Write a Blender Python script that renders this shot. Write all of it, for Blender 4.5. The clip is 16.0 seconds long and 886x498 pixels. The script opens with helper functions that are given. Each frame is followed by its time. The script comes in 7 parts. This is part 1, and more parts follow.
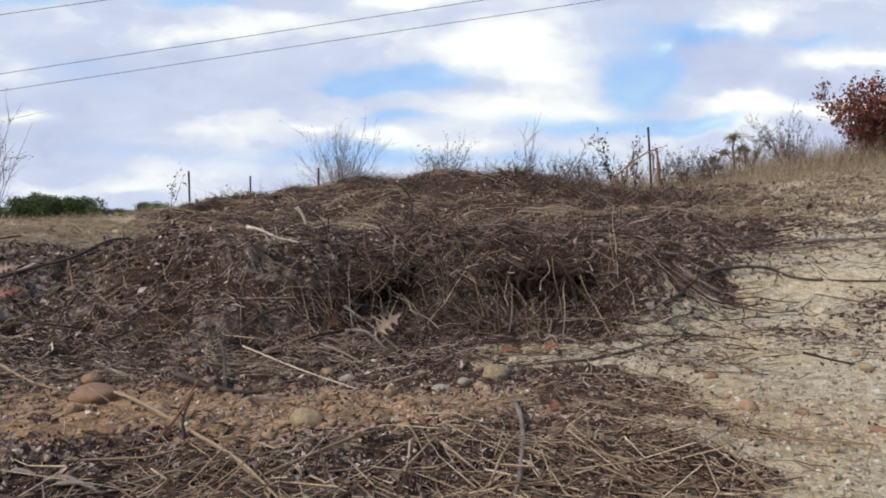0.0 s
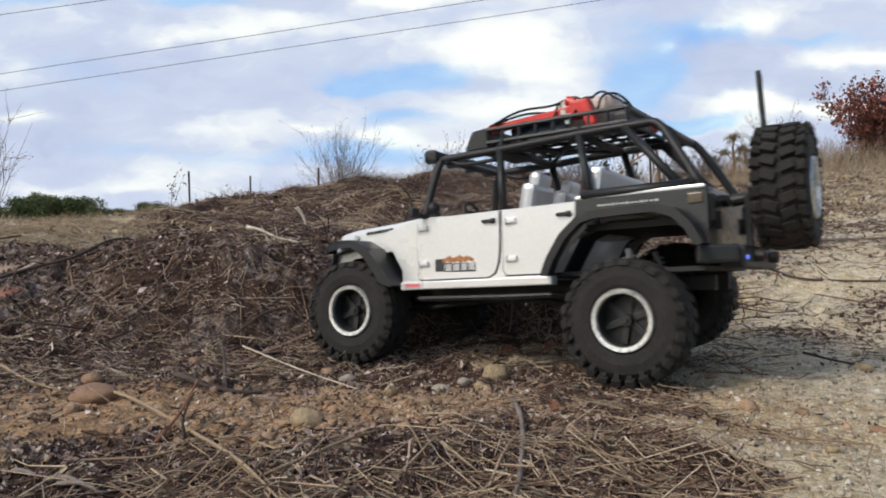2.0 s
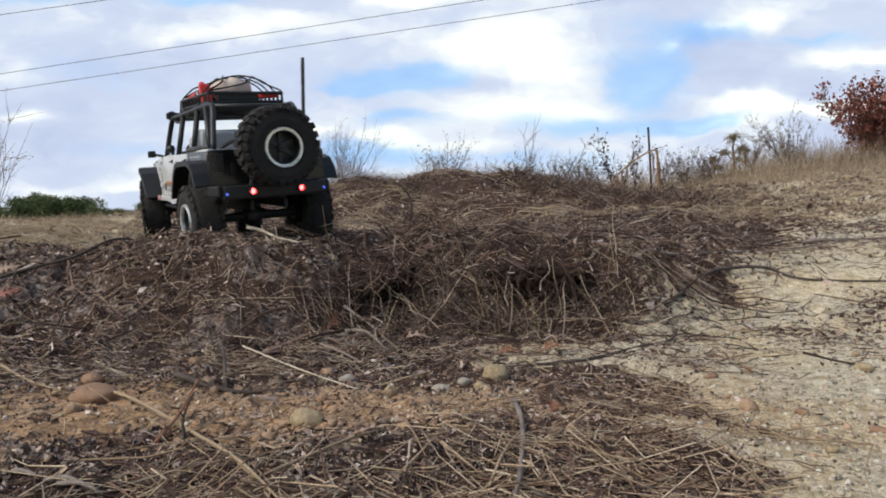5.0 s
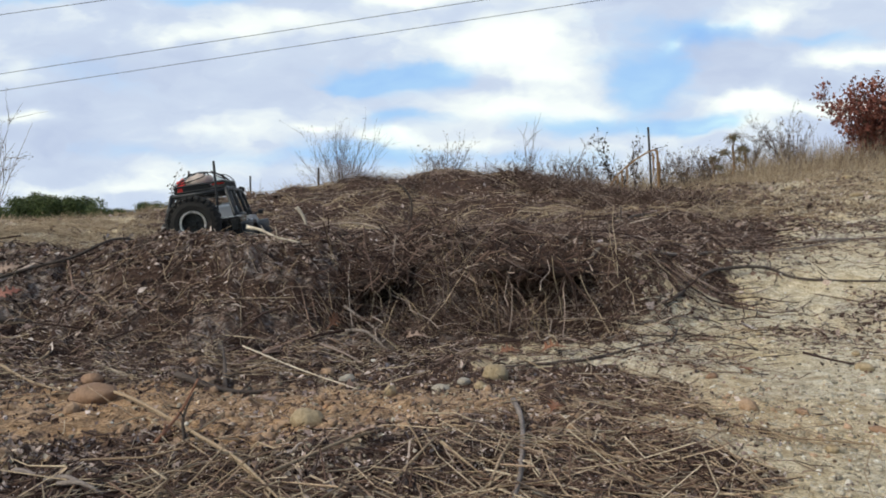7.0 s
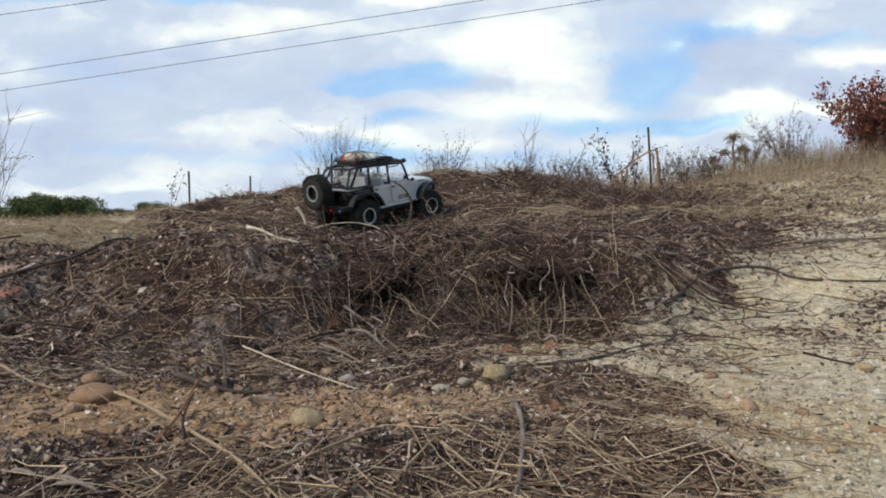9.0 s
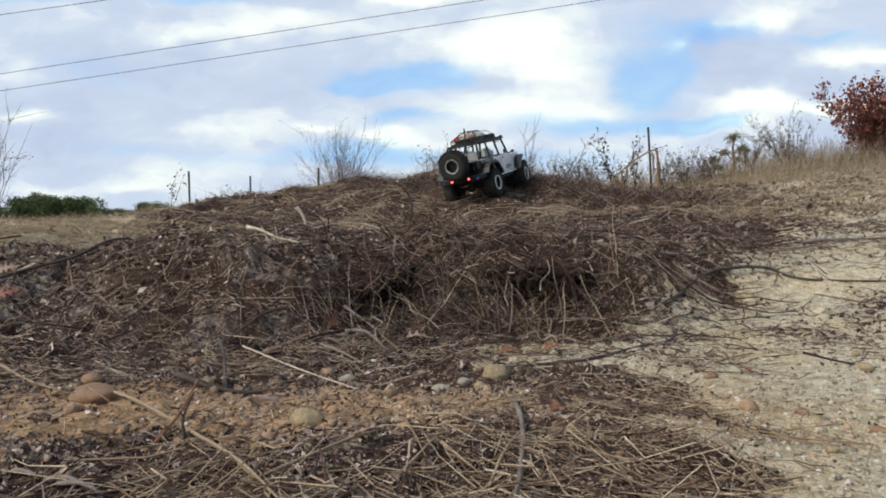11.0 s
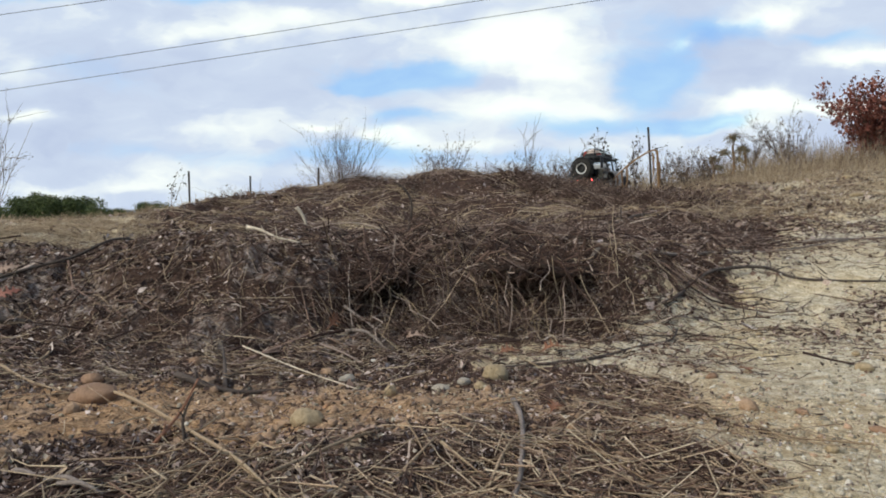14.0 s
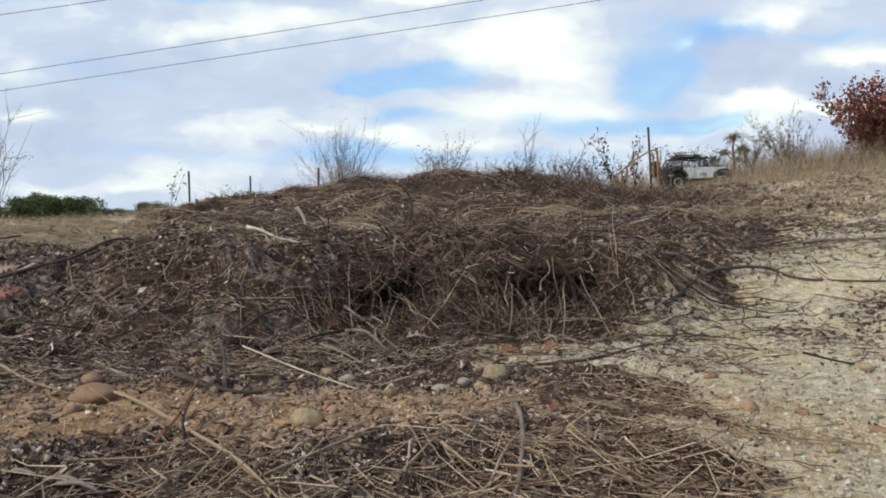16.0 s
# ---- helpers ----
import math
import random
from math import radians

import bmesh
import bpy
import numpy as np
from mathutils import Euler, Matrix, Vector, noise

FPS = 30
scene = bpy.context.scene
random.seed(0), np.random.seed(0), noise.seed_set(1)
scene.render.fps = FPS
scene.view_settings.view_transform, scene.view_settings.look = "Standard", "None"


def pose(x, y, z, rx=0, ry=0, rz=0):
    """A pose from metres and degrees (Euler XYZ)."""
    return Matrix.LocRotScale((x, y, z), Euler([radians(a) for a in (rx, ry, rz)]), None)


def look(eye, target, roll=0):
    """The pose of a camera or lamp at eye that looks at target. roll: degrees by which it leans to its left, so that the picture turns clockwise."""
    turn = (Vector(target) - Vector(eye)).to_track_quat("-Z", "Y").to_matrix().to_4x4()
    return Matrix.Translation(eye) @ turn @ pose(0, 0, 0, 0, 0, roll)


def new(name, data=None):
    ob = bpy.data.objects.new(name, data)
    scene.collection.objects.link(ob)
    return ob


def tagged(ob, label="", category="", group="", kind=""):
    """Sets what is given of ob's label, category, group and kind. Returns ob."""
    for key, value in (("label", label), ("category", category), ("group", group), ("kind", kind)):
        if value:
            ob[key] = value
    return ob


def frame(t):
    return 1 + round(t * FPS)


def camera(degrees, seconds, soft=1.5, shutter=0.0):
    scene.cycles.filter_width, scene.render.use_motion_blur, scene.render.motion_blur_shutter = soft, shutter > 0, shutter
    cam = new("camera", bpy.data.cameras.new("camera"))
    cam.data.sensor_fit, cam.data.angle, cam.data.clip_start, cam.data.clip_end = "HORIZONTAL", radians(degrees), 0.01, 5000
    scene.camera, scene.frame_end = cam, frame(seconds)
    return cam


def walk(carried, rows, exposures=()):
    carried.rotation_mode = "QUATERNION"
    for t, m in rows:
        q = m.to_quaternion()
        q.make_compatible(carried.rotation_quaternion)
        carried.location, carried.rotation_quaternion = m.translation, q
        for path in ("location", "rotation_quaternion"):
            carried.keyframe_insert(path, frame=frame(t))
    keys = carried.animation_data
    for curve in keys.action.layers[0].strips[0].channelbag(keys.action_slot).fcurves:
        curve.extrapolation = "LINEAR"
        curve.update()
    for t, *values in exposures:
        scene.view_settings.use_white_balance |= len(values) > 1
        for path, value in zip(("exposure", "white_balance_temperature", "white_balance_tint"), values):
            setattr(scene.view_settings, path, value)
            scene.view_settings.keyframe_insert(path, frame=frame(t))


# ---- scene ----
cam = camera(61.9, 16.0, soft=1.85, shutter=0.35)
EYE = 0.20                      # height of the lens over the datum
TILT = 2.45                     # degrees below level
walk(cam, [(0.0, pose(0, 0, EYE, 90 - TILT, 0, 0)), (16.0, pose(0, 0, EYE, 90 - TILT, 0, 0))],
     [(0.0, 0.0, 6500, 8), (1.5, 0.0, 6500, 6), (3.0, 0.03, 6500, 7), (4.0, 0.12, 6500, 7), (6.5, 0.03, 6500, 2), (16.0, 0.03, 6500, 2)])

# ---- light ----
SUN_AZ, SUN_EL = radians(238), radians(42)
world = bpy.data.worlds.new("world")
scene.world = world
world.use_nodes = True
wn = world.node_tree.nodes
sky = wn.new("ShaderNodeTexSky")
sky.sky_type, sky.sun_disc = "NISHITA", False
sky.sun_elevation, sky.sun_rotation = SUN_EL, SUN_AZ
sky.air_density, sky.dust_density = 1.0, 2.0
wn["Background"].inputs["Strength"].default_value = 0.15
world.node_tree.links.new(sky.outputs[0], wn["Background"].inputs["Color"])
sun_data = bpy.data.lights.new("sun", "SUN")
sun_data.energy, sun_data.angle, sun_data.color = 2.1, radians(14), (1.0, 0.94, 0.86)
sun = new("sun", sun_data)
sd = Vector((math.sin(SUN_AZ) * math.cos(SUN_EL), math.cos(SUN_AZ) * math.cos(SUN_EL), math.sin(SUN_EL)))
sun.matrix_world = look(sd * 50, (0, 0, 0))

# ---- materials ----
def nodes_of(name):
    m = bpy.data.materials.new(name)
    m.use_nodes = True
    t = m.node_tree
    return m, t.nodes, t.links, t.nodes["Principled BSDF"]


def ramp(n, stops):
    r = n.new("ShaderNodeValToRGB")
    e = r.color_ramp.elements
    while len(e) < len(stops):
        e.new(0.5)
    for el, (p, c) in zip(e, stops):
        el.position, el.color = p, (*c, 1)
    return r


def mat(name, lo, hi, rough=0.8, metal=0.0, scale=40.0, fine=400.0, bump=0.15, dist=0.002, spec=0.4, coat=0.0, emit=None):
    """Two-scale mottled surface between the colours lo and hi."""
    m, n, l, b = nodes_of(name)
    tc = n.new("ShaderNodeTexCoord")
    a, f = n.new("ShaderNodeTexNoise"), n.new("ShaderNodeTexNoise")
    a.inputs["Scale"].default_value, a.inputs["Detail"].default_value = scale, 5
    f.inputs["Scale"].default_value, f.inputs["Detail"].default_value = fine, 3
    mx = n.new("ShaderNodeMath")
    mx.operation = "MULTIPLY_ADD"
    mx.inputs[1].default_value = 0.45
    sc = n.new("ShaderNodeMath")
    sc.operation = "MULTIPLY"
    sc.inputs[1].default_value = 0.55
    for t in (a, f):
        l.new(tc.outputs["Object"], t.inputs["Vector"])
    l.new(a.outputs["Fac"], sc.inputs[0])
    l.new(f.outputs["Fac"], mx.inputs[0])
    l.new(sc.outputs[0], mx.inputs[2])
    r = ramp(n, [(0.33, lo), (0.67, hi)])
    l.new(mx.outputs[0], r.inputs[0])
    l.new(r.outputs[0], b.inputs["Base Color"])
    rr = n.new("ShaderNodeMapRange")
    rr.inputs["To Min"].default_value, rr.inputs["To Max"].default_value = max(rough - 0.1, 0.03), min(rough + 0.12, 1)
    l.new(a.outputs["Fac"], rr.inputs["Value"])
    l.new(rr.outputs[0], b.inputs["Roughness"])
    b.inputs["Metallic"].default_value = metal
    b.inputs["Specular IOR Level"].default_value = spec
    b.inputs["Coat Weight"].default_value = coat
    bp = n.new("ShaderNodeBump")
    bp.inputs["Strength"].default_value, bp.inputs["Distance"].default_value = bump, dist
    l.new(f.outputs["Fac"], bp.inputs["Height"])
    l.new(bp.outputs[0], b.inputs["Normal"])
    if emit:
        b.inputs["Emission Color"].default_value, b.inputs["Emission Strength"].default_value = (*emit[0], 1), emit[1]
    return m


def litter_mat(name, stops, rough=0.85, fine=700.0):
    """Dry plant matter, each piece with its own tint along the stops."""
    m, n, l, b = nodes_of(name)
    g = n.new("ShaderNodeNewGeometry")
    r = ramp(n, stops)
    l.new(g.outputs["Random Per Island"], r.inputs[0])
    tc, t = n.new("ShaderNodeTexCoord"), n.new("ShaderNodeTexNoise")
    t.inputs["Scale"].default_value, t.inputs["Detail"].default_value = fine, 3
    l.new(tc.outputs["Object"], t.inputs["Vector"])
    k = ramp(n, [(0.3, (0.62, 0.6, 0.58)), (0.7, (1.15, 1.15, 1.15))])
    l.new(t.outputs["Fac"], k.inputs[0])
    mx = n.new("ShaderNodeMix")
    mx.data_type, mx.blend_type = "RGBA", "MULTIPLY"
    mx.inputs[0].default_value = 1
    l.new(r.outputs[0], mx.inputs[6])
    l.new(k.outputs[0], mx.inputs[7])
    l.new(mx.outputs[2], b.inputs["Base Color"])
    b.inputs["Roughness"].default_value = rough
    b.inputs["Specular IOR Level"].default_value = 0.25
    return m


def ground_mat():
    """Pale gravelly sand, and dark leaf mould where the cover attribute is high."""
    m, n, l, b = nodes_of("sandy_soil")
    tc, at = n.new("ShaderNodeTexCoord"), n.new("ShaderNodeAttribute")
    at.attribute_name = "cover"
    def noise_tex(scale, detail=6, rough=0.6):
        t = n.new("ShaderNodeTexNoise")
        t.inputs["Scale"].default_value, t.inputs["Detail"].default_value, t.inputs["Roughness"].default_value = scale, detail, rough
        l.new(tc.outputs["Object"], t.inputs["Vector"])
        return t
    big, mid, fin = noise_tex(6), noise_tex(60), noise_tex(420, 4, 0.7)
    sand = ramp(n, [(0.32, (0.36, 0.30, 0.21)), (0.5, (0.57, 0.505, 0.385)), (0.68, (0.75, 0.70, 0.58))])
    l.new(mid.outputs["Fac"], sand.inputs[0])
    duff = ramp(n, [(0.3, (0.028, 0.015, 0.011)), (0.55, (0.088, 0.053, 0.039)), (0.75, (0.20, 0.138, 0.106))])
    l.new(fin.outputs["Fac"], duff.inputs[0])
    ash = n.new("ShaderNodeMix")
    ash.data_type = "RGBA"
    patchy, lump = noise_tex(14, 5, 0.65), noise_tex(150, 4, 0.7)
    mask = n.new("ShaderNodeMapRange")
    mask.interpolation_type = "SMOOTHSTEP"
    mask.inputs["From Min"].default_value, mask.inputs["From Max"].default_value = 0.46, 0.62
    l.new(patchy.outputs["Fac"], mask.inputs["Value"])
    pale = ramp(n, [(0.35, (0.095, 0.066, 0.055)), (0.53, (0.27, 0.215, 0.185)), (0.70, (0.50, 0.43, 0.385))])
    l.new(lump.outputs["Fac"], pale.inputs[0])
    burnt, both = n.new("ShaderNodeAttribute"), n.new("ShaderNodeMath")
    burnt.attribute_name, both.operation = "ash", "MULTIPLY"
    l.new(mask.outputs[0], both.inputs[0])
    l.new(burnt.outputs["Fac"], both.inputs[1])
    l.new(both.outputs[0], ash.inputs[0])
    l.new(duff.outputs[0], ash.inputs[6])
    l.new(pale.outputs[0], ash.inputs[7])
    grit = ramp(n, [(0.36, (0.55, 0.5, 0.45)), (0.5, (1, 1, 1)), (0.66, (1.3, 1.3, 1.28))])
    l.new(fin.outputs["Fac"], grit.inputs[0])
    mul = n.new("ShaderNodeMix")
    mul.data_type, mul.blend_type = "RGBA", "MULTIPLY"
    mul.inputs[0].default_value = 1
    l.new(sand.outputs[0], mul.inputs[6])
    l.new(grit.outputs[0], mul.inputs[7])
    warm = n.new("ShaderNodeMix")
    warm.data_type, warm.blend_type = "RGBA", "MULTIPLY"
    tint = ramp(n, [(0.4, (1.0, 1.0, 1.0)), (0.65, (1.0, 0.90, 0.74))])
    l.new(big.outputs["Fac"], tint.inputs[0])
    warm.inputs[0].default_value = 1
    clay, dirt = n.new("ShaderNodeAttribute"), n.new("ShaderNodeMix")
    clay.attribute_name = "clay"
    dirt.data_type, dirt.blend_type = "RGBA", "MULTIPLY"
    rust = ramp(n, [(0.32, (0.42, 0.315, 0.265)), (0.5, (0.67, 0.505, 0.42)), (0.68, (0.92, 0.75, 0.64))])
    l.new(lump.outputs["Fac"], rust.inputs[0])
    l.new(clay.outputs["Fac"], dirt.inputs[0])
    l.new(mul.outputs[2], dirt.inputs[6])
    l.new(rust.outputs[0], dirt.inputs[7])
    l.new(dirt.outputs[2], warm.inputs[6])
    l.new(tint.outputs[0], warm.inputs[7])
    add = n.new("ShaderNodeMath")
    add.operation = "ADD"
    jit = n.new("ShaderNodeMapRange")
    jit.inputs["From Min"].default_value, jit.inputs["From Max"].default_value = 0.3, 0.7
    jit.inputs["To Min"].default_value, jit.inputs["To Max"].default_value = -0.45, 0.45
    l.new(mid.outputs["Fac"], jit.inputs["Value"])
    l.new(at.outputs["Fac"], add.inputs[0])
    l.new(jit.outputs[0], add.inputs[1])
    sel = n.new("ShaderNodeMapRange")
    sel.interpolation_type = "SMOOTHSTEP"
    sel.inputs["From Min"].default_value, sel.inputs["From Max"].default_value = 0.35, 0.65
    l.new(add.outputs[0], sel.inputs["Value"])
    mix = n.new("ShaderNodeMix")
    mix.data_type = "RGBA"
    l.new(sel.outputs[0], mix.inputs[0])
    l.new(warm.outputs[2], mix.inputs[6])
    l.new(ash.outputs[2], mix.inputs[7])
    l.new(mix.outputs[2], b.inputs["Base Color"])
    b.inputs["Roughness"].default_value = 0.95
    b.inputs["Specular IOR Level"].default_value = 0.15
    bp = n.new("ShaderNodeBump")
    bp.inputs["Strength"].default_value, bp.inputs["Distance"].default_value = 0.7, 0.004
    l.new(fin.outputs["Fac"], bp.inputs["Height"])
    l.new(bp.outputs[0], b.inputs["Normal"])
    return m


def cloud_mat():
    """Broken grey-white cloud with blue gaps, lit from behind."""
    m = bpy.data.materials.new("cloud_sky")
    m.use_nodes = True
    n, l = m.node_tree.nodes, m.node_tree.links
    n.clear()
    tc, sep = n.new("ShaderNodeTexCoord"), n.new("ShaderNodeSeparateXYZ")
    l.new(tc.outputs["Object"], sep.inputs[0])
    def op(kind, a, b=None):
        k = n.new("ShaderNodeMath")
        k.operation = kind
        for i, v in enumerate((a, b)):
            if v is None:
                continue
            if isinstance(v, (int, float)):
                k.inputs[i].default_value = v
            else:
                l.new(v, k.inputs[i])
        return k.outputs[0]
    u = op("DIVIDE", sep.outputs[0], sep.outputs[1])
    v = op("DIVIDE", 100.0, sep.outputs[1])

    def field(su, sv, off, detail, dist):
        c = n.new("ShaderNodeCombineXYZ")
        l.new(op("MULTIPLY", u, su), c.inputs[0])
        l.new(op("MULTIPLY", v, sv), c.inputs[1])
        c.inputs[2].default_value = off
        t = n.new("ShaderNodeTexNoise")
        t.inputs["Scale"].default_value, t.inputs["Detail"].default_value = 1.0, detail
        t.inputs["Roughness"].default_value, t.inputs["Distortion"].default_value = 0.5, dist
        l.new(c.outputs[0], t.inputs["Vector"])
        return t.outputs["Fac"]
    def blob(cu, cv, ru, rv, amp):
        a = op("DIVIDE", op("SUBTRACT", u, cu), ru)
        b = op("DIVIDE", op("SUBTRACT", v, cv), rv)
        d = op("ADD", op("MULTIPLY", a, a), op("MULTIPLY", b, b))
        return op("MULTIPLY", op("EXPONENT", op("MULTIPLY", d, -1.0)), amp)
    # ragged edges: the whole pattern is pulled about by noise
    pull, push, curl = field(7.0, 13.0, 1.3, 5, 0.3), field(7.0, 13.0, 6.6, 5, 0.3), field(24.0, 44.0, 4.4, 4, 0.2)
    u = op("ADD", u, op("ADD", op("MULTIPLY", op("SUBTRACT", pull, 0.5), 0.16), op("MULTIPLY", op("SUBTRACT", curl, 0.5), 0.04)))
    v = op("ADD", v, op("ADD", op("MULTIPLY", op("SUBTRACT", push, 0.5), 0.055), op("MULTIPLY", op("SUBTRACT", curl, 0.5), 0.014)))
    big, wisp = field(5.0, 10.0, 3.1, 5, 0.4), field(15.0, 30.0, 8.4, 6, 0.3)
    gap = op("ADD", op("MULTIPLY", op("SUBTRACT", big, 0.5), 0.7), op("MULTIPLY", op("SUBTRACT", wisp, 0.5), 0.5))
    # blue openings
    for c in BLUE:
        gap = op("ADD", gap, blob(*c))
    bright = op("ADD", op("MULTIPLY", op("SUBTRACT", field(5.0, 11.0, 21.7, 5, 0.4), 0.5), 0.9), op("MULTIPLY", op("SUBTRACT", wisp, 0.5), 0.45))
    for c in WHITE:
        bright = op("ADD", bright, blob(*c))
    veil = ramp(n, [(0.0, (0.50, 0.56, 0.78)), (0.35, (0.64, 0.70, 0.88)), (0.62, (0.95, 0.97, 0.99)), (1.0, (1.15, 1.15, 1.08))])
    l.new(op("ADD", bright, 0.32), veil.inputs[0])
    blue = ramp(n, [(0.0, (0.30, 0.50, 0.93)), (1.0, (0.62, 0.84, 1.0))])
    l.new(op("ADD", bright, 0.35), blue.inputs[0])
    sel = n.new("ShaderNodeMapRange")
    sel.interpolation_type = "SMOOTHSTEP"
    sel.inputs["From Min"].default_value, sel.inputs["From Max"].default_value = 0.08, 0.55
    l.new(gap, sel.inputs["Value"])
    mix = n.new("ShaderNodeMix")
    mix.data_type = "RGBA"
    l.new(sel.outputs[0], mix.inputs[0])
    l.new(veil.outputs[0], mix.inputs[6])
    l.new(blue.outputs[0], mix.inputs[7])
    e, o = n.new("ShaderNodeEmission"), n.new("ShaderNodeOutputMaterial")
    l.new(mix.outputs[2], e.inputs["Color"])
    l.new(e.outputs[0], o.inputs["Surface"])
    return m


# openings and lit banks of the cloud cover: across, up, half-width, half-height, strength
BLUE = [(-0.33, 0.290, 0.08, 0.014, 0.45), (-0.56, 0.285, 0.07, 0.012, 0.4), (-0.07, 0.188, 0.10, 0.020, 0.85), (-0.15, 0.172, 0.05, 0.010, 0.5),
        (0.27, 0.185, 0.075, 0.042, 0.70), (0.33, 0.128, 0.07, 0.012, 0.7), (0.18, 0.128, 0.10, 0.018, 0.5), (0.34, 0.250, 0.06, 0.02, 0.45),
        (0.50, 0.235, 0.08, 0.014, 0.40), (-0.42, 0.085, 0.20, 0.018, 0.30), (-0.12, 0.088, 0.10, 0.012, 0.45), (-0.05, 0.135, 0.06, 0.010, 0.4),
        (0.10, 0.075, 0.20, 0.02, 0.30), (-0.45, 0.20, 0.12, 0.02, 0.2)]
WHITE = [(-0.22, 0.262, 0.10, 0.018, 0.45), (-0.36, 0.240, 0.10, 0.014, 0.28), (0.09, 0.232, 0.11, 0.030, 0.50), (0.08, 0.145, 0.09, 0.020, 0.42),
         (-0.07, 0.110, 0.05, 0.009, 0.55), (0.04, 0.100, 0.10, 0.014, 0.32), (0.41, 0.265, 0.06, 0.013, 0.55), (0.29, 0.232, 0.02, 0.007, 0.5),
         (0.55, 0.207, 0.06, 0.011, 0.55), (0.42, 0.160, 0.06, 0.011, 0.6), (0.50, 0.145, 0.12, 0.013, 0.55), (0.37, 0.126, 0.05, 0.008, 0.45),
         (-0.35, 0.118, 0.07, 0.010, 0.12), (-0.57, 0.130, 0.05, 0.009, 0.35), (-0.18, 0.117, 0.025, 0.006, 0.3), (-0.50, 0.040, 0.15, 0.012, 0.18),
         (-0.03, 0.290, 0.10, 0.010, 0.4), (0.13, 0.19, 0.06, 0.012, 0.3)]

M_GROUND = ground_mat()
M_STRAW = litter_mat("dry_straw", [(0.0, (0.08, 0.042, 0.030)), (0.3, (0.18, 0.11, 0.078)), (0.62, (0.31, 0.21, 0.148)), (0.88, (0.50, 0.375, 0.255)), (1.0, (0.68, 0.565, 0.42))])
M_FLAKE = litter_mat("crumbled_leaf", [(0.0, (0.035, 0.021, 0.017)), (0.4, (0.10, 0.062, 0.049)), (0.62, (0.26, 0.182, 0.152)), (0.82, (0.48, 0.380, 0.335)), (1.0, (0.70, 0.60, 0.545))])
M_DARK = litter_mat("dark_litter", [(0.0, (0.030, 0.016, 0.013)), (0.5, (0.088, 0.051, 0.039)), (0.82, (0.24, 0.160, 0.127)), (1.0, (0.50, 0.41, 0.35))])
M_BROWN = litter_mat("brown_straw", [(0.0, (0.045, 0.025, 0.020)), (0.4, (0.13, 0.080, 0.062)), (0.75, (0.26, 0.182, 0.145)), (1.0, (0.50, 0.40, 0.33))])
M_GRASS = litter_mat("bleached_grass", [(0.0, (0.24, 0.165, 0.105)), (0.5, (0.41, 0.31, 0.205)), (1.0, (0.6, 0.49, 0.35))])
M_TWIG = mat("grey_twig", (0.10, 0.078, 0.066), (0.27, 0.22, 0.19), 0.85, scale=60, fine=500, bump=0.5)
M_DARKTWIG = mat("dark_twig", (0.035, 0.026, 0.022), (0.10, 0.075, 0.062), 0.85, scale=60, fine=500, bump=0.5)
M_PALEWOOD = mat("bleached_wood", (0.42, 0.34, 0.25), (0.66, 0.58, 0.46), 0.8, scale=80, fine=600, bump=0.4)
M_TANREED = mat("tan_reed", (0.16, 0.085, 0.035), (0.36, 0.21, 0.10), 0.7, scale=50, fine=300)
M_STEM = litter_mat("weed_stem", [(0.0, (0.075, 0.052, 0.044)), (0.6, (0.165, 0.12, 0.10)), (1.0, (0.30, 0.235, 0.19))])
M_DARKWEED = litter_mat("withered_weed", [(0.0, (0.035, 0.032, 0.03)), (1.0, (0.10, 0.085, 0.075))])
M_REDLEAF = litter_mat("red_oak_leaf", [(0.0, (0.10, 0.028, 0.023)), (0.5, (0.20, 0.065, 0.05)), (1.0, (0.34, 0.15, 0.11))], 0.6)
M_OAKLEAF = mat("tan_leaf", (0.22, 0.145, 0.105), (0.38, 0.27, 0.21), 0.75, scale=90, fine=700)
M_RUSTLEAF = mat("rust_leaf", (0.13, 0.05, 0.026), (0.30, 0.14, 0.075), 0.7, scale=120, fine=700)
M_GREEN = litter_mat("evergreen_leaf", [(0.0, (0.035, 0.055, 0.018)), (0.6, (0.095, 0.125, 0.042)), (1.0, (0.18, 0.21, 0.08))], 0.6, 5.0)
M_OLIVE = litter_mat("dull_needles", [(0.0, (0.15, 0.125, 0.07)), (1.0, (0.34, 0.27, 0.17))], 0.7)
M_POST = mat("rusty_steel_post", (0.018, 0.014, 0.012), (0.05, 0.036, 0.028), 0.7, scale=20, fine=200)
M_WIRE = mat("power_cable", (0.03, 0.03, 0.035), (0.05, 0.05, 0.06), 0.6, scale=1, fine=5)
M_CLOD = mat("orange_sand_clod", (0.22, 0.138, 0.085), (0.44, 0.295, 0.185), 0.95, scale=90, fine=600, bump=0.8)
M_SOD = mat("root_mat_sod", (0.022, 0.013, 0.010), (0.085, 0.054, 0.041), 0.95, scale=90, fine=500, bump=1.0, dist=0.004)
M_STONE_TAN = mat("tan_stone", (0.22, 0.155, 0.085), (0.44, 0.345, 0.215), 0.9, scale=60, fine=420, bump=0.7)
M_STONE_BROWN = mat("brown_stone", (0.17, 0.095, 0.055), (0.30, 0.185, 0.115), 0.75, scale=35, fine=350, bump=0.4)
M_STONE_GREY = mat("grey_stone", (0.22, 0.190, 0.150), (0.42, 0.370, 0.300), 0.85, scale=60, fine=420, bump=0.5)
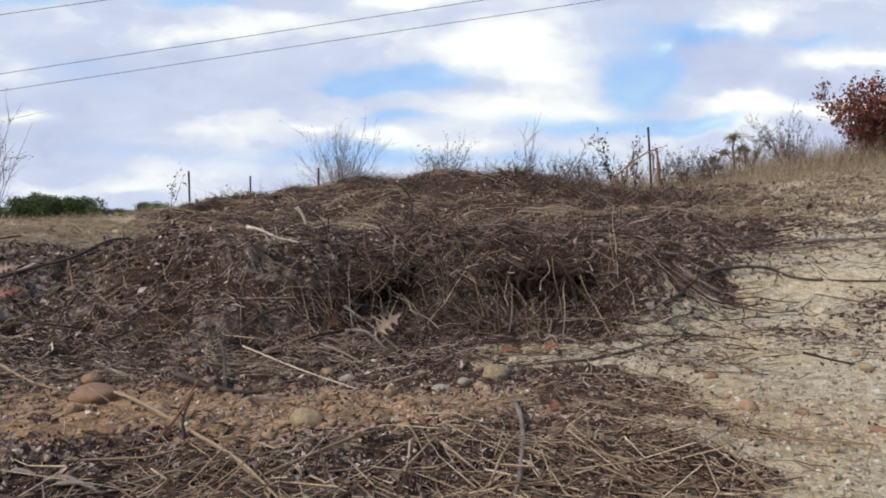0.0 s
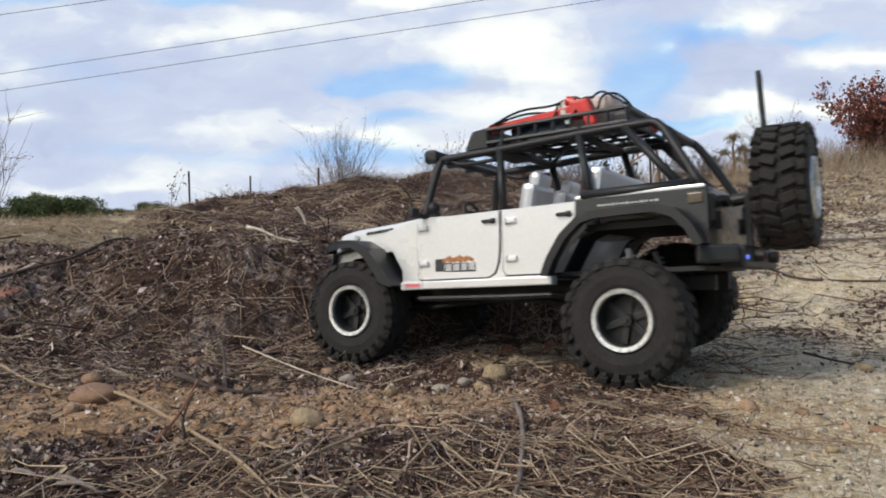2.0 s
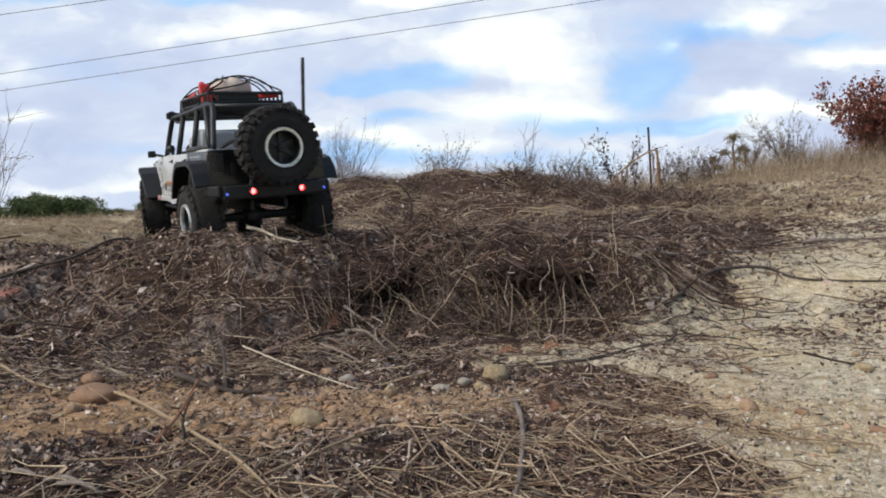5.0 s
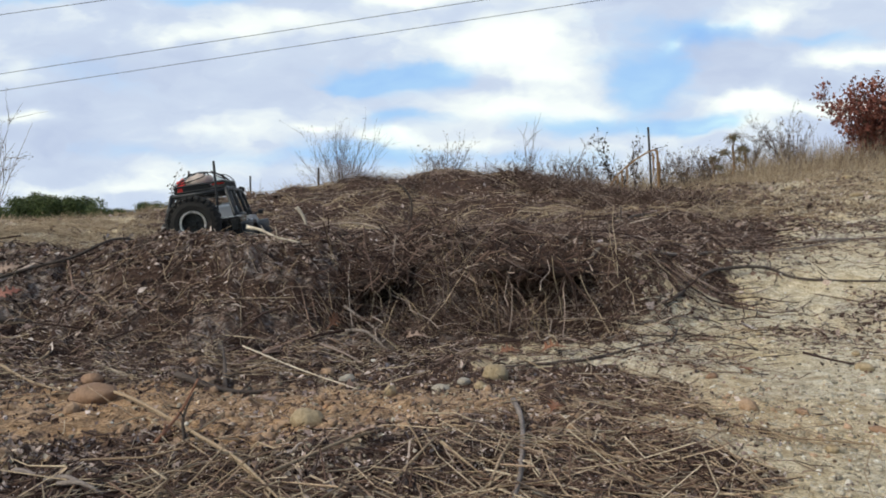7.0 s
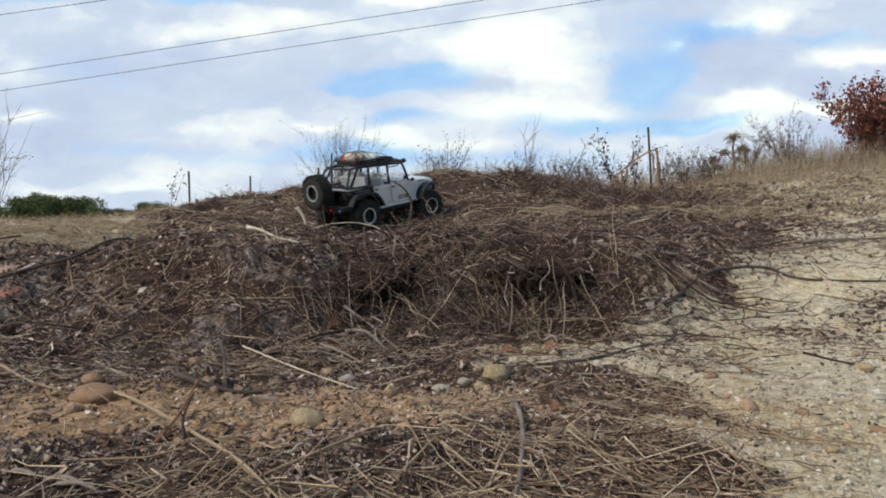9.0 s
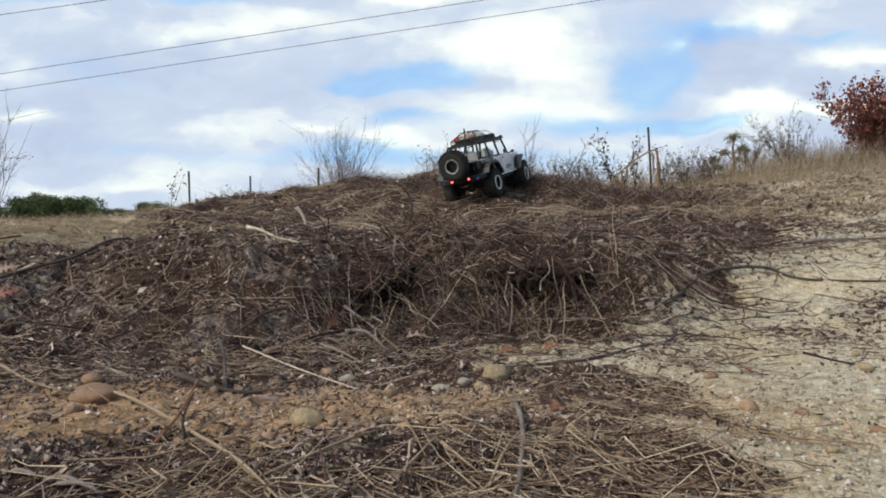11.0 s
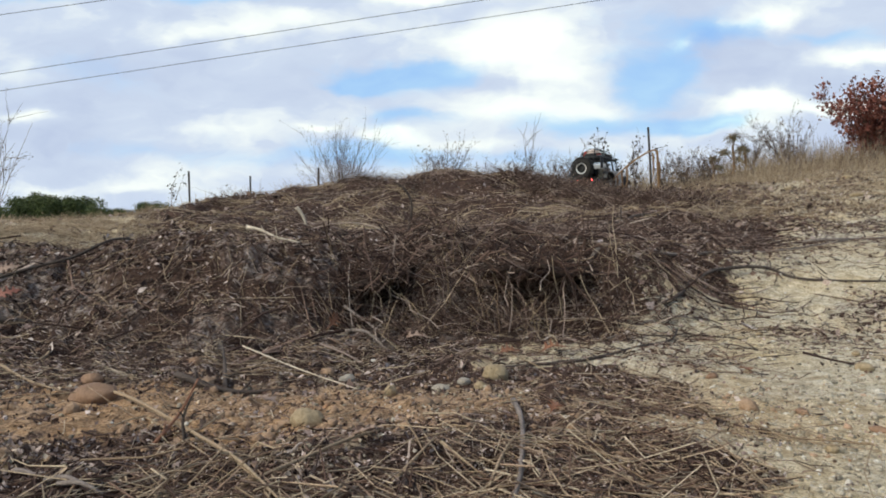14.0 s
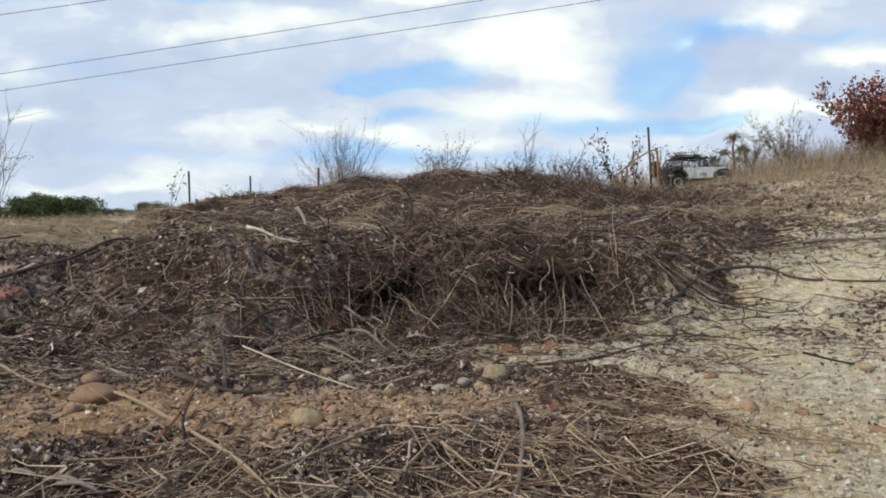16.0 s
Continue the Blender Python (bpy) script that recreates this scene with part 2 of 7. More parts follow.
M_PEBBLE = litter_mat("pebbles", [(0.0, (0.17, 0.15, 0.12)), (0.4, (0.36, 0.30, 0.21)), (0.75, (0.52, 0.46, 0.36)), (0.92, (0.68, 0.63, 0.55)), (1.0, (0.42, 0.24, 0.13))], 0.9)

# ---- ground ----
def sm(a, b, x):
    t = np.clip((x - a) / (b - a), 0, 1)
    return t * t * (3 - 2 * t)


WAVES = [(np.cos(a) * k, np.sin(a) * k, p, k) for a, p, k in zip(np.random.RandomState(5).uniform(0, 6.283, 90), np.random.RandomState(6).uniform(0, 6.283, 90), 2.5 * 1.055 ** np.arange(90))]


def rough(x, y, lo, hi):
    """Sum of crossed waves with wave numbers between lo and hi, about -1 to 1."""
    s, c = np.zeros_like(x), 0.0
    for kx, ky, p, k in WAVES:
        if lo <= k < hi:
            s = s + np.sin(kx * x + ky * y + p + 1.7 * np.sin(0.37 * ky * x - 0.41 * kx * y + 2 * p))
            c += 1
    return s / max(c, 1) ** 0.5


def shape_of(x, y):
    x, y = np.asarray(x, float), np.asarray(y, float)
    yy = np.maximum(y, 0.05)
    near = -0.149 - 0.018 * np.exp(-((x + 0.12) / 0.28) ** 2 - ((y - 0.72) / 0.17) ** 2) + 0.006 * sm(0.62, 0.4, y) * sm(0.35, 0.1, x)
    road = -0.149 + 0.117 * (np.clip(y, 0.65, 6.6) - 0.65) + 0.012 * sm(0.5, 2.5, x) * sm(3, 1, y)
    road = road - 0.006 * np.maximum(y - 8, 0) ** 0.9
    field = -0.049 + 0.007 * sm(1.5, 2.0, y) + 0.018 * sm(2.5, 4.5, y) - 0.012 * np.maximum(y - 6, 0) ** 0.8
    field = field - 0.165 * np.exp(-((x + 0.56) / 0.36) ** 2 - ((y - 1.85) / 0.36) ** 2)
    field = field - 0.035 * np.exp(-((x + 0.45) / 0.3) ** 2 - ((y - 2.3) / 0.25) ** 2)
    w = sm(-0.08, 0.62, x / np.maximum(yy, 0.6)) * sm(-0.2, 0.5, y)
    top = field * (1 - w) + road * w
    sx = np.where(x < -0.1, 1.12, 0.80)
    sy = np.where(y < 3.46, 0.60, 0.52)
    mound = 0.203 * np.exp(-np.abs((x + 0.1) / sx) ** 2.2 - np.abs((y - 3.46) / sy) ** 2.0)
    mound = mound + 0.048 * np.exp(-((x - 0.26) / 0.36) ** 2 - ((y - 3.24) / 0.13) ** 2)
    mound = mound - 0.040 * np.exp(-((x - 1.3) / 0.4) ** 2 - ((y - 4.3) / 0.35) ** 2)
    mound = mound - 0.055 * np.exp(-((x - 1.78) / 0.42) ** 2 - ((y - 5.2) / 0.38) ** 2)
    # shaggy brow that runs down from the crest to the track
    run = np.clip(((x - 0.35) * 0.60 - (y - 3.28) * 0.80) / 0.95, 0, 1)
    off = (x - 0.35) * 0.80 + (y - 3.28) * 0.60
    mound = mound + 0.032 * np.sin(np.pi * run) * np.exp(-((off - 0.02 * np.sin(9 * run)) / 0.085) ** 2)
    mound = mound + 0.024 * np.exp(-((x - 0.02) / 0.11) ** 2 - ((y - 3.30) / 0.10) ** 2)
    wob = 0.05 * np.sin(5.3 * x + 0.6) + 0.03 * np.sin(13 * x + 2)
    brush = np.exp(-((x - 0.08) / 0.24) ** 2)
    foot, lip = 0.885 + wob * 0.6 + 0.02 * brush + 0.05 * sm(0.2, 0.5, x), 1.10 + wob - 0.075 * brush + 0.25 * sm(0.25, 0.6, x)
    cave = np.exp(-((x + 0.095) / 0.055) ** 2) + np.exp(-((x - 0.135) / 0.075) ** 2)
    foot, lip = foot + 0.090 * cave, lip + 0.030 * cave
    m = sm(foot, lip, y)
    z = near * (1 - m) + (top + 0.022 * brush * np.exp(-((y - 1.13) / 0.16) ** 2)) * m + mound * m
    z = np.where(y < 0.65, near, z)
    litter = cover_of(x, y)
    r = np.hypot(x, y)
    fade = sm(9, 4, r)
    z = z + fade * (0.0022 + 0.0080 * litter * sm(0.75, 1.2, y) + 0.005 * litter * sm(1.9, 2.8, y)) * rough(x, y, 6, 40)
    face = sm(0.80, 0.92, y) * sm(1.6, 1.15, y) * litter
    z = z + 0.0065 * face * rough(0.45 * x, 1.5 * y, 14, 60) + 0.0035 * face * rough(0.5 * x, 1.4 * y, 60, 240)
    z = z + 0.0050 * hollow(x, y) * np.abs(rough(x, y, 18, 90)) + 0.0030 * hollow(x, y) * np.abs(rough(x, y, 90, 260)) + 0.0030 * litter * sm(0.62, 0.5, y) * rough(x, y, 20, 130)
    z = z + fade * (0.0009 + 0.0046 * litter * sm(0.5, 1.0, y)) * rough(x, y, 40, 320)
    z = z - sm(12, 60, r) * 0.30 * np.abs(rough(x * 0.02, y * 0.02, 2, 12))
    z = z - 0.020 * np.exp(-((x + 0.09) / 0.28) ** 2 - ((y - 2.57) / 0.20) ** 2)
    return z + EYE


def hollow(x, y):
    """1 in the scraped hollow of orange sand before the bank."""
    return np.exp(-(((x + 0.17) / 0.34) ** 2 + ((y - 0.585) / 0.165) ** 2) ** 1.5)


def cover_of(x, y):
    """1 where leaf mould and brush lie on the soil, 0 on bare sand."""
    x, y = np.asarray(x, float), np.asarray(y, float)
    j = 0.05 * rough(x * 1.0, y * 1.0, 12, 60)
    edge = np.where(y > 0.86, 0.212 + 0.74 * (np.minimum(y, 1.25) - 0.90) + 0.58 * np.clip(y - 1.25, 0, 0.5) + 0.40 * np.maximum(y - 1.75, 0), np.where(y > 0.76, 0.05 + 0.10 * (0.82 - y), 0.165 + 0.12 * (y - 0.4)))
    sand = sm(-0.035, 0.06, x - edge + j)
    pit = hollow(x + j, y + 0.5 * j)
    track = 0.27 * sm(1.1, 1.9, y) + 0.36 * sm(0.60, 0.85, y) * (0.5 + 0.5 * rough(x, y, 10, 50))
    grassy = sm(3.2, 4.0, y) * 0.55 * sm(0.9, 0.5, x / np.maximum(y, 0.1))
    flat = 0.62 * sm(-0.36, -0.44, x / np.maximum(y, 0.1)) * sm(1.16, 1.34, y + 0.6 * j)
    bare = np.maximum(sand * (1 - np.maximum(grassy, np.clip(track, 0, 0.62))), np.maximum(0.84 * pit, flat))
    return np.clip(1 - bare, 0, 1)


def surface(x, y):
    return float(shape_of(np.array([x]), np.array([y]))[0])


def ground():
    """One sheet out to the horizon, finest where the camera looks."""
    front = np.radians(np.arange(-37, 37.001, 0.17))
    back = np.radians(np.linspace(37, 323, 50)[1:-1])
    ang = np.concatenate([front, back])
    rad = np.concatenate([[0.06, 0.15, 0.25], 0.30 * 1.0095 ** np.arange(0, 345), 8.0 * 1.16 ** np.arange(0, 42)])
    rad = rad[rad < 3900]
    A, R = np.meshgrid(ang, rad)
    X, Y = R * np.sin(A), R * np.cos(A)
    Z = shape_of(X, Y)
    na, nr = len(ang), len(rad)
    co = np.stack([X, Y, Z], -1).reshape(-1, 3)
    i = np.arange(nr - 1)[:, None] * na
    j = np.arange(na)[None, :]
    k = (j + 1) % na
    f = np.stack([i + j, i + na + j, i + na + k, i + k], -1).reshape(-1, 4)[:, ::-1]
    me = bpy.data.meshes.new("ground")
    me.from_pydata(co.tolist(), [], f.tolist() + [list(range(na))])
    at = me.attributes.new("cover", "FLOAT", "POINT")
    at.data.foreach_set("value", cover_of(co[:, 0], co[:, 1]).astype(np.float32))
    at = me.attributes.new("clay", "FLOAT", "POINT")
    at.data.foreach_set("value", np.clip(1.3 * hollow(co[:, 0] * 0.85, co[:, 1]), 0, 1).astype(np.float32))
    at = me.attributes.new("ash", "FLOAT", "POINT")
    at.data.foreach_set("value", (sm(0.78, 0.88, co[:, 1]) * sm(1.4, 1.12, co[:, 1]) * sm(0.2, -0.1, co[:, 0])).astype(np.float32))
    me.shade_smooth()
    me.materials.append(M_GROUND)
    return tagged(new("ground", me), "pale gravelly sand rising into a brush-covered dirt bank", "ground", kind="structure")


GROUND = ground()


def clouds():
    me = bpy.data.meshes.new("cloud_cover")
    me.from_pydata([(-3400, 70, 100), (3400, 70, 100), (3400, 3300, 100), (-3400, 3300, 100), (3400, 3420, -60), (-3400, 3420, -60)], [], [(0, 1, 2, 3), (3, 2, 4, 5)])
    me.materials.append(cloud_mat())
    return tagged(new("backdrop_sky", me), "broken grey and white clouds with blue gaps", "sky", kind="structure")


SKY = clouds()


# ---- mesh helpers ----
def part(name, bm, material, parent=None, label="", smooth=False):
    me = bpy.data.meshes.new(name)
    bmesh.ops.recalc_face_normals(bm, faces=bm.faces)
    bm.to_mesh(me)
    bm.free()
    if smooth:
        me.shade_smooth()
    me.materials.append(material)
    ob = new(name, me)
    if parent is not None:
        ob.parent = parent
    if label:
        tagged(ob, label)
    return ob


def thing(name, label, category, m=None, group=""):
    ob = new(name)
    ob.empty_display_size = 0.02
    if m is not None:
        ob.matrix_basis = m
    return tagged(ob, label, category, group)


def box(bm, c, s, m=None, bevel=0.0):
    r = bmesh.ops.create_cube(bm, size=1, matrix=Matrix.Translation(c) @ (m or Matrix()) @ Matrix.Diagonal((*s, 1)))
    if bevel:
        es = list({e for v in r["verts"] for e in v.link_edges})
        bmesh.ops.bevel(bm, geom=es, offset=bevel, segments=2, affect="EDGES", profile=0.6)


def cyl(bm, a, b, r1, r2=None, n=12):
    a, b = Vector(a), Vector(b)
    d = b - a
    m = Matrix.Translation((a + b) / 2) @ d.to_track_quat("Z", "Y").to_matrix().to_4x4()
    bmesh.ops.create_cone(bm, cap_ends=True, segments=n, radius1=r1, radius2=r1 if r2 is None else r2, depth=d.length, matrix=m)


def sweep(bm, pts, r, n=8, caps=True):
    """A tube along pts; r is one radius or one for each point."""
    pts = [Vector(p) for p in pts]
    rs = [r] * len(pts) if isinstance(r, (int, float)) else list(r)
    rings, side = [], None
    for i, p in enumerate(pts):
        d = (pts[min(i + 1, len(pts) - 1)] - pts[max(i - 1, 0)]).normalized()
        if side is None:
            side = d.orthogonal().normalized()
        side = (side - d * side.dot(d)).normalized()
        up = d.cross(side)
        rings.append([bm.verts.new(p + (side * math.cos(k * math.tau / n) + up * math.sin(k * math.tau / n)) * rs[i]) for k in range(n)])
    for a, b in zip(rings, rings[1:]):
        for k in range(n):
            bm.faces.new((a[k], a[(k + 1) % n], b[(k + 1) % n], b[k]))
    if caps:
        bm.faces.new(rings[0][::-1])
        bm.faces.new(rings[-1])


def plate(bm, outline, y0, y1):
    """A plate with the outline given in x and z, from y0 to y1."""
    a = [bm.verts.new((x, y0, z)) for x, z in outline]
    b = [bm.verts.new((x, y1, z)) for x, z in outline]
    bm.faces.new(a)
    bm.faces.new(b[::-1])
    for i in range(len(a)):
        j = (i + 1) % len(a)
        bm.faces.new((a[i], b[i], b[j], a[j]))


def strip(bm, path, y0, y1, t):
    """A bent band: path in x and z, from y0 to y1, of thickness t."""
    n = len(path)
    rows = []
    for i, (x, z) in enumerate(path):
        dx, dz = path[min(i + 1, n - 1)][0] - path[max(i - 1, 0)][0], path[min(i + 1, n - 1)][1] - path[max(i - 1, 0)][1]
        k = math.hypot(dx, dz)
        nx, nz = -dz / k * t, dx / k * t
        rows.append([bm.verts.new(c) for c in ((x, y0, z), (x, y1, z), (x + nx, y1, z + nz), (x + nx, y0, z + nz))])
    for a, b in zip(rows, rows[1:]):
        for i in range(4):
            bm.faces.new((a[i], a[(i + 1) % 4], b[(i + 1) % 4], b[i]))
    bm.faces.new(rows[0])
    bm.faces.new(rows[-1][::-1])


def curve_pts(pts, n=6):
    """Catmull-Rom points through pts."""
    p = [Vector(q) for q in pts]
    p = [p[0] * 2 - p[1]] + p + [p[-1] * 2 - p[-2]]
    out = []
    for i in range(1, len(p) - 2):
        for k in range(n):
            t = k / n
            a, b, c, d = p[i - 1:i + 3]
            out.append(0.5 * (2 * b + (c - a) * t + (2 * a - 5 * b + 4 * c - d) * t * t + (3 * b - a - 3 * c + d) * t ** 3))
    return out + [p[-2]]

# ---- model off-road truck ----
M_WHITE = mat("silver_white_paint", (0.64, 0.635, 0.63), (0.72, 0.715, 0.71), 0.30, 0.30, scale=18, fine=300, bump=0.02, dist=0.0005, coat=0.4)
M_BLACK = mat("black_plastic", (0.010, 0.010, 0.011), (0.021, 0.021, 0.022), 0.5, scale=40, fine=500, bump=0.15, dist=0.0006)
M_GLOSSBLACK = mat("gloss_black_panel", (0.008, 0.008, 0.009), (0.014, 0.014, 0.015), 0.26, scale=30, fine=300, bump=0.02, coat=0.3)
M_RUBBER = mat("dusty_tyre_rubber", (0.009, 0.0085, 0.008), (0.030, 0.026, 0.023), 0.85, scale=45, fine=350, bump=0.4, dist=0.001)
M_RING = mat("brushed_alloy", (0.42, 0.42, 0.41), (0.92, 0.92, 0.90), 0.30, 0.75, scale=260, fine=900, bump=0.15, dist=0.0004)
M_HUB = mat("black_wheel_hub", (0.012, 0.012, 0.012), (0.03, 0.03, 0.03), 0.4, scale=80, fine=500)
M_SILVER = mat("silver_plastic", (0.46, 0.465, 0.48), (0.58, 0.585, 0.60), 0.33, 0.4, scale=30, fine=300, bump=0.05, dist=0.0005)
M_RED = mat("red_paint", (0.45, 0.018, 0.014), (0.62, 0.035, 0.025), 0.4, scale=50, fine=400, bump=0.05)
M_BUNDLE = mat("pale_pink_cloth", (0.48, 0.36, 0.31), (0.68, 0.58, 0.51), 0.9, scale=60, fine=600, bump=0.5)
M_PALECLOTH = mat("pale_cloth", (0.5, 0.55, 0.53), (0.68, 0.72, 0.70), 0.9, scale=60, fine=600, bump=0.4)
M_BLUEBOX = mat("dark_blue_box", (0.012, 0.03, 0.055), (0.025, 0.055, 0.09), 0.5, scale=40, fine=300)
M_CORD = mat("black_cord", (0.012, 0.012, 0.012), (0.03, 0.03, 0.03), 0.8, scale=80, fine=500)
M_TAIL = mat("lit_red_lamp", (0.5, 0.02, 0.02), (0.7, 0.03, 0.03), 0.3, emit=((1.0, 0.05, 0.05), 14.0))
M_LENS = mat("amber_lens", (0.07, 0.05, 0.03), (0.14, 0.10, 0.06), 0.25)
M_BLUELED = mat("blue_glint_lens", (0.03, 0.05, 0.4), (0.06, 0.1, 0.6), 0.2, emit=((0.1, 0.2, 1.0), 0.8))
M_INK_GAP = mat("dark_print_and_gap", (0.02, 0.02, 0.025), (0.05, 0.05, 0.055), 0.5)
M_ORANGE = mat("orange_print", (0.22, 0.07, 0.03), (0.60, 0.28, 0.10), 0.5, scale=200)
M_PINK = mat("pink_label", (0.60, 0.10, 0.14), (0.72, 0.2, 0.22), 0.5)
M_PRINT = mat("white_print", (0.42, 0.42, 0.41), (0.55, 0.55, 0.53), 0.5)


def glass_mat():
    m, n, l, b = nodes_of("clear_plastic_glazing")
    b.inputs["Transmission Weight"].default_value = 1.0
    b.inputs["Roughness"].default_value = 0.05
    b.inputs["IOR"].default_value = 1.12
    b.inputs["Base Color"].default_value = (0.88, 0.90, 0.92, 1)
    return m


M_GLASS = glass_mat()
WB_F, WB_R, TRACK, TYRE_R = 0.1564, -0.1529, 0.0860, 0.0572


def lathe(bm, prof, n):
    """Turn a closed profile of (radius, y) about the y axis."""
    rings = []
    for k in range(n):
        a = k * math.tau / n
        rings.append([bm.verts.new((r * math.cos(a), y, r * math.sin(a))) for r, y in prof])
    m = len(prof)
    for k in range(n):
        a, b = rings[k], rings[(k + 1) % n]
        for i in range(m):
            bm.faces.new((a[i], a[(i + 1) % m], b[(i + 1) % m], b[i]))


def wheel(parent, m):
    """Off-road tyre on a black hub with a bright bead ring; the outer face looks to +y."""
    w = new("wheel")
    w.parent = parent
    w.matrix_basis = m
    bm = bmesh.new()
    R = TYRE_R - 0.0035
    prof = [(0.0265, 0.0190), (0.031, 0.0222), (0.039, 0.0235), (0.047, 0.0220), (R - 0.002, 0.0175), (R, 0.0100), (R + 0.0004, 0.0), (R, -0.0100), (R - 0.002, -0.0175), (0.047, -0.0220), (0.039, -0.0235), (0.031, -0.0222), (0.0265, -0.0190)]
    lathe(bm, prof, 48)
    tyre = part("tyre", bm, M_RUBBER, w, "dusty black knobbly tyre")
    bm = bmesh.new()
    for k in range(26):
        a = k * math.tau / 26
        for side in (1, -1):
            b = a + (0.0 if side > 0 else math.tau / 52)
            spin = Matrix.Rotation(-b, 4, "Y")
            long = k % 2
            box(bm, spin @ Vector((R + 0.0006, side * 0.0070, 0)), (0.0052, 0.0120, 0.0082), spin @ Matrix.Rotation(side * 0.35, 4, "X"), 0.0007)
            box(bm, spin @ Vector((R - 0.0020, side * 0.0180, 0)), (0.0070, 0.0072 + 0.0015 * long, 0.0086), spin @ Matrix.Rotation(side * -0.5, 4, "Z"), 0.0008)
            box(bm, spin @ Vector((0.0475, side * 0.0212, 0)), (0.0070 - 0.003 * long, 0.0016, 0.0050), spin, 0.0006)
    tagged(part("tread", bm, M_RUBBER, tyre), kind="stuff")
    bm = bmesh.new()
    lathe(bm, [(0.0232, 0.0200), (0.0237, 0.0236), (0.0272, 0.0240), (0.0280, 0.0222), (0.0277, 0.0190), (0.0240, 0.0190)], 48)
    part("bead_ring", bm, M_RING, w, "bright brushed alloy bead ring")
    bm = bmesh.new()
    for k in range(20):
        a = k * math.tau / 20
        c = (0.0256 * math.cos(a), 0.0232, 0.0256 * math.sin(a))
        cyl(bm, c, (c[0], 0.0248, c[2]), 0.0010, n=6)
    tagged(part("bolt_circle", bm, M_RING, w), kind="stuff")
    bm = bmesh.new()
    lathe(bm, [(0.0236, 0.0190), (0.0238, -0.018), (0.0222, -0.018), (0.0226, 0.0175)], 32)
    lathe(bm, [(0.0008, 0.0035), (0.0008, 0.0055), (0.0222, 0.0035), (0.0222, 0.0010)], 32)
    for k in range(6):
        spin = Matrix.Rotation(k * math.tau / 6, 4, "Y")
        spoke = bmesh.new()
        box(spoke, spin @ Vector((0.0135, 0.0055, 0)), (0.017, 0.004, 0.0062), spin, 0.0008)
        part("spoke", spoke, M_HUB, w)
    cyl(bm, (0, 0.003, 0), (0, 0.0145, 0), 0.0065, 0.0055, n=16)
    part("hub", bm, M_HUB, w, "black wheel hub")
    bm = bmesh.new()
    cyl(bm, (0, 0.0145, 0), (0, 0.0165, 0), 0.0028, n=6)
    part("wheel_nut", bm, M_HUB, w)
    return w


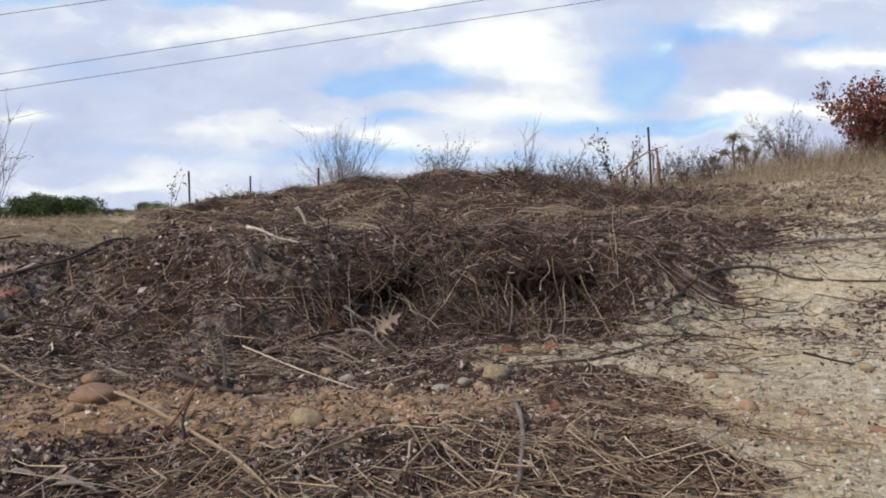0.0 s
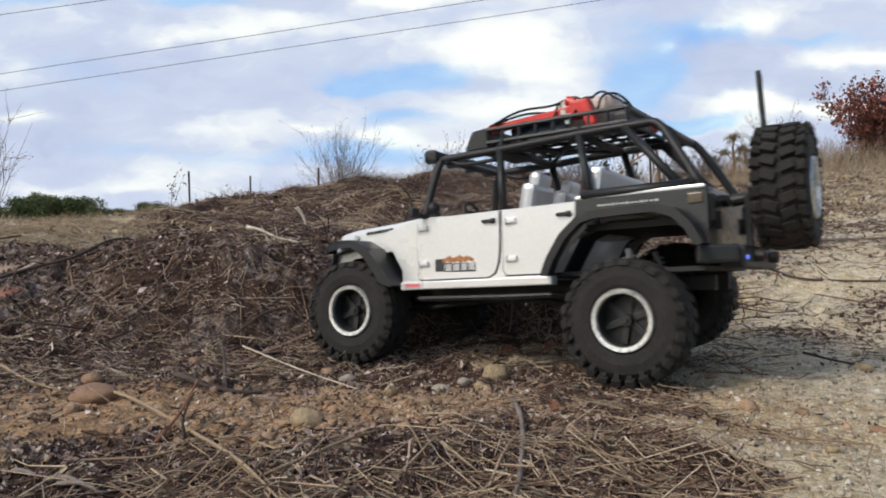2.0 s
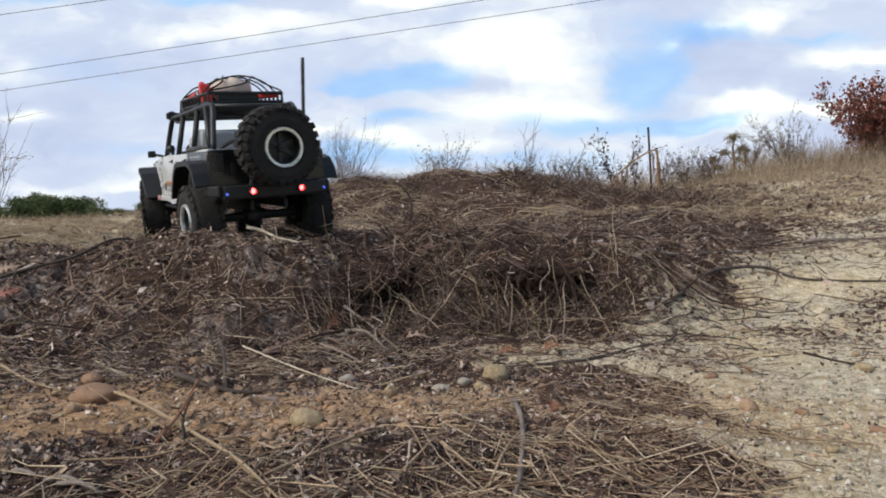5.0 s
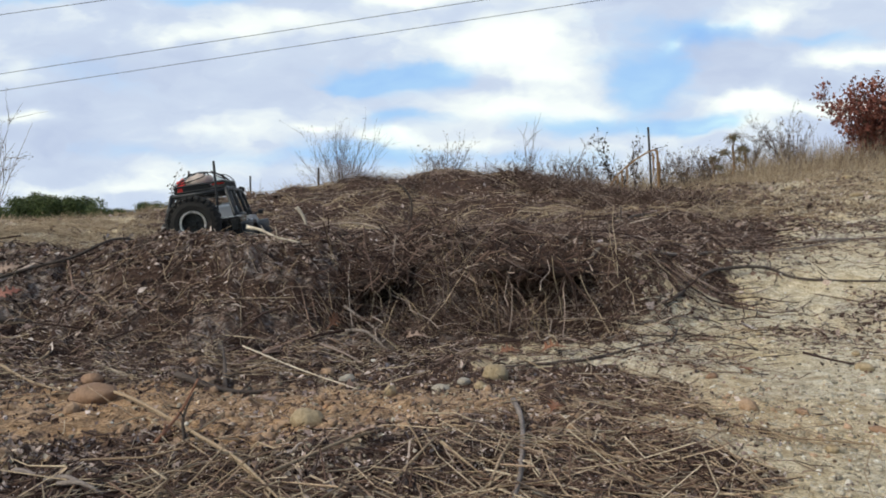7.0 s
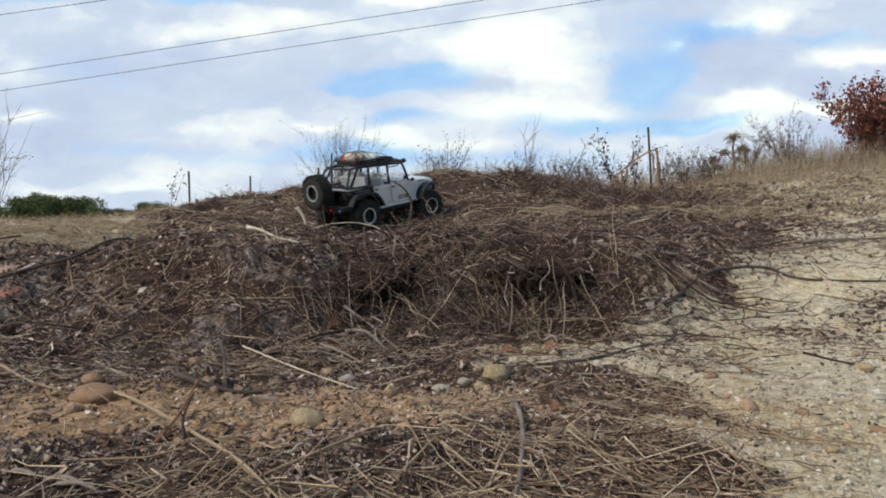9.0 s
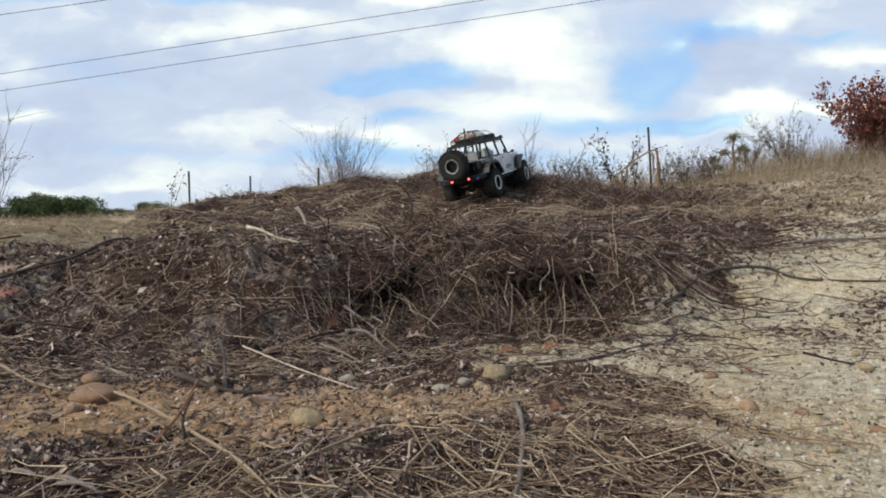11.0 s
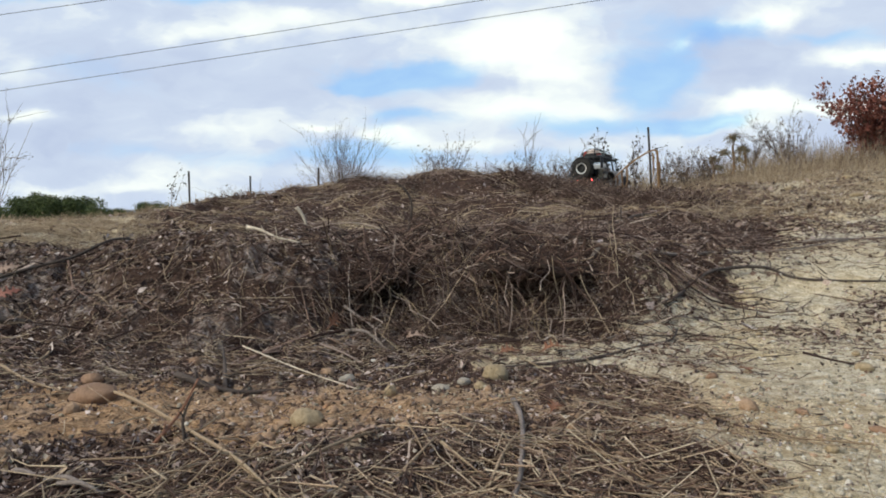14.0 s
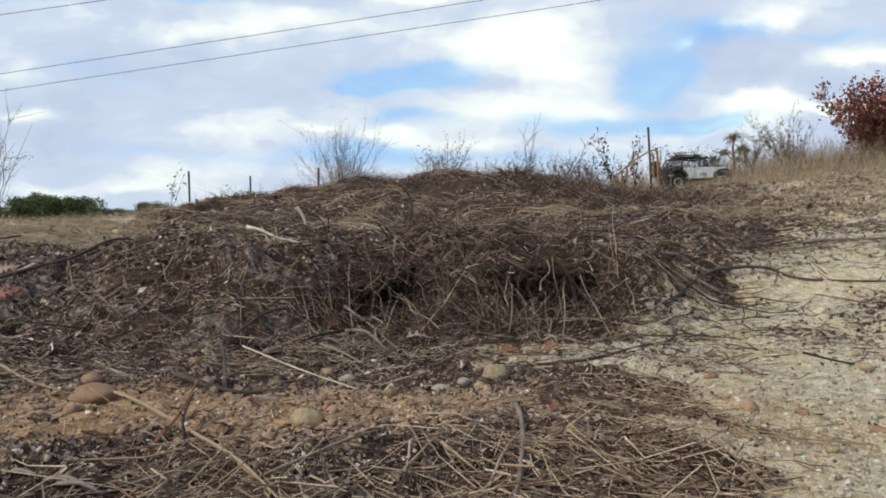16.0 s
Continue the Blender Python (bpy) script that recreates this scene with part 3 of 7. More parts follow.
def truck():
    t = thing("model_truck", "silver-white radio-controlled model jeep with black roll cage and knobbly tyres", "model truck")
    wheels = []
    for x in (WB_F, WB_R):
        for s in (1, -1):
            wheels.append(wheel(t, pose(x, s * TRACK, TYRE_R, 0, 0, 0 if s > 0 else 180)))
    # tub sides
    for s in (1, -1):
        bm = bmesh.new()
        plate(bm, [(0.0985, 0.080), (0.0985, 0.098), (0.112, 0.120), (0.120, 0.131), (0.120, 0.141), (0.078, 0.1515), (-0.113, 0.1535), (-0.113, 0.128), (-0.096, 0.112), (-0.084, 0.094), (-0.078, 0.0835), (-0.078, 0.080)], s * 0.0785, s * 0.0825)
        part("body_side", bm, M_WHITE, t, "silver-white body side")
        # doors
        bm = bmesh.new()
        plate(bm, [(0.0765, 0.0895), (0.0735, 0.0865), (-0.009, 0.0865), (-0.0165, 0.0905), (-0.0205, 0.100), (-0.0225, 0.1165), (-0.0232, 0.1525), (0.070, 0.1512), (0.0765, 0.1470)], s * 0.0820, s * 0.0846)
        bmesh.ops.bevel(bm, geom=list(bm.edges), offset=0.0007, segments=1, affect="EDGES")
        # dark plate stands in for the shaded gap round the front door
        bm_gap = bmesh.new()
        plate(bm_gap, [(0.0777, 0.0890), (0.0742, 0.0853), (-0.0095, 0.0853), (-0.0175, 0.0898), (-0.0217, 0.0998), (-0.0237, 0.1163), (-0.0244, 0.1518), (0.0777, 0.1465)], s * 0.0822, s * 0.0829)
        part("door_gap", bm_gap, M_INK_GAP, t)
        d = part("front_door", bm, M_WHITE, t, "silver-white front door with a printed badge")
        door_trim(d, s, 0.0765, -0.0205, -0.010)
        bm = bmesh.new()
        for x, z, w, h in ((0.0485, 0.101, 0.011, 0.013), (0.0375, 0.0985, 0.009, 0.0095), (0.0275, 0.098, 0.0085, 0.009), (0.0185, 0.0978, 0.0085, 0.009), (0.0095, 0.0975, 0.0085, 0.009)):
            box(bm, (x, s * 0.0848, z), (w, 0.0006, h), None, 0.0002)
        part("badge", bm, M_INK_GAP, d, "dark printed badge")
        bm = bmesh.new()
        for k, (bx, bh) in enumerate(((0.0415, 0.0040), (0.0355, 0.0062), (0.0290, 0.0046), (0.0230, 0.0066), (0.0165, 0.0048), (0.0105, 0.0036))):
            box(bm, (bx, s * 0.0849, 0.1050 + bh * 0.25), (0.0068, 0.0006, bh), Matrix.Rotation(0.5 * (-1) ** k, 4, "Y"), 0.0002)
        part("badge_stripe", bm, M_ORANGE, d, "orange printed stripe")
        bm = bmesh.new()
        for x in (0.0375, 0.0275, 0.0185, 0.0095):
            box(bm, (x, s * 0.0852, 0.0982), (0.0064, 0.0005, 0.0070), None, 0.0002)
        part("badge_bars", bm, M_PRINT, d, "white printed bars")
        bm = bmesh.new()
        plate(bm, [(-0.0262, 0.1525), (-0.0262, 0.0925), (-0.0295, 0.0875), (-0.0765, 0.0875), (-0.0800, 0.0945), (-0.0865, 0.106), (-0.0955, 0.119), (-0.1035, 0.129), (-0.1050, 0.1535)], s * 0.0820, s * 0.0846)
        bmesh.ops.bevel(bm, geom=list(bm.edges), offset=0.0007, segments=1, affect="EDGES")
        # same dark plate in place of the gap shade, rear door
        bm_gap = bmesh.new()
        plate(bm_gap, [(-0.0250, 0.1520), (-0.0250, 0.0920), (-0.0288, 0.0863), (-0.0772, 0.0863), (-0.0812, 0.0940), (-0.0877, 0.1055), (-0.0966, 0.1185), (-0.1046, 0.1285), (-0.1060, 0.1525)], s * 0.0822, s * 0.0829)
        part("door_gap", bm_gap, M_INK_GAP, t)
        d = part("rear_door", bm, M_WHITE, t, "silver-white rear door")
        door_trim(d, s, -0.0285, -0.082, -0.0915)
        # sill step
        bm = bmesh.new()
        box(bm, (0.007, s * 0.0850, 0.0808), (0.177, 0.012, 0.0085), None, 0.0014)
        part("sill", bm, M_WHITE, t, "silver-white side sill")
        bm = bmesh.new()
        box(bm, (0.079, s * 0.0912, 0.0812), (0.018, 0.0008, 0.0038), None, 0.0002)
        part("label", bm, M_PINK, t, "small pink label")
        bm = bmesh.new()
        sweep(bm, [(0.085, s * 0.074, 0.069), (0.078, s * 0.080, 0.067), (-0.02, s * 0.080, 0.0665), (-0.075, s * 0.079, 0.067), (-0.088, s * 0.065, 0.065)], 0.0032)
        sweep(bm, [(0.05, s * 0.080, 0.067), (0.05, s * 0.03, 0.066)], 0.003)
        sweep(bm, [(-0.05, s * 0.080, 0.067), (-0.05, s * 0.03, 0.066)], 0.003)
        part("rock_slider", bm, M_BLACK, t, "black tubular rock slider")
        # rear quarter
        bm = bmesh.new()
        plate(bm, [(-0.1055, 0.1545), (-0.1055, 0.131), (-0.118, 0.136), (-0.185, 0.138), (-0.206, 0.126), (-0.214, 0.108), (-0.224, 0.106), (-0.224, 0.150), (-0.215, 0.1545)], s * 0.0800, s * 0.0838)
        q = part("rear_quarter", bm, M_GLOSSBLACK, t, "gloss black rear quarter panel")
        bm = bmesh.new()
        for k in range(13):
            box(bm, (-0.128 - k * 0.0044, s * 0.0841, 0.1475), (0.0028, 0.0006, 0.0014 if k % 3 else 0.0020))
        part("print_bars", bm, M_PRINT, q, "white printed bars")
        bm = bmesh.new()
        box(bm, (-0.2145, s * 0.0845, 0.146), (0.013, 0.003, 0.009), None, 0.001)
        part("side_lamp", bm, M_LENS, q, "amber side lamp")
        bm = bmesh.new()
        box(bm, (-0.163, s * 0.0805, 0.1562), (0.118, 0.0062, 0.0034), None, 0.001)
        part("rim_strip", bm, M_WHITE, t, "silver-white rim strip")
        # flares
        bm = bmesh.new()
        strip(bm, [(0.201, 0.1215), (0.199, 0.1265), (0.192, 0.1295), (0.168, 0.1315), (0.147, 0.1300), (0.130, 0.1210), (0.115, 0.1045), (0.104, 0.0885), (0.098, 0.080)], s * 0.0740, s * 0.1080, -0.0032)
        plate(bm, [(0.2010, 0.1205), (0.194, 0.1240), (0.168, 0.1262), (0.149, 0.1248), (0.135, 0.1165), (0.121, 0.1005), (0.110, 0.0848), (0.0985, 0.081), (0.105, 0.0900), (0.116, 0.1060), (0.131, 0.1225), (0.147, 0.1312), (0.168, 0.1327), (0.193, 0.1307)], s * 0.1050, s * 0.1082)
        for v in bm.verts:
            v.co.y -= s * 0.018 * min(max((v.co.x - 0.150) / 0.05, 0), 1) * max(abs(v.co.y) - 0.074, 0) / 0.034
        part("front_flare", bm, M_BLACK, t, "black plastic wheel flare")
        bm = bmesh.new()
        strip(bm, [(-0.079, 0.0845), (-0.086, 0.101), (-0.099, 0.1205), (-0.115, 0.1345), (-0.13, 0.1385), (-0.183, 0.1395), (-0.2, 0.135), (-0.213, 0.122), (-0.222, 0.105)], s * 0.0780, s * 0.1060, -0.003)
        plate(bm, [(-0.079, 0.0845), (-0.086, 0.101), (-0.099, 0.1205), (-0.115, 0.1345), (-0.13, 0.1385), (-0.183, 0.1395), (-0.2, 0.135), (-0.213, 0.122), (-0.222, 0.105), (-0.217, 0.105), (-0.2095, 0.119), (-0.198, 0.1305), (-0.182, 0.1352), (-0.1315, 0.1342), (-0.1175, 0.1307), (-0.103, 0.118), (-0.0905, 0.0995), (-0.0835, 0.0845)], s * 0.1030, s * 0.1062)
        part("rear_flare", bm, M_BLACK, t, "black plastic wheel flare")
        # inner wheel wells
        bm = bmesh.new()
        strip(bm, [(0.205, 0.100), (0.200, 0.120), (0.150, 0.126), (0.118, 0.110), (0.103, 0.082)], s * 0.045, s * 0.079, -0.002)
        part("wheel_well", bm, M_BLACK, t)
        bm = bmesh.new()
        strip(bm, [(-0.088, 0.085), (-0.108, 0.118), (-0.135, 0.131), (-0.18, 0.132), (-0.205, 0.120), (-0.214, 0.100)], s * 0.045, s * 0.079, -0.002)
        part("wheel_well", bm, M_BLACK, t)
        # mirror
        bm = bmesh.new()
        cyl(bm, (0.066, s * 0.080, 0.152), (0.070, s * 0.094, 0.156), 0.0022)
        box(bm, (0.070, s * 0.0985, 0.1565), (0.007, 0.013, 0.0115), None, 0.003)
        part("mirror", bm, M_BLACK, t, "black door mirror")
        # hood side bars in place of lettering
        bm = bmesh.new()
        for k in range(7):
            x = 0.150 - k * 0.0058
            y = 0.0746 + (0.168 - x) * 0.072
            box(bm, (x, s * (y + 0.0006), 0.1412 + (0.168 - x) * 0.05), (0.0038, 0.0012, 0.0032), Matrix.Rotation(s * 0.07, 4, "Z"))
        part("print_bars", bm, M_INK_GAP, t, "dark printed bars")
        bm = bmesh.new()
        cyl(bm, (0.166, s * 0.072, 0.1385), (0.166, s * 0.0775, 0.1385), 0.0022)
        box(bm, (0.1675, s * 0.0770, 0.1385), (0.003, 0.002, 0.006), None, 0.0005)
        part("hood_latch", bm, M_SILVER, t)
        bm = bmesh.new()
        cyl(bm, (0.062, s * 0.066, 0.153), (0.062, s * 0.066, 0.159), 0.003, n=10)
        bmesh.ops.create_uvsphere(bm, u_segments=12, v_segments=8, radius=0.0075, matrix=Matrix.Translation((0.066, s * 0.068, 0.164)))
        part("cowl_lamp", bm, M_BLACK, t, "round black cowl lamp")
    # hood and nose: sections from the cowl to the grille
    bm = bmesh.new()
    rows = []
    for x, w, zt, zb, cr in ((0.076, 0.0788, 0.1535, 0.112, 0.004), (0.092, 0.0785, 0.1525, 0.114, 0.005), (0.115, 0.0775, 0.1505, 0.120, 0.006), (0.142, 0.0760, 0.1490, 0.118, 0.006), (0.172, 0.0745, 0.1475, 0.114, 0.007), (0.194, 0.0720, 0.1445, 0.108, 0.008), (0.202, 0.0695, 0.1390, 0.102, 0.008)):
        half = [(0, zt + 0.0035), (w * 0.5, zt + 0.0028), (w - cr, zt), (w - cr * 0.3, zt - cr * 0.35), (w, zt - cr), (w, zb)]
        prof = [(-y, z) for y, z in half[:0:-1]] + half
        rows.append([bm.verts.new((x, y, z)) for y, z in prof])
    for a, b in zip(rows, rows[1:]):
        for i in range(len(a) - 1):
            bm.faces.new((a[i], a[i + 1], b[i + 1], b[i]))
    for r in (rows[0], rows[-1]):
        bm.faces.new(r)
    part("hood", bm, M_WHITE, t, "silver-white hood and nose", smooth=False)
    bm = bmesh.new()
    for k in range(7):
        box(bm, (0.2032, (k - 3) * 0.0085, 0.118), (0.0016, 0.0042, 0.024), None, 0.0005)
    part("grille_slots", bm, M_BLACK, t)
    for s in (1, -1):
        bm = bmesh.new()
        cyl(bm, (0.2005, s * 0.046, 0.119), (0.2050, s * 0.046, 0.119), 0.0085, n=20)
        part("headlight", bm, M_SILVER, t, "round silver headlight")
    # floor, firewall, dashboard, tail panel
    bm = bmesh.new()
    box(bm, (-0.07, 0, 0.0860), (0.30, 0.155, 0.004))
    box(bm, (-0.165, 0, 0.128), (0.11, 0.156, 0.006))
    box(bm, (0.078, 0, 0.120), (0.004, 0.155, 0.064))
    part("floor_pan", bm, M_BLACK, t)
    bm = bmesh.new()
    box(bm, (0.062, 0, 0.1485), (0.026, 0.150, 0.011), None, 0.004)
    box(bm, (0.055, 0, 0.137), (0.022, 0.146, 0.018), None, 0.003)
    part("dashboard", bm, M_SILVER, t, "silver-grey dashboard")
    bm = bmesh.new()
    ring = [(0.036 + 0.006 * math.sin(a), 0.036 + 0.0135 * math.cos(a), 0.158 + 0.0125 * math.sin(a)) for a in np.linspace(0, math.tau, 21)]
    sweep(bm, ring, 0.0019, 6, False)
    cyl(bm, (0.050, 0.036, 0.150), (0.036, 0.036, 0.158), 0.0022)
    box(bm, (0.036, 0.036, 0.158), (0.003, 0.024, 0.004))
    part("steering_wheel", bm, M_BLACK, t, "black steering wheel")
    for x, y, tall in ((-0.030, 0.038, 0.190), (-0.030, -0.038, 0.190)):
        bm = bmesh.new()
        box(bm, (x + 0.020, y, 0.122), (0.046, 0.050, 0.022), None, 0.006)
        box(bm, (x - 0.010, y, 0.152), (0.016, 0.050, 0.058), Matrix.Rotation(-0.2, 4, "Y"), 0.006)
        box(bm, (x - 0.0165, y, 0.182), (0.013, 0.030, 0.020), Matrix.Rotation(-0.2, 4, "Y"), 0.005)
        part("front_seat", bm, M_SILVER, t, "silver-grey bucket seat")
    bm = bmesh.new()
    box(bm, (-0.112, 0, 0.160), (0.018, 0.128, 0.056), Matrix.Rotation(-0.14, 4, "Y"), 0.005)
    box(bm, (-0.092, 0, 0.134), (0.046, 0.128, 0.022), None, 0.006)
    part("rear_bench", bm, M_SILVER, t, "silver-grey rear bench seat")
    bm = bmesh.new()
    box(bm, (-0.168, 0, 0.140), (0.090, 0.148, 0.018), None, 0.004)
    for s in (1, -1):
        box(bm, (-0.168, s * 0.062, 0.150), (0.084, 0.022, 0.008), None, 0.003)
    part("load_bed", bm, M_SILVER, t, "silver-grey load bed")
    bm = bmesh.new()
    for y in (-0.045, -0.01, 0.035):
        box(bm, (-0.165 + y * 0.3, y, 0.1535), (0.046, 0.017, 0.010), None, 0.003)
    sweep(bm, curve_pts([(-0.135, 0.05, 0.152), (-0.15, 0.03, 0.168), (-0.18, 0.02, 0.165), (-0.2, 0.05, 0.150)]), 0.003)
    part("cable_loom", bm, M_BLACK, t, "black receiver boxes and cables")
    bm = bmesh.new()
    box(bm, (-0.2215, 0, 0.130), (0.005, 0.162, 0.052), None, 0.0015)
    tail = part("tailgate", bm, M_GLOSSBLACK, t, "gloss black tailgate")
    bm = bmesh.new()
    box(bm, (-0.2110, 0, 0.1550), (0.015, 0.158, 0.0042), None, 0.0015)
    part("rim_strip", bm, M_WHITE, t, "silver-white rim strip")
    bm = bmesh.new()
    box(bm, (-0.202, 0, 0.1545), (0.018, 0.144, 0.003), None, 0.001)
    part("rear_shelf", bm, M_SILVER, t, "silver-grey rear shelf")
    for s in (1, -1):
        bm = bmesh.new()
        box(bm, (-0.2248, s * 0.0705, 0.138), (0.004, 0.012, 0.024), None, 0.001)
        part("tail_light", bm, M_HUB, tail)
        bm = bmesh.new()
        box(bm, (-0.2255, s * 0.052, 0.128), (0.005, 0.006, 0.016), None, 0.001)
        part("latch", bm, M_BLACK, tail)
    # bumpers
    bm = bmesh.new()
    box(bm, (-0.240, 0, 0.0945), (0.022, 0.150, 0.020), None, 0.004)
    for s in (1, -1):
        box(bm, (-0.229, s * 0.079, 0.0975), (0.034, 0.018, 0.016), Matrix.Rotation(s * 0.35, 4, "Z"), 0.003)
        sweep(bm, [(-0.247, s * 0.035, 0.10), (-0.246, s * 0.028, 0.15)], 0.0035)
    part("rear_bumper", bm, M_BLACK, t, "black rear bumper with tyre carrier")
    for s in (1, -1):
        bm = bmesh.new()
        cyl(bm, (-0.249, s * 0.0355, 0.0955), (-0.2520, s * 0.0355, 0.0955), 0.0040, n=14)
        part("tail_lamp", bm, M_TAIL, t, "glowing red tail lamp")
        # tube is added so the lamp glow shows only from behind
        bm = bmesh.new()
        ring = [(0.0042, 0.249), (0.0054, 0.249), (0.0054, 0.2585), (0.0044, 0.2585)]
        lathe(bm, ring, 16)
        bmesh.ops.transform(bm, matrix=Matrix.Translation((0, s * 0.0355, 0.0955)) @ Matrix.Rotation(math.pi / 2, 4, "Z"), verts=bm.verts)
        part("added_shroud", bm, M_BLACK, t)
        bm = bmesh.new()
        cyl(bm, (-0.244, s * 0.071, 0.0935), (-0.2525, s * 0.071, 0.0935), 0.0018, n=12)
        part("marker_lamp", bm, M_BLUELED, t, "small blue marker lamp")
    bm = bmesh.new()
    box(bm, (0.207, 0, 0.090), (0.020, 0.140, 0.017), None, 0.004)
    box(bm, (0.196, 0, 0.092), (0.03, 0.05, 0.012), None, 0.002)
    part("front_bumper", bm, M_BLACK, t, "black front bumper")
    bm = bmesh.new()
    loop = [(0.208 + dx, y, z) for dx, y, z in ((0, 0.050, 0.094), (0.017, 0.047, 0.097), (0.027, 0.040, 0.117), (0.025, 0.028, 0.126), (0.025, -0.028, 0.126), (0.027, -0.040, 0.117), (0.017, -0.047, 0.097), (0, -0.050, 0.094))]
    sweep(bm, curve_pts(loop, 4), 0.0036)
    part("bull_bar", bm, M_BLACK, t, "black bent-tube bull bar")
    # roll cage
    r = 0.0042
    def bar(name, pts, rr, label=""):
        bm = bmesh.new()
        sweep(bm, pts, rr)
        part(name, bm, M_BLACK, t, label, smooth=True)
    for s in (1, -1):
        bar("cage_rail", curve_pts([(0.074, s * 0.074, 0.150), (0.066, s * 0.067, 0.190), (0.0585, s * 0.0625, 0.213), (0.050, s * 0.0616, 0.2165), (-0.0139, s * 0.0610, 0.2180), (-0.10, s * 0.0605, 0.2215), (-0.160, s * 0.0600, 0.2225), (-0.179, s * 0.0600, 0.2190), (-0.198, s * 0.067, 0.190), (-0.217, s * 0.0745, 0.157)], 4), r, "matt black bent cage tube")
        bar("cage_post", [(-0.0244, s * 0.0775, 0.150), (-0.0139, s * 0.0612, 0.218)], r)
        bar("cage_post", [(-0.117, s * 0.0770, 0.152), (-0.101, s * 0.0607, 0.2215)], r)
        bar("cage_brace", [(-0.146, s * 0.0603, 0.222), (-0.203, s * 0.0755, 0.156)], r)
        bar("grab_handle", curve_pts([(0.0515, s * 0.0605, 0.2165), (0.030, s * 0.062, 0.208), (-0.010, s * 0.0635, 0.208)], 4), 0.0022)
        bar("side_rail", [(-0.110, s * 0.0815, 0.1585), (-0.212, s * 0.0790, 0.1595)], 0.0045)
        bar("cage_brace", [(-0.0139, s * 0.061, 0.218), (-0.10, s * -0.061, 0.2215)], 0.0026)
    for x, z in ((0.0555, 0.2155), (-0.0139, 0.218), (-0.10, 0.2215), (-0.177, 0.2195)):
        bar("cross_bar", [(x, 0.061, z), (x, -0.061, z)], r)
    bar("cross_bar", [(-0.0244, 0.0775, 0.155), (-0.0244, -0.0775, 0.155)], r * 0.8)
    bar("cross_bar", [(-0.117, 0.076, 0.156), (-0.117, -0.076, 0.156)], r * 0.8)
    bm = bmesh.new()
    a, b = Vector((0.0735, 0.069, 0.154)), Vector((0.0600, 0.058, 0.212))
    vs = [bm.verts.new(c) for c in ((a.x, a.y, a.z), (a.x, -a.y, a.z), (b.x, -b.y, b.z), (b.x, b.y, b.z))]
    f = bm.faces.new(vs)
    ex = bmesh.ops.extrude_face_region(bm, geom=[f])
    bmesh.ops.translate(bm, verts=[v for v in ex["geom"] if isinstance(v, bmesh.types.BMVert)], vec=(0.001, 0, 0.0003))
    ws = part("windscreen", bm, M_GLASS, t, "clear windscreen")
    ws.visible_shadow = False
    bm = bmesh.new()
    box(bm, (0.0650, 0, 0.2205), (0.010, 0.140, 0.011), None, 0.002)
    for k in range(4):
        cyl(bm, (0.0675, (k - 1.5) * 0.040, 0.2215), (0.0765, (k - 1.5) * 0.040, 0.2215), 0.0078, n=14)
    part("light_bar", bm, M_BLACK, t, "black roof light bar")
    # roof rack
    bm = bmesh.new()
    X0, X1, Y = 0.004, -0.148, 0.056
    for z in (0.2280, 0.2415):
        sweep(bm, [(X0, Y, z), (X1, Y, z), (X1, -Y, z), (X0, -Y, z), (X0, Y, z)], 0.0026, 6)
    for k in range(9):
        x = X0 + (X1 - X0) * k / 8
        for s in (1, -1):
            sweep(bm, [(x, s * Y, 0.2280), (x, s * Y, 0.2415)], 0.002, 6)
        sweep(bm, [(x, Y, 0.2280), (x, -Y, 0.2280)], 0.002, 6)
    for k in range(5):
        sweep(bm, [(X0, -Y + 0.0224 * (k + 0.5), 0.2275), (X1, -Y + 0.0224 * (k + 0.5), 0.2275)], 0.0018, 6)
    plate(bm, [(0.031, 0.2240), (0.022, 0.2425), (0.003, 0.2445), (0.003, 0.2240)], -Y, Y)
    for x in (-0.014, -0.10):
        for s in (1, -1):
            cyl(bm, (x, s * 0.058, 0.218), (x, s * 0.057, 0.231), 0.0026, n=8)
    rack = part("roof_rack", bm, M_BLACK, t, "black roof rack heaped with gear")
    # gear on the rack
    bm = bmesh.new()
    box(bm, (-0.044, 0.047, 0.2465), (0.100, 0.0055, 0.0085), Matrix.Rotation(0.06, 4, "Y"), 0.001)
    box(bm, (-0.098, 0.047, 0.2490), (0.022, 0.012, 0.019), None, 0.003)
    cyl(bm, (-0.092, 0.047, 0.257), (-0.084, 0.047, 0.260), 0.005)
    box(bm, (-0.108, 0.049, 0.243), (0.010, 0.016, 0.028), Matrix.Rotation(0.3, 4, "Y"), 0.002)
    part("jack", bm, M_RED, rack, "bright red lifting jack")
    bm = bmesh.new()
    box(bm, (-0.088, 0.0545, 0.2400), (0.006, 0.002, 0.010))
    box(bm, (-0.083, 0.0545, 0.2470), (0.005, 0.002, 0.005))
    part("jack_label", bm, M_PRINT, rack)
    bm = bmesh.new()
    for c, rr, ln in (((-0.076, 0.010, 0.2510), 0.0158, 0.050), ((-0.112, 0.008, 0.2510), 0.0165, 0.046)):
        m = Matrix.Translation(c) @ Matrix.Rotation(math.pi / 2, 4, "X")
        g = bmesh.ops.create_uvsphere(bm, u_segments=20, v_segments=12, radius=1, matrix=m @ Matrix.Diagonal((rr, rr, ln * 0.62, 1)))
        for v in g["verts"]:
            v.co += Vector((0, 0, 0.0022 * math.sin(v.co.y * 260) + 0.0015 * math.sin(v.co.x * 400)))
    part("bedroll", bm, M_BUNDLE, rack, "pale pinkish rolled cloth bundles", smooth=True)
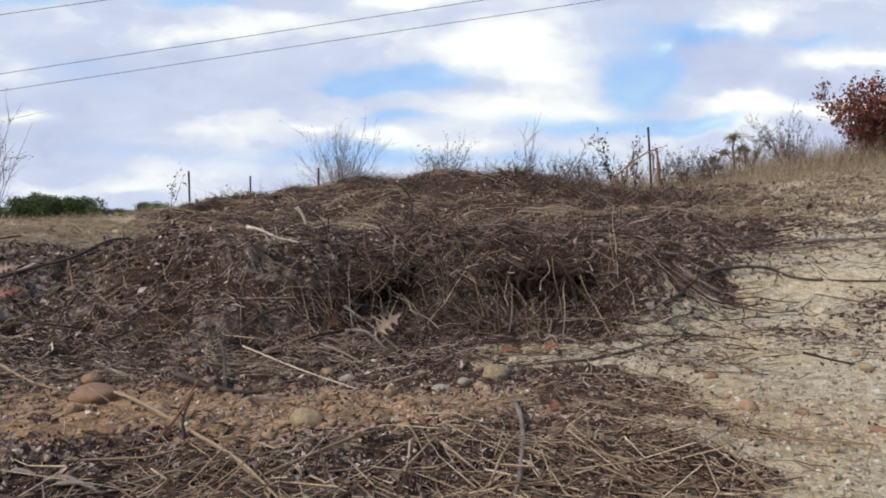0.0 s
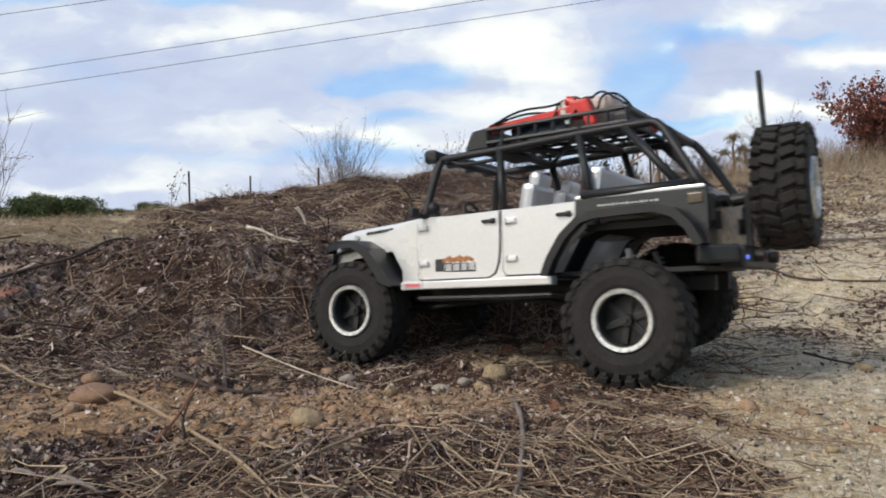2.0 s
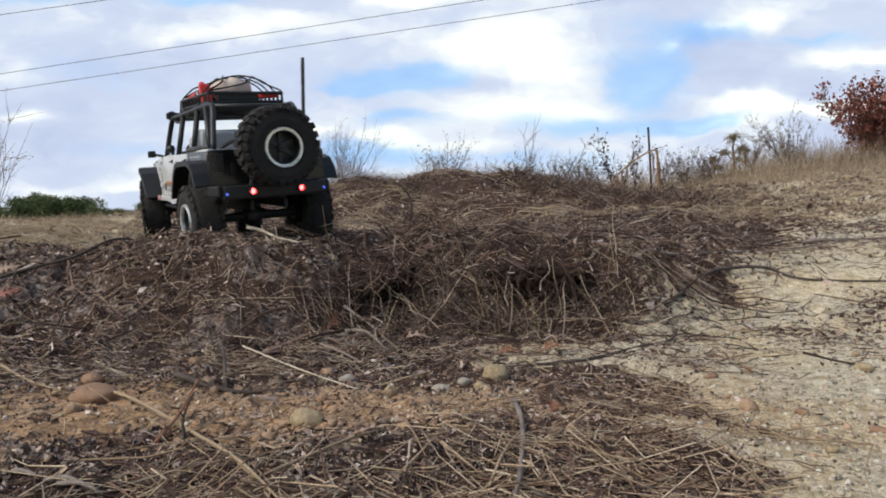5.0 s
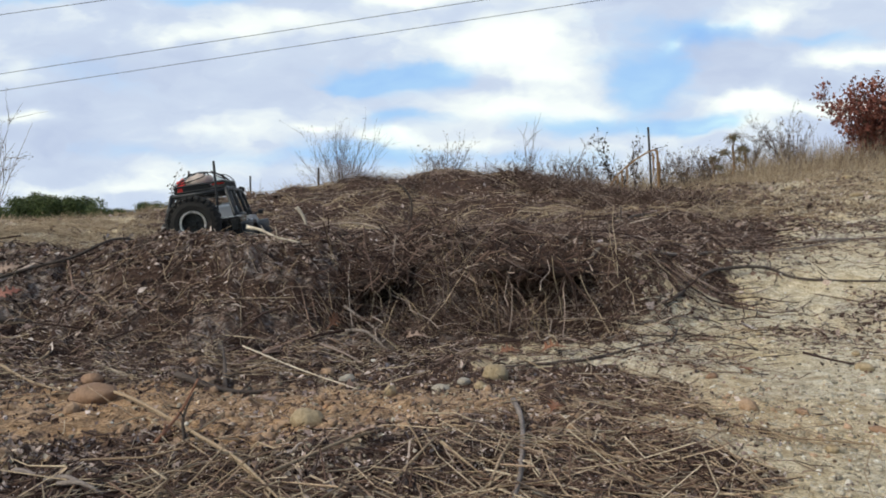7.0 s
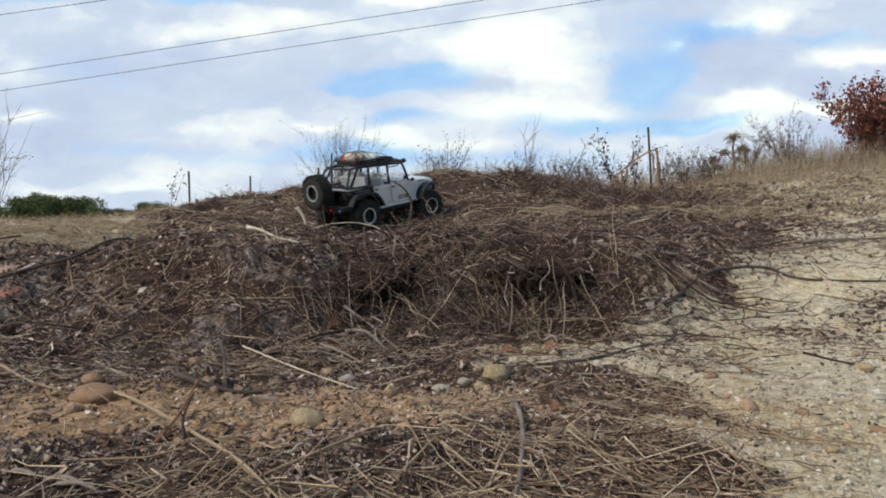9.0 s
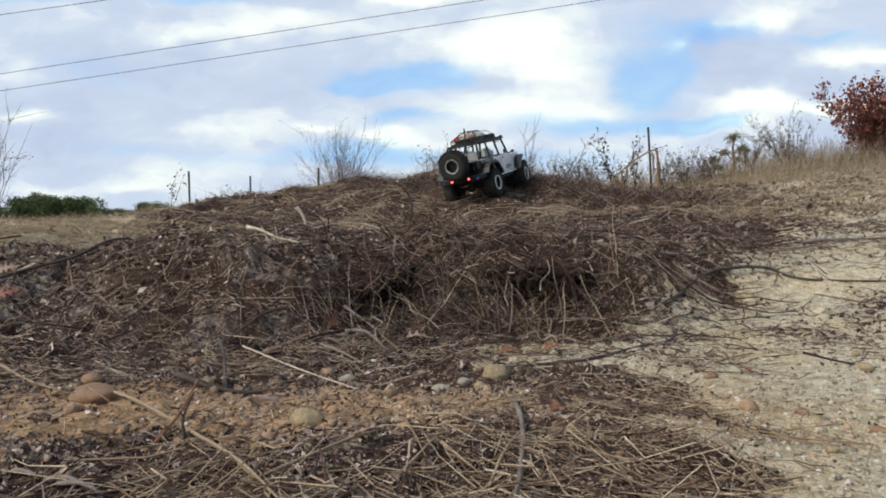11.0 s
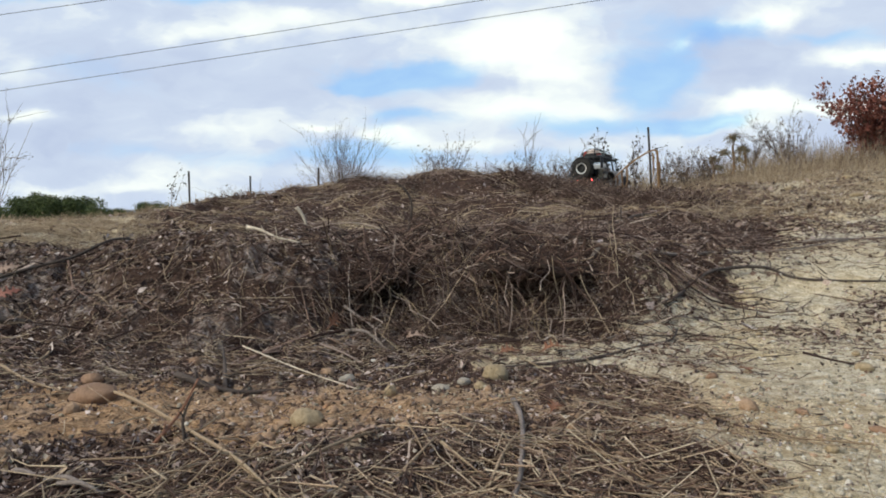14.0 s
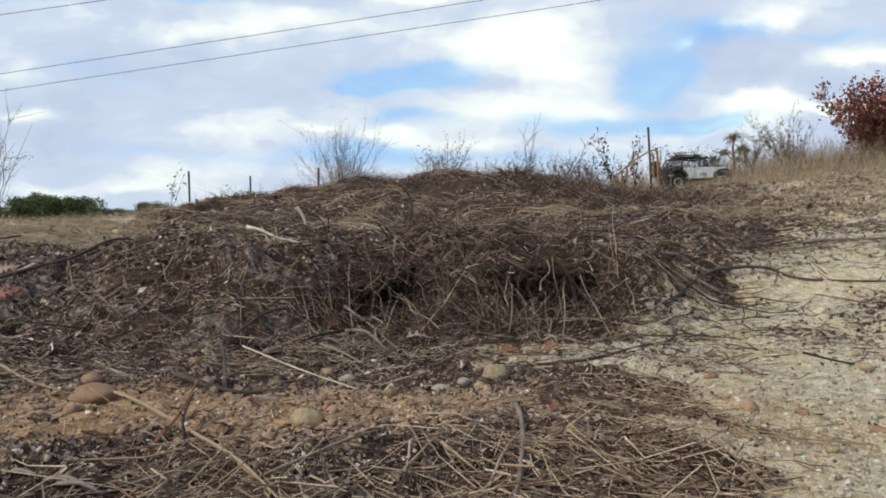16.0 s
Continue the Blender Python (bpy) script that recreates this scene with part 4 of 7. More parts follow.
    bm = bmesh.new()
    g = bmesh.ops.create_uvsphere(bm, u_segments=20, v_segments=10, radius=1, matrix=Matrix.Translation((-0.038, -0.006, 0.2450)) @ Matrix.Diagonal((0.032, 0.034, 0.014, 1)))
    for v in g["verts"]:
        v.co.z += 0.003 * math.sin(v.co.x * 190 + v.co.y * 120)
    part("cloth_bag", bm, M_PALECLOTH, rack, "pale cloth bag", smooth=True)
    bm = bmesh.new()
    box(bm, (-0.048, 0.026, 0.2420), (0.064, 0.030, 0.020), None, 0.002)
    part("gear_box", bm, M_BLUEBOX, rack, "dark blue gear box")
    bm = bmesh.new()
    box(bm, (-0.137, 0.010, 0.2360), (0.018, 0.060, 0.011), None, 0.002)
    part("ammo_box", bm, M_BLACK, rack)
    bm = bmesh.new()
    box(bm, (-0.134, -0.038, 0.2385), (0.022, 0.026, 0.007), None, 0.002)
    part("red_pack", bm, M_RED, rack, "small flat red pack")
    bm = bmesh.new()
    for y0, y1 in ((0.056, 0.030), (-0.056, -0.034), (0.056, -0.008)):
        sweep(bm, curve_pts([(0.000, y0, 0.245), (-0.030, y0 * 0.6 + y1 * 0.4, 0.2585), (-0.060, y1, 0.2625), (-0.079, y1 * 0.7, 0.2700), (-0.094, y1 * 0.7, 0.2640), (-0.110, y1 * 0.7, 0.2705), (-0.128, y1, 0.2590), (-0.147, y0, 0.245)], 4), 0.0013, 5)
    for x in (-0.074, -0.096, -0.120):
        sweep(bm, curve_pts([(x, 0.056, 0.245), (x + 0.003, 0.035, 0.2620), (x, 0.0, 0.2705), (x - 0.003, -0.035, 0.2620), (x, -0.056, 0.245)], 4), 0.0013, 5)
    part("cargo_net", bm, M_CORD, rack, "black elastic cargo net")
    # spare wheel
    spare = wheel(t, Matrix.Translation((-0.2750, 0.002, 0.1600)) @ Matrix.Rotation(radians(90), 4, "Z") @ Matrix.Rotation(0.5, 4, "Y"))
    spare.name = "spare_wheel"
    bm = bmesh.new()
    cyl(bm, (-0.225, -0.005, 0.150), (-0.273, -0.005, 0.155), 0.006)
    box(bm, (-0.2465, -0.012, 0.143), (0.006, 0.064, 0.034), None, 0.002)
    part("tyre_carrier", bm, M_BLACK, t)
    bm = bmesh.new()
    ant = [(-0.254 + 0.0007 * k, -0.044 - 0.001 * k, 0.148 + 0.0117 * k) for k in range(13)]
    sweep(bm, ant, [0.0022] * 5 + [0.0030, 0.0026, 0.0030, 0.0026, 0.0030, 0.0027, 0.0030, 0.0024])
    part("antenna", bm, M_BLACK, t, "thick black whip antenna")
    # underbody
    bm = bmesh.new()
    for s in (1, -1):
        box(bm, (-0.015, s * 0.026, 0.078), (0.40, 0.006, 0.014), None, 0.001)
        sweep(bm, [(0.02, s * 0.03, 0.066), (WB_F - 0.005, s * 0.038, 0.052)], 0.0032)
        sweep(bm, [(-0.02, s * 0.03, 0.066), (WB_R + 0.005, s * 0.042, 0.052)], 0.0032)
    box(bm, (0.0, 0, 0.067), (0.085, 0.056, 0.010), None, 0.002)
    box(bm, (0.05, 0, 0.088), (0.06, 0.05, 0.03), None, 0.003)
    cyl(bm, (0.03, 0.008, 0.068), (WB_F - 0.01, 0.008, 0.060), 0.004)
    cyl(bm, (-0.03, 0.008, 0.068), (WB_R + 0.01, 0.0, 0.060), 0.004)
    part("chassis", bm, M_BLACK, t, "black ladder chassis and drive shafts")
    for x in (WB_F, WB_R):
        bm = bmesh.new()
        cyl(bm, (x, -0.074, TYRE_R), (x, 0.074, TYRE_R), 0.0068, n=12)
        bmesh.ops.create_uvsphere(bm, u_segments=14, v_segments=10, radius=0.017, matrix=Matrix.Translation((x, 0.008, TYRE_R)))
        for s in (1, -1):
            cyl(bm, (x, s * 0.060, TYRE_R), (x, s * 0.074, TYRE_R), 0.012, n=12)
        part("axle", bm, M_BLACK, t, "black solid axle", smooth=False)
        for s in (1, -1):
            bm = bmesh.new()
            e = -0.012 if x > 0 else 0.015
            cyl(bm, (x + e * 0.2, s * 0.048, 0.064), (x + e, s * 0.042, 0.112), 0.0032, n=10)
            hel = [(x + e * (0.35 + 0.55 * k / 48) + 0.0062 * math.cos(k * 0.9), s * 0.0455 + 0.0062 * math.sin(k * 0.9), 0.073 + 0.034 * k / 48) for k in range(49)]
            sweep(bm, hel, 0.0009, 5)
            part("shock", bm, M_SILVER, t, "silver coil-over shock")
    return t, wheels


def door_trim(d, s, x_hinge, x_rear, x_handle):
    x_hinge -= 0.004
    for z in (0.1035, 0.1410):
        bm = bmesh.new()
        box(bm, (x_hinge - 0.004, s * 0.0858, z), (0.0125, 0.0036, 0.0052), None, 0.001)
        cyl(bm, (x_hinge + 0.001, s * 0.0868, z - 0.0032), (x_hinge + 0.001, s * 0.0868, z + 0.0032), 0.0019, n=8)
        part("hinge", bm, M_WHITE, d)
    bm = bmesh.new()
    box(bm, (x_handle - 0.002, s * 0.0862, 0.1425), (0.0145, 0.0036, 0.0034), None, 0.0008)
    box(bm, (x_handle - 0.0065, s * 0.0855, 0.1425), (0.0045, 0.003, 0.0056), None, 0.0008)
    part("door_handle", bm, M_BLACK, d, "black door handle")


TRUCK, WHEELS = truck()
# the shell sits a little higher at the tail, on sagged springs
SEAT = Matrix(((1, 0, 0, 0), (0, 1.03, 0, 0), (-0.008, 0, 1, 0.0030), (0, 0, 0, 1)))
for ob in TRUCK.children_recursive:
    up = ob.parent if ob.parent is not None else ob
    if ob.type == "MESH" and not up.name.startswith(("wheel", "spare")) and not ob.name.startswith(("axle", "chassis", "shock", "antenna")):
        ob.data.transform(SEAT)

# ---- stalks, sticks and stones ----
def stalk_mesh(name, pts, radius, taper, material):
    """Thin three-sided stalks along the polylines pts (k, m, 3), in one mesh."""
    k, m, _ = pts.shape
    d = np.gradient(pts, axis=1)
    d /= np.linalg.norm(d, axis=2, keepdims=True) + 1e-9
    ref = np.where(np.abs(d[:, :1, 2:3]) > 0.8, [[[1.0, 0, 0]]], [[[0, 0, 1.0]]])
    s = np.cross(d, np.broadcast_to(ref, d.shape))
    s /= np.linalg.norm(s, axis=2, keepdims=True) + 1e-9
    t = np.cross(d, s)
    w = radius[:, None, None] * np.linspace(1, taper, m)[None, :, None]
    v = np.stack([pts + (s * np.cos(a) + t * np.sin(a)) * w for a in (0, 2.0944, 4.1888)], 2)
    base = np.array([[i * 3 + j, i * 3 + (j + 1) % 3, i * 3 + 3 + (j + 1) % 3, i * 3 + 3 + j] for i in range(m - 1) for j in range(3)])
    f = (np.arange(k)[:, None, None] * (m * 3) + base[None]).reshape(-1, 4)
    return raw_mesh(name, v.reshape(-1, 3), f, material)


def raw_mesh(name, v, f, material):
    me = bpy.data.meshes.new(name)
    me.vertices.add(len(v))
    me.vertices.foreach_set("co", v.reshape(-1).astype(np.float32))
    me.loops.add(f.size)
    me.loops.foreach_set("vertex_index", f.reshape(-1).astype(np.int32))
    me.polygons.add(len(f))
    me.polygons.foreach_set("loop_start", (np.arange(len(f)) * f.shape[1]).astype(np.int32))
    me.update(calc_edges=True)
    me.materials.append(material)
    return new(name, me)


def leaf_mesh(name, p, size, rng, material, slim=0.55):
    """Small folded leaves at the points p, each of its own tilt."""
    k = len(p)
    a = rng.normal(0, 1, (k, 3))
    a /= np.linalg.norm(a, axis=1, keepdims=True)
    b = np.cross(a, rng.normal(0, 1, (k, 3)))
    b /= np.linalg.norm(b, axis=1, keepdims=True)
    c = np.cross(a, b)
    L = (size * rng.uniform(0.6, 1.3, k))[:, None]
    v = np.stack([p - a * L * 0.5, p + b * L * slim * 0.5 + c * L * 0.12, p + a * L * 0.5, p - b * L * slim * 0.5 + c * L * 0.12], 1)
    f = (np.arange(k)[:, None, None] * 4 + np.array([[[0, 1, 2], [0, 2, 3]]])).reshape(-1, 3)
    return raw_mesh(name, v.reshape(-1, 3), f, material)


def bunch(ob, parent):
    ob.parent = parent
    return tagged(ob, kind="stuff")


def branch_lines(rng, base, height, spread, count, sub, lean=(0.0, 0.0), droop=0.0, kinks=7):
    """Stems that fan out from base, and side twigs on them; two arrays of polylines."""
    main, side = [], []
    for _ in range(count):
        a, o = rng.uniform(0, math.tau), rng.uniform(0.1, 1.0) * spread
        h = height * rng.uniform(0.55, 1.0)
        end = np.array([math.cos(a) * o + lean[0] * h, math.sin(a) * o + lean[1] * h, h])
        t = np.linspace(0, 1, kinks)[:, None]
        w = np.cumsum(rng.normal(0, 0.018 * height, (kinks, 3)), 0) * t
        line = base + np.concatenate([end[:2] * t ** 1.25, end[2:] * (t - droop * t ** 3)], 1) + w
        main.append(line)
        for _ in range(sub):
            i = rng.randint(1, kinks - 1)
            u = rng.uniform(0, 1)
            p = line[i] * (1 - u) + line[i + 1] * u
            d = (line[i + 1] - line[i]) / (np.linalg.norm(line[i + 1] - line[i]) + 1e-9) + rng.normal(0, 0.55, 3) + np.array([0, 0, 0.25])
            d /= np.linalg.norm(d)
            l = height * rng.uniform(0.10, 0.32)
            s = np.linspace(0, 1, kinks)[:, None]
            side.append(p + d * l * s + np.cumsum(rng.normal(0, 0.008 * height, (kinks, 3)), 0) * s)
    return np.array(main), np.array(side)


def shrub(name, label, category, seed, x, y, height, spread, count, sub, material, leaf=None, r=0.0016, lean=(0, 0), droop=0.0, group=""):
    rng = np.random.RandomState(seed)
    t = thing(name, label, category, pose(x, y, surface(x, y) - 0.005), group)
    main, side = branch_lines(rng, np.zeros(3), height, spread, count, sub, lean, droop)
    bunch(stalk_mesh("stem_tangle", main, rng.uniform(0.7, 1.1, len(main)) * r, 0.35, material), t)
    if len(side):
        bunch(stalk_mesh("twig_spray", side, rng.uniform(0.35, 0.6, len(side)) * r, 0.4, material), t)
    if leaf:
        kind, per, size, lm = leaf
        src = np.concatenate([side, main]) if len(side) else main
        p = np.concatenate([src[rng.randint(0, len(src), per), rng.randint(2, src.shape[1], per)] + rng.normal(0, size * 0.6, (per, 3))])
        bunch(leaf_mesh(kind, p, np.full(per, size), rng, lm), t)
    return t


def stick(name, label, pts, r, material, category="stick", lift=0.6, group="", nodes=5, knots=True):
    """A stick laid on the ground through the points (x, y[, height above ground])."""
    rng = random.Random(name + str(pts))
    anchors = [(q[0], q[1], surface(q[0], q[1]) + (q[2] if len(q) > 2 else 0.0) + r * lift) for q in pts]
    path = [Vector((p.x, p.y, max(p.z, surface(p.x, p.y)))) for p in curve_pts(anchors, nodes)]
    n = len(path)
    rs = [r * (1.0 - 0.55 * i / (n - 1)) * rng.uniform(0.92, 1.08) for i in range(n)]
    bm = bmesh.new()
    o = path[0].copy()
    sweep(bm, [p - o for p in path], rs, 6)
    if knots:
        for i in range(2, n - 1, 4):
            d = Vector((rng.uniform(-1, 1), rng.uniform(-1, 1), rng.uniform(0.2, 1))).normalized()
            sweep(bm, [path[i] - o, path[i] - o + d * r * rng.uniform(3, 7)], [rs[i] * 0.6, rs[i] * 0.25], 4)
    ob = part(name, bm, material, smooth=True)
    ob.location = o
    return tagged(ob, label, category, group)


def stone(label, x, y, sx, sy, sz, material, seed, sink=0.25, name="stone", turn=0.0, group=""):
    bm = bmesh.new()
    bmesh.ops.create_icosphere(bm, subdivisions=3, radius=1)
    noise_off = Vector((seed * 3.1, seed * 1.7, seed))
    for v in bm.verts:
        n = v.co.normalized()
        k = 1 + 0.20 * noise.noise(n * 1.3 + noise_off) + 0.10 * noise.noise(n * 3.4 + noise_off) + 0.05 * noise.noise(n * 9 + noise_off)
        c = n * k
        v.co = Vector((c.x * sx, c.y * sy, max(c.z, -0.6) * sz))
    ob = part(name, bm, material, smooth=True)
    ob.matrix_basis = pose(x, y, surface(x, y) + sz * (1 - sink) * 0.6, 4 * math.sin(seed), 5 * math.cos(seed * 2), turn)
    return tagged(ob, label, "stone", group)


def lobed_leaf(name, label, material, size, m, lobes=4, curl=0.25):
    """An oak leaf: pointed lobes either side of a midrib, curled at the edges."""
    bm = bmesh.new()
    half = [(0.0, 0.012)]
    for i in range(lobes):
        c = 0.16 + 0.68 * i / lobes
        w = 0.34 * math.sin(math.pi * (0.22 + 0.62 * (i + 0.5) / lobes))
        half += [(c, 0.07), (c + 0.10, w), (c + 0.125, w * 0.92), (c + 0.13, 0.085)]
    half += [(0.94, 0.045), (1.0, 0.0)]
    def vert(x, y, z):
        return bm.verts.new((x * size, y * size, (z + curl * (y * y * 2.4) + 0.10 * math.sin(x * 4.2)) * size))
    for s in (1, -1):
        mid = [vert(x, 0, 0) for x, _ in half]
        out = [vert(x, s * max(w, 0.006), 0) for x, w in half]
        for i in range(len(half) - 1):
            bm.faces.new((mid[i], mid[i + 1], out[i + 1], out[i]))
    bmesh.ops.remove_doubles(bm, verts=bm.verts, dist=size * 0.002)
    ex = bmesh.ops.extrude_face_region(bm, geom=list(bm.faces))
    bmesh.ops.translate(bm, verts=[v for v in ex["geom"] if isinstance(v, bmesh.types.BMVert)], vec=(0, 0, 0.0005))
    sweep(bm, [(-0.16 * size, 0, 0.0), (0.0, 0, 0.0)], [0.0005, 0.0006], 4)
    ob = part(name, bm, material)
    ob.matrix_basis = m
    return tagged(ob, label, "leaf")


def at(x, y, up=0.002, rx=0, ry=0, rz=0):
    return pose(x, y, surface(x, y) + up, rx, ry, rz)


# stones round the hollow and on the track
stone("flat smooth brown stone half sunk in sand", -0.300, 0.630, 0.0205, 0.015, 0.0105, M_STONE_BROWN, 1, 0.25)
stone("rough tan sandstone lump beside dry straw", -0.097, 0.522, 0.0115, 0.0095, 0.0085, M_STONE_TAN, 2, 0.2)
stone("rounded tan stone at the foot of the bank", 0.051, 0.716, 0.0125, 0.010, 0.0100, M_STONE_TAN, 3, 0.2)
stone("pale grey stone chip beside straw", -0.097, 0.744, 0.0095, 0.006, 0.0052, M_STONE_GREY, 4, 0.2, turn=30)
stone("small tan pebble in the hollow", -0.048, 0.668, 0.0058, 0.005, 0.0058, M_STONE_TAN, 5)
stone("flat grey pebble in the hollow", -0.002, 0.690, 0.0085, 0.006, 0.0042, M_STONE_GREY, 6)
stone("small tan pebble in the hollow", 0.035, 0.686, 0.0055, 0.0048, 0.0045, M_STONE_TAN, 7)
stone("small grey pebble in the hollow", 0.020, 0.700, 0.0062, 0.005, 0.0042, M_STONE_GREY, 8)
stone("pale tan stone on the sandy track", 0.414, 0.720, 0.009, 0.007, 0.005, M_STONE_TAN, 9, 0.3)
stone("flat pale slab of stone beside the track", 1.40, 2.50, 0.026, 0.02, 0.010, M_STONE_TAN, 10, 0.35)
stone("flat pale slab of stone beside the track", 1.52, 2.62, 0.034, 0.024, 0.010, M_STONE_TAN, 11, 0.3)
stone("pale stone beside the track", 1.80, 3.3, 0.026, 0.02, 0.014, M_STONE_TAN, 12, 0.3)
stone("pale stone beside the track", 1.45, 3.1, 0.018, 0.018, 0.010, M_STONE_TAN, 13, 0.3)
stone("small brown stone on the bank", -0.27, 0.80, 0.008, 0.006, 0.006, M_STONE_BROWN, 14)
stone("small brown stone in the sand", -0.335, 0.70, 0.010, 0.008, 0.006, M_STONE_BROWN, 15)
for i, (sx, sy) in enumerate(((0.30, 0.72), (0.36, 0.60), (0.27, 0.55), (0.45, 0.80), (0.33, 0.86), (0.25, 0.68), (0.40, 0.93), (0.52, 1.0), (0.30, 0.50), (0.24, 0.45), (0.60, 1.25), (0.47, 0.66))):
    stone("small pebble on the sandy track", sx, sy, 0.0042 + 0.0012 * (i % 3), 0.004, 0.003, (M_STONE_TAN, M_STONE_GREY, M_STONE_BROWN)[i % 3], 20 + i, 0.3, "pebble", i * 40, "pebbles on the track")

# sticks and stalks that stand out
stick("branch", "long dark crooked branch lying on pale sand", [(0.300, 1.0), (0.34, 1.05), (0.385, 1.124), (0.439, 1.179, 0.006), (0.526, 1.211, 0.008), (0.566, 1.199), (0.611, 1.179), (0.71, 1.163)], 0.0036, M_DARKTWIG, "branch")
STICK = stick("stick", "dark thin stick with a bent tip on the sand", [(0.068, 0.766), (0.162, 0.79), (0.242, 0.86), (0.287, 0.896), (0.311, 0.942, 0.004)], 0.0024, M_DARKTWIG)
stick("straw_stalk", "short pale straw on the sand", [(0.265, 0.996, 0.003), (0.339, 1.036, 0.003)], 0.0015, M_PALEWOOD, "straw", knots=False)
stick("stick", "thin grey-brown stick at the edge of the sand", [(0.20, 0.91), (0.227, 0.935), (0.297, 0.977), (0.364, 1.005)], 0.0020, M_TWIG)
stick("branch", "grey branch lying along the slope", [(0.20, 1.04), (0.30, 1.13), (0.387, 1.214), (0.576, 1.329), (0.792, 1.445)], 0.0036, M_TWIG, "branch")
stick("branch", "dark branch on the upper slope", [(0.40, 1.90), (0.451, 1.927), (0.542, 2.02), (0.595, 1.968)], 0.007, M_DARKTWIG, "branch")
stick("branch", "grey weathered branch across the sand", [(0.62, 1.44), (0.74, 1.48), (0.86, 1.50), (1.0, 1.58)], 0.0045, M_TWIG, "branch")
stick("branch", "long dark branch along the lip of the bank", [(-0.64, 0.98), (-0.559, 1.008, 0.01), (-0.513, 1.025, 0.012), (-0.475, 1.064, 0.012), (-0.46, 1.14, 0.01), (-0.45, 1.24, 0.004)], 0.0026, M_DARKTWIG, "branch")
stick("log", "short charred log in the leaf mould", [(-0.60, 0.925), (-0.56, 0.935), (-0.527, 0.947)], 0.0078, M_DARKTWIG, "log", knots=False)
stick("log", "short charred log in the leaf mould", [(-0.56, 0.872), (-0.51, 0.885), (-0.47, 0.892)], 0.0062, M_DARKTWIG, "log", knots=False)
stick("log", "dark rotten stick at the foot of the bank", [(-0.255, 0.70), (-0.20, 0.685), (-0.15, 0.695)], 0.0038, M_DARKTWIG, "log")
stick("root", "dark upright root stub in the bank", [(-0.208, 0.70), (-0.225, 0.755, 0.012), (-0.24, 0.80, 0.022)], 0.0026, M_DARKTWIG, "root")
stick("bark_strip", "curved strip of bleached bark standing on the slope", [(-0.476, 2.40, 0.228 - surface(-0.476, 2.40)), (-0.462, 2.40, 0.212 - surface(-0.462, 2.40)), (-0.447, 2.40, 0.180 - surface(-0.447, 2.40)), (-0.440, 2.40, -0.004)], 0.0072, M_PALEWOOD, "bark", knots=False)
stick("stick", "bleached white stick on the lip of the bank", [(-0.285, 1.075, 0.184 - surface(-0.285, 1.075)), (-0.262, 1.065, 0.180 - surface(-0.262, 1.065)), (-0.236, 1.05, 0.170 - surface(-0.236, 1.05)), (-0.203, 1.045, 0.163 - surface(-0.203, 1.045))], 0.0028, M_PALEWOOD)
stick("stick", "thin brown stick on the lip of the bank", [(-0.215, 1.03, 0.003), (-0.174, 1.03, 0.003)], 0.0018, M_TWIG)
stick("twig", "dark crooked twig standing out of the slope", [(-0.058, 1.17), (-0.052, 1.17, 0.025), (-0.050, 1.17, 0.055), (-0.062, 1.17, 0.075), (-0.077, 1.17, 0.088)], 0.0026, M_DARKTWIG, "twig")
stick("straw_stalk", "long pale straw lying across the hollow", [(-0.236, 0.864, 0.008), (-0.15, 0.76, 0.01), (-0.078, 0.66, 0.006)], 0.0011, M_PALEWOOD, "straw", knots=False)
stick("reed", "long tan reed stalk leaning over the sand", [(-0.309, 0.662, 0.004), (-0.243, 0.578, 0.006), (-0.169, 0.482, 0.008), (-0.11, 0.389, 0.008), (-0.075, 0.335, 0.006)], 0.0016, M_GRASS, "reed", knots=False)
stick("reed", "long tan reed stalk leaning over the sand", [(-0.26, 0.608, 0.004), (-0.164, 0.478, 0.006), (-0.106, 0.387, 0.006), (-0.078, 0.335, 0.004)], 0.0013, M_GRASS, "reed", knots=False)
stick("reed", "split tan reed blade leaning over the sand", [(-0.275, 0.622, 0.007), (-0.205, 0.530, 0.009), (-0.140, 0.440, 0.007), (-0.098, 0.372, 0.006)], 0.0009, M_GRASS, "reed", knots=False)
stick("reed", "split tan reed blade leaning over the sand", [(-0.220, 0.545, 0.004), (-0.160, 0.462, 0.003), (-0.128, 0.400, 0.004)], 0.0008, M_GRASS, "reed", knots=False)
stick("reed", "thin tan reed stalk on the sand", [(-0.45, 0.745, 0.003), (-0.39, 0.69, 0.003), (-0.334, 0.642, 0.004)], 0.0017, M_GRASS, "reed", knots=False)
stick("stem", "rust-red weed stem leaning over the sand", [(-0.185, 0.462, 0.0), (-0.180, 0.50, 0.012), (-0.172, 0.515, 0.032)], 0.0015, M_RUSTLEAF, "weed stem")
stick("twig", "thin dark upright twig in the litter", [(-0.166, 0.47), (-0.168, 0.472, 0.014), (-0.165, 0.475, 0.026), (-0.161, 0.475, 0.034)], 0.0013, M_DARKTWIG, "twig")
stick("blade", "curled tan grass blade", [(-0.431, 0.762), (-0.436, 0.81, 0.004), (-0.466, 0.892, 0.012)], 0.0022, M_GRASS, "grass blade", knots=False)
stick("straw_stalk", "pale broken straw in the litter", [(-0.001, 0.425, 0.006), (0.024, 0.40, 0.004)], 0.0012, M_GRASS, "straw", knots=False)
stick("stick", "smooth grey stick in the straw litter", [(0.056, 0.58, 0.002), (0.054, 0.50, 0.004), (0.043, 0.40, 0.006), (0.033, 0.345, 0.004)], 0.0024, M_TWIG, knots=False)
